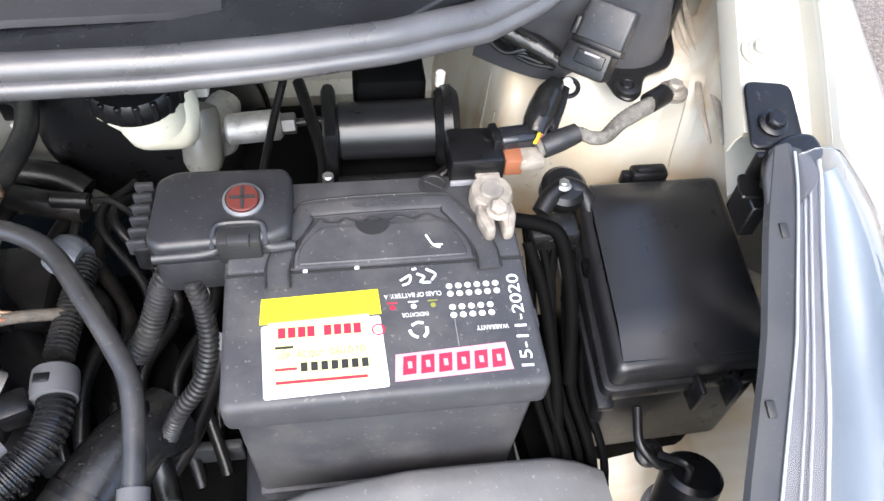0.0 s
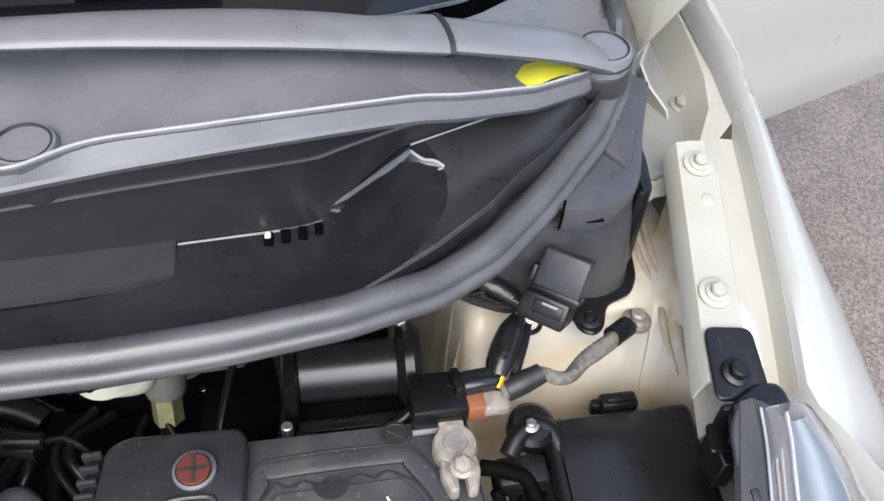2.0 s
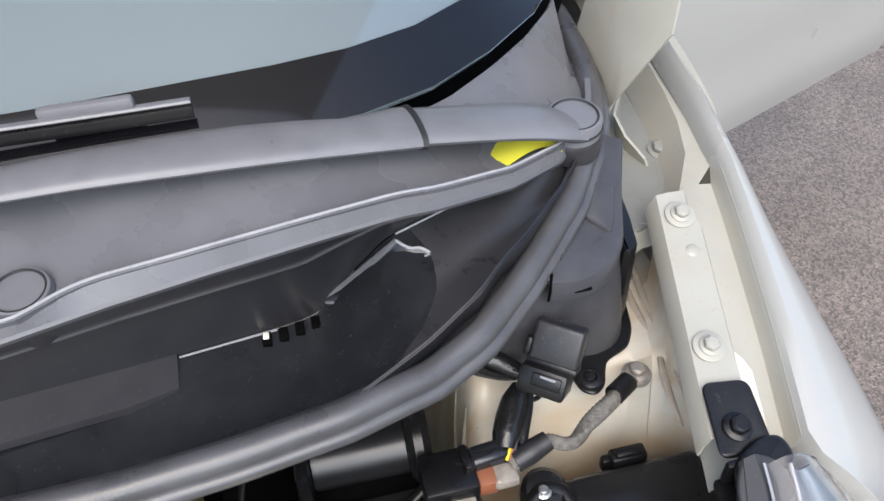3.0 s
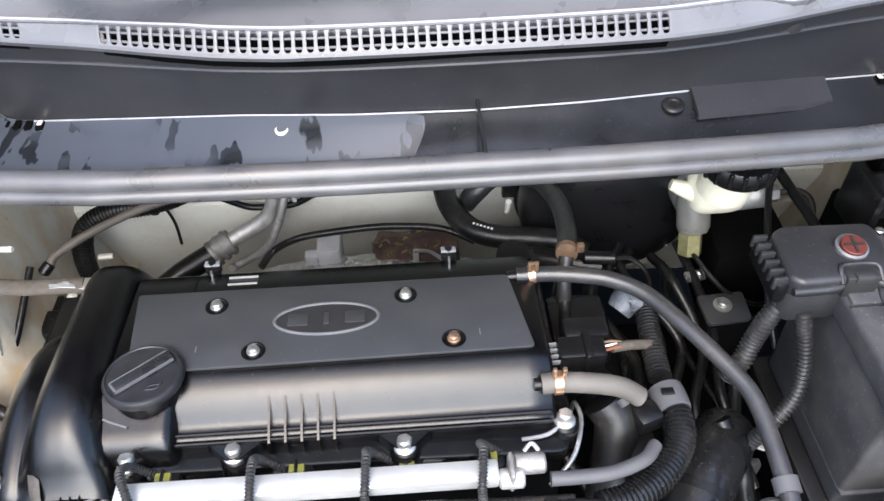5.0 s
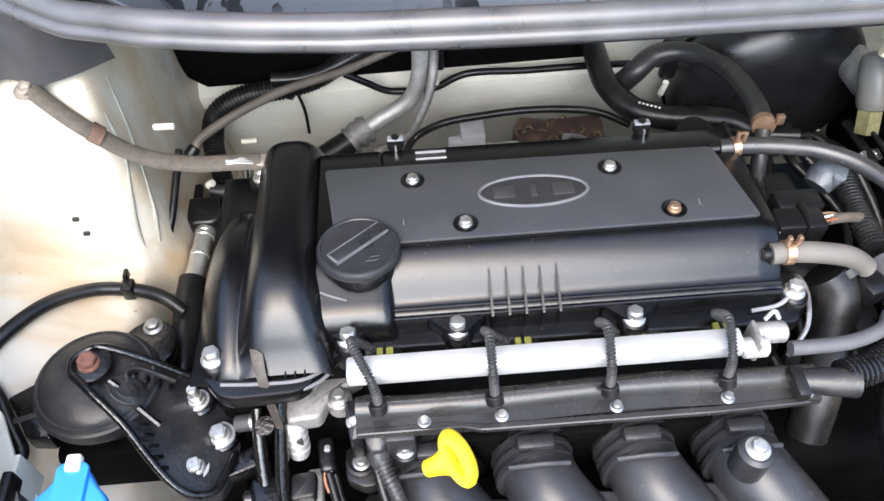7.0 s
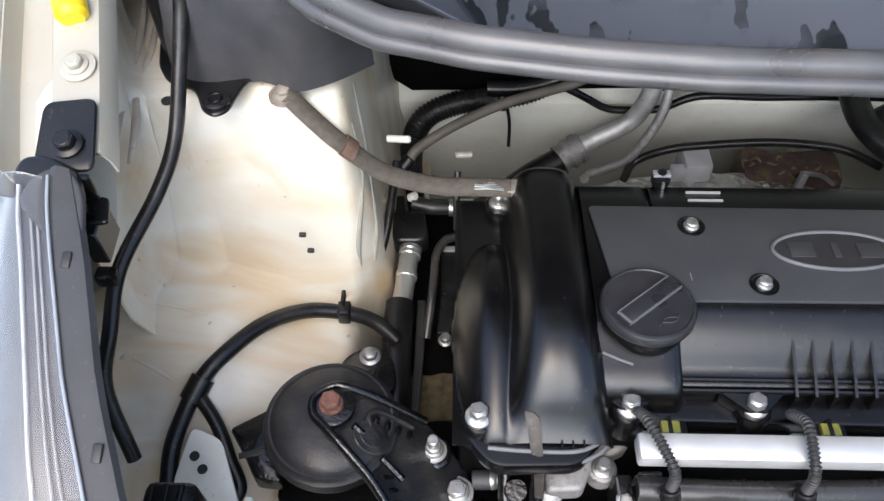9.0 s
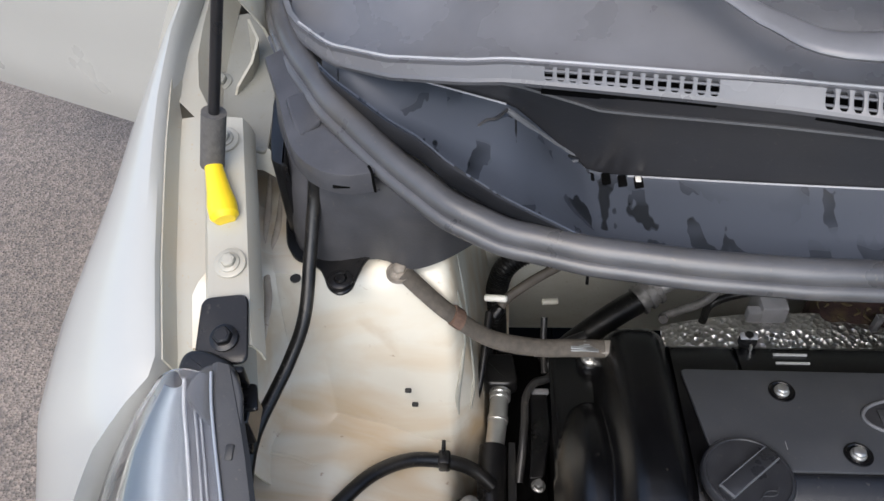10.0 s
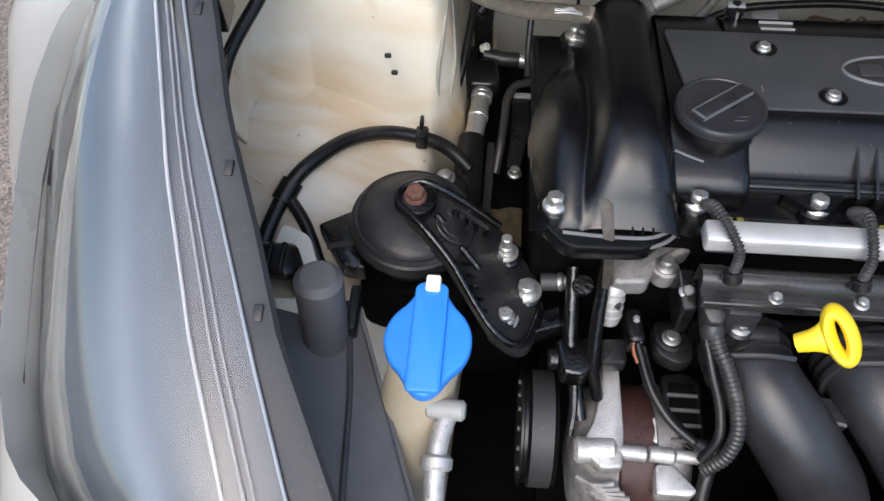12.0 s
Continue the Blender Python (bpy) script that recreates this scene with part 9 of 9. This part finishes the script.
def build_washer():
    w = thing("washer_filler", "blue washer fluid cap on a cream filler neck", "washer filler", (-0.523, -0.315, 0.80))
    out = []
    for i in range(40):
        a = 2 * math.pi * i / 40
        r = 0.031 + 0.012 * max(0, math.cos(2 * (a - math.pi / 2))) ** 3
        out.append((-0.523 + r * math.cos(a), -0.312 + r * math.sin(a) * 1.02))
    cap = part("cap", prism(out, 0.872, 0.884, 0.003, 3), "blue", w, "bright blue fluted filler cap")
    part("cap_ridge", prism(rounded([(-0.535, -0.354), (-0.511, -0.354), (-0.511, -0.272), (-0.517, -0.268), (-0.529, -0.268), (-0.535, -0.272)], 0.004), 0.883, 0.8885, 0.002, 2), "blue", cap)
    part("hinge_tab", box(-0.528, -0.517, -0.277, -0.264, 0.884, 0.892, 0.002), "white", cap)
    part("neck", tube([(-0.523, -0.312, 0.872), (-0.528, -0.325, 0.845), (-0.535, -0.345, 0.80), (-0.545, -0.37, 0.73), (-0.55, -0.38, 0.62)], [0.026, 0.026, 0.030, 0.034, 0.036], 24), "neck", w)
    c = thing("lamp_cover", "dark grey plastic guide panel beside the headlamp", "plastic panel", (-0.60, -0.34, 0.80))
    pts = [(-0.655, -0.285), (-0.600, -0.290), (-0.581, -0.274), (-0.575, -0.29), (-0.524, -0.418), (-0.50, -0.48), (-0.555, -0.49), (-0.60, -0.40)]
    part("panel", prism(rounded(pts, 0.005), 0.850, 0.858, 0.002, 2, lambda x, y: -0.25 * (x + 0.6) + 0.1 * (y + 0.3)), "grey", c)
    part("fold", tube([(-0.588, -0.272, 0.858), (-0.578, -0.34, 0.848), (-0.572, -0.42, 0.84), (-0.565, -0.48, 0.83)], 0.0025, 8), "grey_dark", c)
    part("side_skirt", sheet([[(-0.581, -0.274, 0.855), (-0.524, -0.418, 0.822), (-0.50, -0.48, 0.81)], [(-0.578, -0.276, 0.77), (-0.522, -0.42, 0.74), (-0.50, -0.48, 0.73)]], 0.003), "grey", c)
    part("clip_notch", box(-0.586, -0.578, -0.300, -0.262, 0.848, 0.868, 0.002), "black", c)
    part("round_socket", cyl((-0.601, -0.303, 0.84), (-0.597, -0.294, 0.928), 0.0170, 28, 0.005), "grey", c)
    part("socket_plug", box(-0.665, -0.628, -0.268, -0.236, 0.845, 0.884, 0.007, 3), "black", c)
    for k in range(3):
        part("plug_rib", box(-0.660 + k * 0.010, -0.656 + k * 0.010, -0.264, -0.240, 0.882, 0.887, 0.001), "black", c)
    p = thing("pressure_pipe", "bare metal refrigerant pipe with a pale service port", "pipe", (-0.505, -0.37, 0.80))
    part("pipe", tube([(-0.507, -0.350, 0.842), (-0.512, -0.375, 0.838), (-0.512, -0.41, 0.825), (-0.510, -0.45, 0.80)], 0.0075, 14), "alu", p)
    part("port", cyl((-0.522, -0.347, 0.846), (-0.494, -0.349, 0.848), 0.0075, 14, 0.002), "white_grey", p)
    part("collar", cyl((-0.512, -0.378, 0.836), (-0.512, -0.388, 0.833), 0.0115, 16, 0.002), "alu", p)
    part("sleeve", tube([(-0.516, -0.415, 0.82), (-0.514, -0.46, 0.80)], 0.018, 16, 3), "black", p)
    t = thing("corner_panel", "cream painted front panel edge with bolt holes", "body panel", (-0.63, -0.21, 0.70))
    part("panel", prism(rounded([(-0.675, -0.155), (-0.648, -0.165), (-0.625, -0.22), (-0.57, -0.28), (-0.55, -0.34), (-0.60, -0.34), (-0.66, -0.25), (-0.685, -0.20)], 0.008), 0.775, 0.781, 0.002, 2, lambda x, y: 0.3 * (y + 0.2)), "cream_lit", t)
    for x, y in ((-0.668, -0.180), (-0.660, -0.190), (-0.603, -0.262)):
        part("hole", lathe([(0.0042, 0), (0.0042, 0.0012), (0, 0.0012)], (x, y, 0.7835 + 0.3 * (y + 0.2)), (0, 0, 1), 14), "inkblack", t)
    part("steel_strip", box(-0.615, -0.608, -0.30, -0.22, 0.76, 0.81, 0.002), "cream_lit", t)


M["neck"] = mat("aged_cream_plastic_neck", (0.42, 0.36, 0.26), 0.5, var=0.15, scale=25, bump=0.02)
M["white_grey"] = mat("pale_grey_plastic", (0.32, 0.32, 0.31), 0.5, var=0.1, bump=0.02)
build_washer()


def build_left_lines():
    s = thing("ground_strap", "flat brown braided ground strap on the tower", "ground strap", (-0.52, 0.03, 0.90))
    pts = [(-0.588, 0.038, 0.992), (-0.572, 0.030, 0.978), (-0.549, 0.022, 0.957), (-0.514, 0.021, 0.922), (-0.471, 0.0255, 0.902), (-0.438, 0.029, 0.897), (-0.405, 0.031, 0.894)]
    part("strap", tube(pts, 0.0088, 12, 8, flat=0.55), "strap", s)
    for k in range(7):
        y = 0.0245 + k * 0.0017
        part("bare_strand", tube([(-0.437, y, 0.8990 + 0.0022 * math.sin(k)), (-0.424, y - 0.0005, 0.9002), (-0.411, y + 0.0005, 0.8975)], 0.0009, 6, 3), "zinc_dull", s)
    part("rust_patch", tube([(-0.546, 0.0215, 0.955), (-0.538, 0.021, 0.947)], 0.0112, 12, 3, flat=0.6), "strap_rust", s)
    part("lug", lathe([(0.012, 0), (0.012, 0.004), (0, 0.004)], (-0.592, 0.040, 0.988), (0, 0, 1), 18), "lead", s)
    part("bolt", hexhead((-0.592, 0.040, 0.992), 0.0065, 0.006), "lead", s)
    part("end_lug", box(-0.416, -0.392, 0.024, 0.040, 0.888, 0.8965, 0.002), "lead_grey", s)
    w = thing("washer_tube", "black washer hose hanging from the cowl cover", "hose", (-0.69, -0.05, 0.94))
    part("tube", tube([(-0.655, 0.062, 1.085), (-0.659, 0.055, 1.060), (-0.664, 0.030, 1.025), (-0.668, -0.010, 0.990), (-0.682, -0.040, 0.962), (-0.704, -0.095, 0.938), (-0.709, -0.135, 0.912), (-0.715, -0.165, 0.88), (-0.70, -0.2, 0.83)], 0.0058, 12), "hose", w)
    part("clip", box(-0.718, -0.702, -0.110, -0.098, 0.932, 0.945, 0.002), "black", w)
    a = thing("sensor_cable", "black sleeved cable arching across the inner wing", "cable", (-0.62, -0.08, 0.79))
    part("cable", tube([(-0.690, -0.205, 0.772), (-0.692, -0.170, 0.781), (-0.684, -0.142, 0.793), (-0.673, -0.118, 0.804), (-0.656, -0.096, 0.811), (-0.627, -0.060, 0.806), (-0.592, -0.036, 0.793), (-0.554, -0.030, 0.780), (-0.530, -0.030, 0.765), (-0.51, -0.04, 0.75)], 0.0074, 14, 8), "hose", a)
    part("junction", tube([(-0.680, -0.133, 0.797), (-0.671, -0.115, 0.805)], 0.0105, 14, 3), "hose", a)
    part("branch", tube([(-0.676, -0.126, 0.80), (-0.656, -0.150, 0.788), (-0.642, -0.177, 0.775), (-0.632, -0.198, 0.765), (-0.642, -0.215, 0.765)], 0.006, 12), "hose", a)
    part("wall_clip", box(-0.565, -0.552, -0.038, -0.022, 0.772, 0.792, 0.003), "black", a)
    part("clip_prong", box(-0.561, -0.557, -0.028, -0.016, 0.790, 0.800, 0.001), "black", a)
    l = thing("refrigerant_line", "silver refrigerant pipe in a black sleeve beside the tower", "pipe", (-0.505, 0.0, 0.73))
    part("sleeve", tube([(-0.5095, 0.010, 0.739), (-0.5110, -0.024, 0.735), (-0.5105, -0.061, 0.730), (-0.510, -0.105, 0.720), (-0.508, -0.16, 0.70)], 0.0152, 20), "black", l)
    part("pipe", tube([(-0.500, 0.105, 0.741), (-0.5025, 0.080, 0.741), (-0.505, 0.043, 0.741), (-0.5085, 0.006, 0.740)], 0.0105, 20), "alu_bright", l)
    for y in (0.086, 0.0795, 0.073):
        part("crimp", tube([(-0.5020 - (0.086 - y) * 0.05, y, 0.741), (-0.5022 - (0.086 - y) * 0.05, y - 0.0042, 0.741)], 0.0122, 20, 2), "alu_bright", l)
    part("crimp_band", tube([(-0.5048, 0.046, 0.741), (-0.5052, 0.040, 0.741)], 0.0116, 20, 2), "alu_bright", l)
    part("upper_block", prism(rounded([(-0.528, 0.122), (-0.488, 0.124), (-0.482, 0.086), (-0.492, 0.080), (-0.518, 0.080), (-0.526, 0.098)], 0.006), 0.730, 0.756, 0.005, 3), "black", l)
    part("clamp_tab", prism(rounded([(-0.534, 0.150), (-0.512, 0.152), (-0.510, 0.118), (-0.532, 0.116)], 0.004), 0.742, 0.748, 0.0015), "black", l)
    part("side_fitting", tube([(-0.503, 0.148, 0.738), (-0.482, 0.144, 0.737), (-0.462, 0.1445, 0.736)], [0.010, 0.0088, 0.0085], 14), "hose_grey", l)
    part("fitting_sleeve", tube([(-0.462, 0.1445, 0.736), (-0.447, 0.145, 0.7355), (-0.434, 0.146, 0.735)], 0.0098, 16), "alu_bright", l, "crimped bright metal sleeve")
    part("fitting_tail", tube([(-0.436, 0.146, 0.735), (-0.420, 0.150, 0.740), (-0.400, 0.156, 0.745)], 0.0082, 14), "hose_grey", l)
    part("cap", cyl((-0.507, 0.151, 0.744), (-0.499, 0.150, 0.750), 0.0052, 12, 0.001), "white", l)
    part("thin_line", tube([(-0.415, 0.128, 0.752), (-0.432, 0.110, 0.751), (-0.448, 0.093, 0.750), (-0.464, 0.086, 0.750), (-0.4735, 0.068, 0.748), (-0.4755, 0.040, 0.745), (-0.478, 0.010, 0.738), (-0.482, -0.02, 0.72)], 0.0046, 12), "hose_grey", l)
    part("thin_line", tube([(-0.452, 0.098, 0.752), (-0.453, 0.125, 0.765), (-0.452, 0.15, 0.79)], 0.0038, 10), "hose_grey", l)
    t = thing("timing_guard", "dark steel guard and brackets beside the timing case", "bracket", (-0.46, 0.03, 0.70))
    part("post", prism(rounded([(-0.469, 0.084), (-0.449, 0.084), (-0.447, 0.03), (-0.456, -0.022), (-0.471, -0.024), (-0.468, 0.03)], 0.003), 0.716, 0.736, 0.002), "black", t)
    part("post_cap", box(-0.467, -0.447, 0.080, 0.087, 0.734, 0.739, 0.0015), "midgrey", t)
    part("strip", prism([(-0.4935, 0.030), (-0.4845, 0.030), (-0.4840, -0.03), (-0.4870, -0.12), (-0.4955, -0.12), (-0.4935, -0.04)], 0.712, 0.716, 0.0008, 1), "hose_grey", t, "dull grey steel strip")
    part("bolt", hexhead((-0.462, -0.031, 0.734), 0.0058, 0.008, (0, 0, 1), 1.3), "zinc_dull", t)
    # added near-black box so the gap reads as unlit depth
    part("dark_gap_fill", box(-0.500, -0.448, -0.20, 0.20, 0.60, 0.690, 0.004), "void", t)
    # added block stands in for the gravelly ground visible through this gap
    o = thing("ground_gap_block", "added brown gritty block standing in for the ground seen through the gap", "debris", (-0.476, -0.07, 0.69))
    bm = box(-0.502, -0.450, -0.098, -0.048, 0.672, 0.698, 0.004)
    bmesh.ops.subdivide_edges(bm, edges=list(bm.edges), cuts=3, use_grid_fill=True)
    for v in bm.verts:
        v.co += Vector((0.6, 0.6, 1)) * (0.0035 * noise.noise(v.co * 120))
    part("grit_patch", bm, "grit_patch", o)
    g = thing("rubber_grommet", "black rubber grommet with cable on the tower side", "grommet", (-0.552, 0.03, 0.765))
    part("disc", lathe([(0.006, 0.004), (0.0165, 0.003), (0.0175, 0), (0.0165, -0.003), (0.010, -0.006), (0, -0.007)], (-0.5535, 0.029, 0.770), (1, -0.2, 0.1), 26), "black", g)
    part("cable", tube([(-0.551, 0.030, 0.770), (-0.5435, 0.031, 0.770), (-0.534, 0.038, 0.773), (-0.525, 0.057, 0.790), (-0.519, 0.093, 0.812), (-0.515, 0.125, 0.83)], 0.0044, 10), "hose", g)
    b = thing("brake_pipe", "dark brown brake pipe crossing the bulkhead", "pipe", (-0.42, 0.17, 0.82))
    part("pipe", tube([(-0.503, 0.143, 0.815), (-0.494, 0.152, 0.823), (-0.455, 0.178, 0.832), (-0.400, 0.208, 0.838), (-0.334, 0.236, 0.838), (-0.30, 0.25, 0.842), (-0.24, 0.262, 0.86)], 0.0056, 12), "hose_brown", b)
    part("union", cyl((-0.512, 0.134, 0.808), (-0.502, 0.144, 0.816), 0.0075, 10, 0.002), "black", b)
    
    h = thing("bulkhead_loom", "thick black corrugated loom along the bulkhead", "wiring loom", (-0.42, 0.22, 0.80))
    part("sleeve", tube([(-0.506, 0.205, 0.640), (-0.508, 0.215, 0.690), (-0.508, 0.225, 0.745), (-0.494, 0.235, 0.786), (-0.457, 0.245, 0.803), (-0.404, 0.252, 0.807), (-0.359, 0.256, 0.820), (-0.30, 0.262, 0.86)], 0.0135, 16, 8, ribs=0.0014, pitch=0.0045), "hose", h)
    part("side_sleeve", tube([(-0.420, 0.250, 0.822), (-0.385, 0.250, 0.822), (-0.345, 0.252, 0.832), (-0.29, 0.258, 0.86)], 0.010, 12), "black", h)
    part("loom_tie", tube([(-0.4035, 0.252, 0.807), (-0.3990, 0.252, 0.8075)], 0.0160, 18, 2), "black", h)
    part("long_lead", tube([(-0.330, 0.250, 0.824), (-0.304, 0.250, 0.808), (-0.284, 0.252, 0.794), (-0.265, 0.253, 0.789), (-0.219, 0.254, 0.790), (-0.176, 0.255, 0.809), (-0.10, 0.258, 0.806), (-0.024, 0.262, 0.804), (0.06, 0.264, 0.80), (0.13, 0.262, 0.785), (0.19, 0.255, 0.75)], 0.0046, 10), "black", h)
    part("drop_lead", tube([(-0.400, 0.262, 0.80), (-0.396, 0.268, 0.785), (-0.390, 0.268, 0.755), (-0.389, 0.262, 0.72)], 0.0022, 8), "black", h)
    p = thing("refrigerant_union", "aluminium refrigerant unions rising behind the engine", "pipe", (-0.28, 0.24, 0.76))
    part("sleeve", tube([(-0.445, 0.150, 0.69), (-0.410, 0.170, 0.715), (-0.375, 0.190, 0.732), (-0.350, 0.204, 0.740), (-0.332, 0.213, 0.745)], 0.0160, 16), "hose", p)
    part("crimp", tube([(-0.334, 0.212, 0.744), (-0.322, 0.219, 0.750), (-0.306, 0.226, 0.756)], [0.0155, 0.0175, 0.0170], 20, 3), "alu_dull", p)
    for k in range(3):
        part("crimp_ring", tube([(-0.332 + k * 0.0095, 0.2125 + k * 0.0052, 0.7445 + k * 0.0042), (-0.328 + k * 0.0095, 0.2148 + k * 0.0052, 0.7462 + k * 0.0042)], 0.0192, 20, 2), "alu_dull", p)
    part("pipe", tube([(-0.310, 0.224, 0.755), (-0.288, 0.232, 0.764), (-0.266, 0.236, 0.775), (-0.248, 0.238, 0.792), (-0.238, 0.238, 0.823), (-0.2355, 0.240, 0.850), (-0.235, 0.24, 0.93)], 0.0108, 16), "alu", p)
    part("thin_pipe", tube([(-0.304, 0.188, 0.740), (-0.298, 0.198, 0.737), (-0.258, 0.200, 0.760), (-0.239, 0.205, 0.790), (-0.226, 0.215, 0.820), (-0.219, 0.235, 0.853), (-0.218, 0.24, 0.93)], 0.0056, 14), "alu_dull", p)
    c = part("pipe_clip", box(-0.224, -0.206, 0.246, 0.262, 0.822, 0.850, 0.003), "black", p)
    part("clip_pin", cyl((-0.216, 0.25, 0.80), (-0.216, 0.248, 0.822), 0.0035, 10), "white", c)
    for y, z in ((0.093, 0.893), ):
        k = thing("wiring_clip", "white plastic clip on the tower edge", "clip", (-0.50, y, z))
        part("pin", cyl((-0.519, y, z), (-0.4965, y - 0.004, z + 0.003), 0.0036, 10, 0.001), "white", k)
    k = thing("body_stud", "cream painted body stud behind the tower", "stud", (-0.44, 0.17, 0.80))
    part("stud", cyl((-0.455, 0.165, 0.80), (-0.436, 0.166, 0.80), 0.004, 10, 0.001), "cream", k)
    for x, y, z in ((-0.592, 0.0045, 0.858), (-0.586, -0.001, 0.842)):
        hle = part("drain_hole", box(x - 0.0032, x + 0.0032, y - 0.003, y + 0.001, z - 0.002, z + 0.002, 0.001), "inkblack", car)
    part("drain_hole", lathe([(0.0048, 0), (0.0048, 0.0015), (0, 0.0015)], (-0.683, 0.030, 0.9915), (0, 0, 1), 14), "inkblack", car)


M["strap_rust"] = mat("rust_stained_braid", (0.12, 0.072, 0.05), 0.8, var=0.3, scale=160, bump=0.12)
M["hose_brown"] = mat("brown_dusted_pipe", (0.10, 0.085, 0.07), 0.55, var=0.2, bump=0.03)
M["grit_patch"] = mat("brown_ground_grit", (0.060, 0.046, 0.022), 0.9, var=0.5, scale=120, bump=0.15, fine=300)
M["alu_bright"] = mat("bright_aluminium_pipe", (0.75, 0.75, 0.74), 0.3, metal=0.9, var=0.1, bump=0.02)
build_left_lines()


def build_prop():
    p = thing("bonnet_prop", "black bonnet prop rod with grey foam sleeve and yellow grip", "prop rod", (-0.722, 0.020, 1.078))
    foot, knee = Vector((-0.721, 0.018, 1.080)), Vector((-0.738, 0.064, 1.098))
    part("yellow_foot", lathe([(0.008, -0.004), (0.0115, 0.0), (0.0118, 0.010), (0.0098, 0.022), (0.0074, 0.042), (0.0074, 0.050), (0, 0.050)], foot, knee - foot, 22), "yellow", p, "yellow plastic grip")
    up = Vector((0.27, 0.06, 0.96)).normalized()
    part("foam_sleeve", tube([knee - up * 0.004, knee + up * 0.02, knee + up * 0.048], 0.0098, 16), "foam", p, "grey foam sleeve")
    part("rod", tube([knee + up * 0.03, knee + up * 0.20, knee + up * 0.62], 0.0044, 12), "satin_box", p)


build_prop()
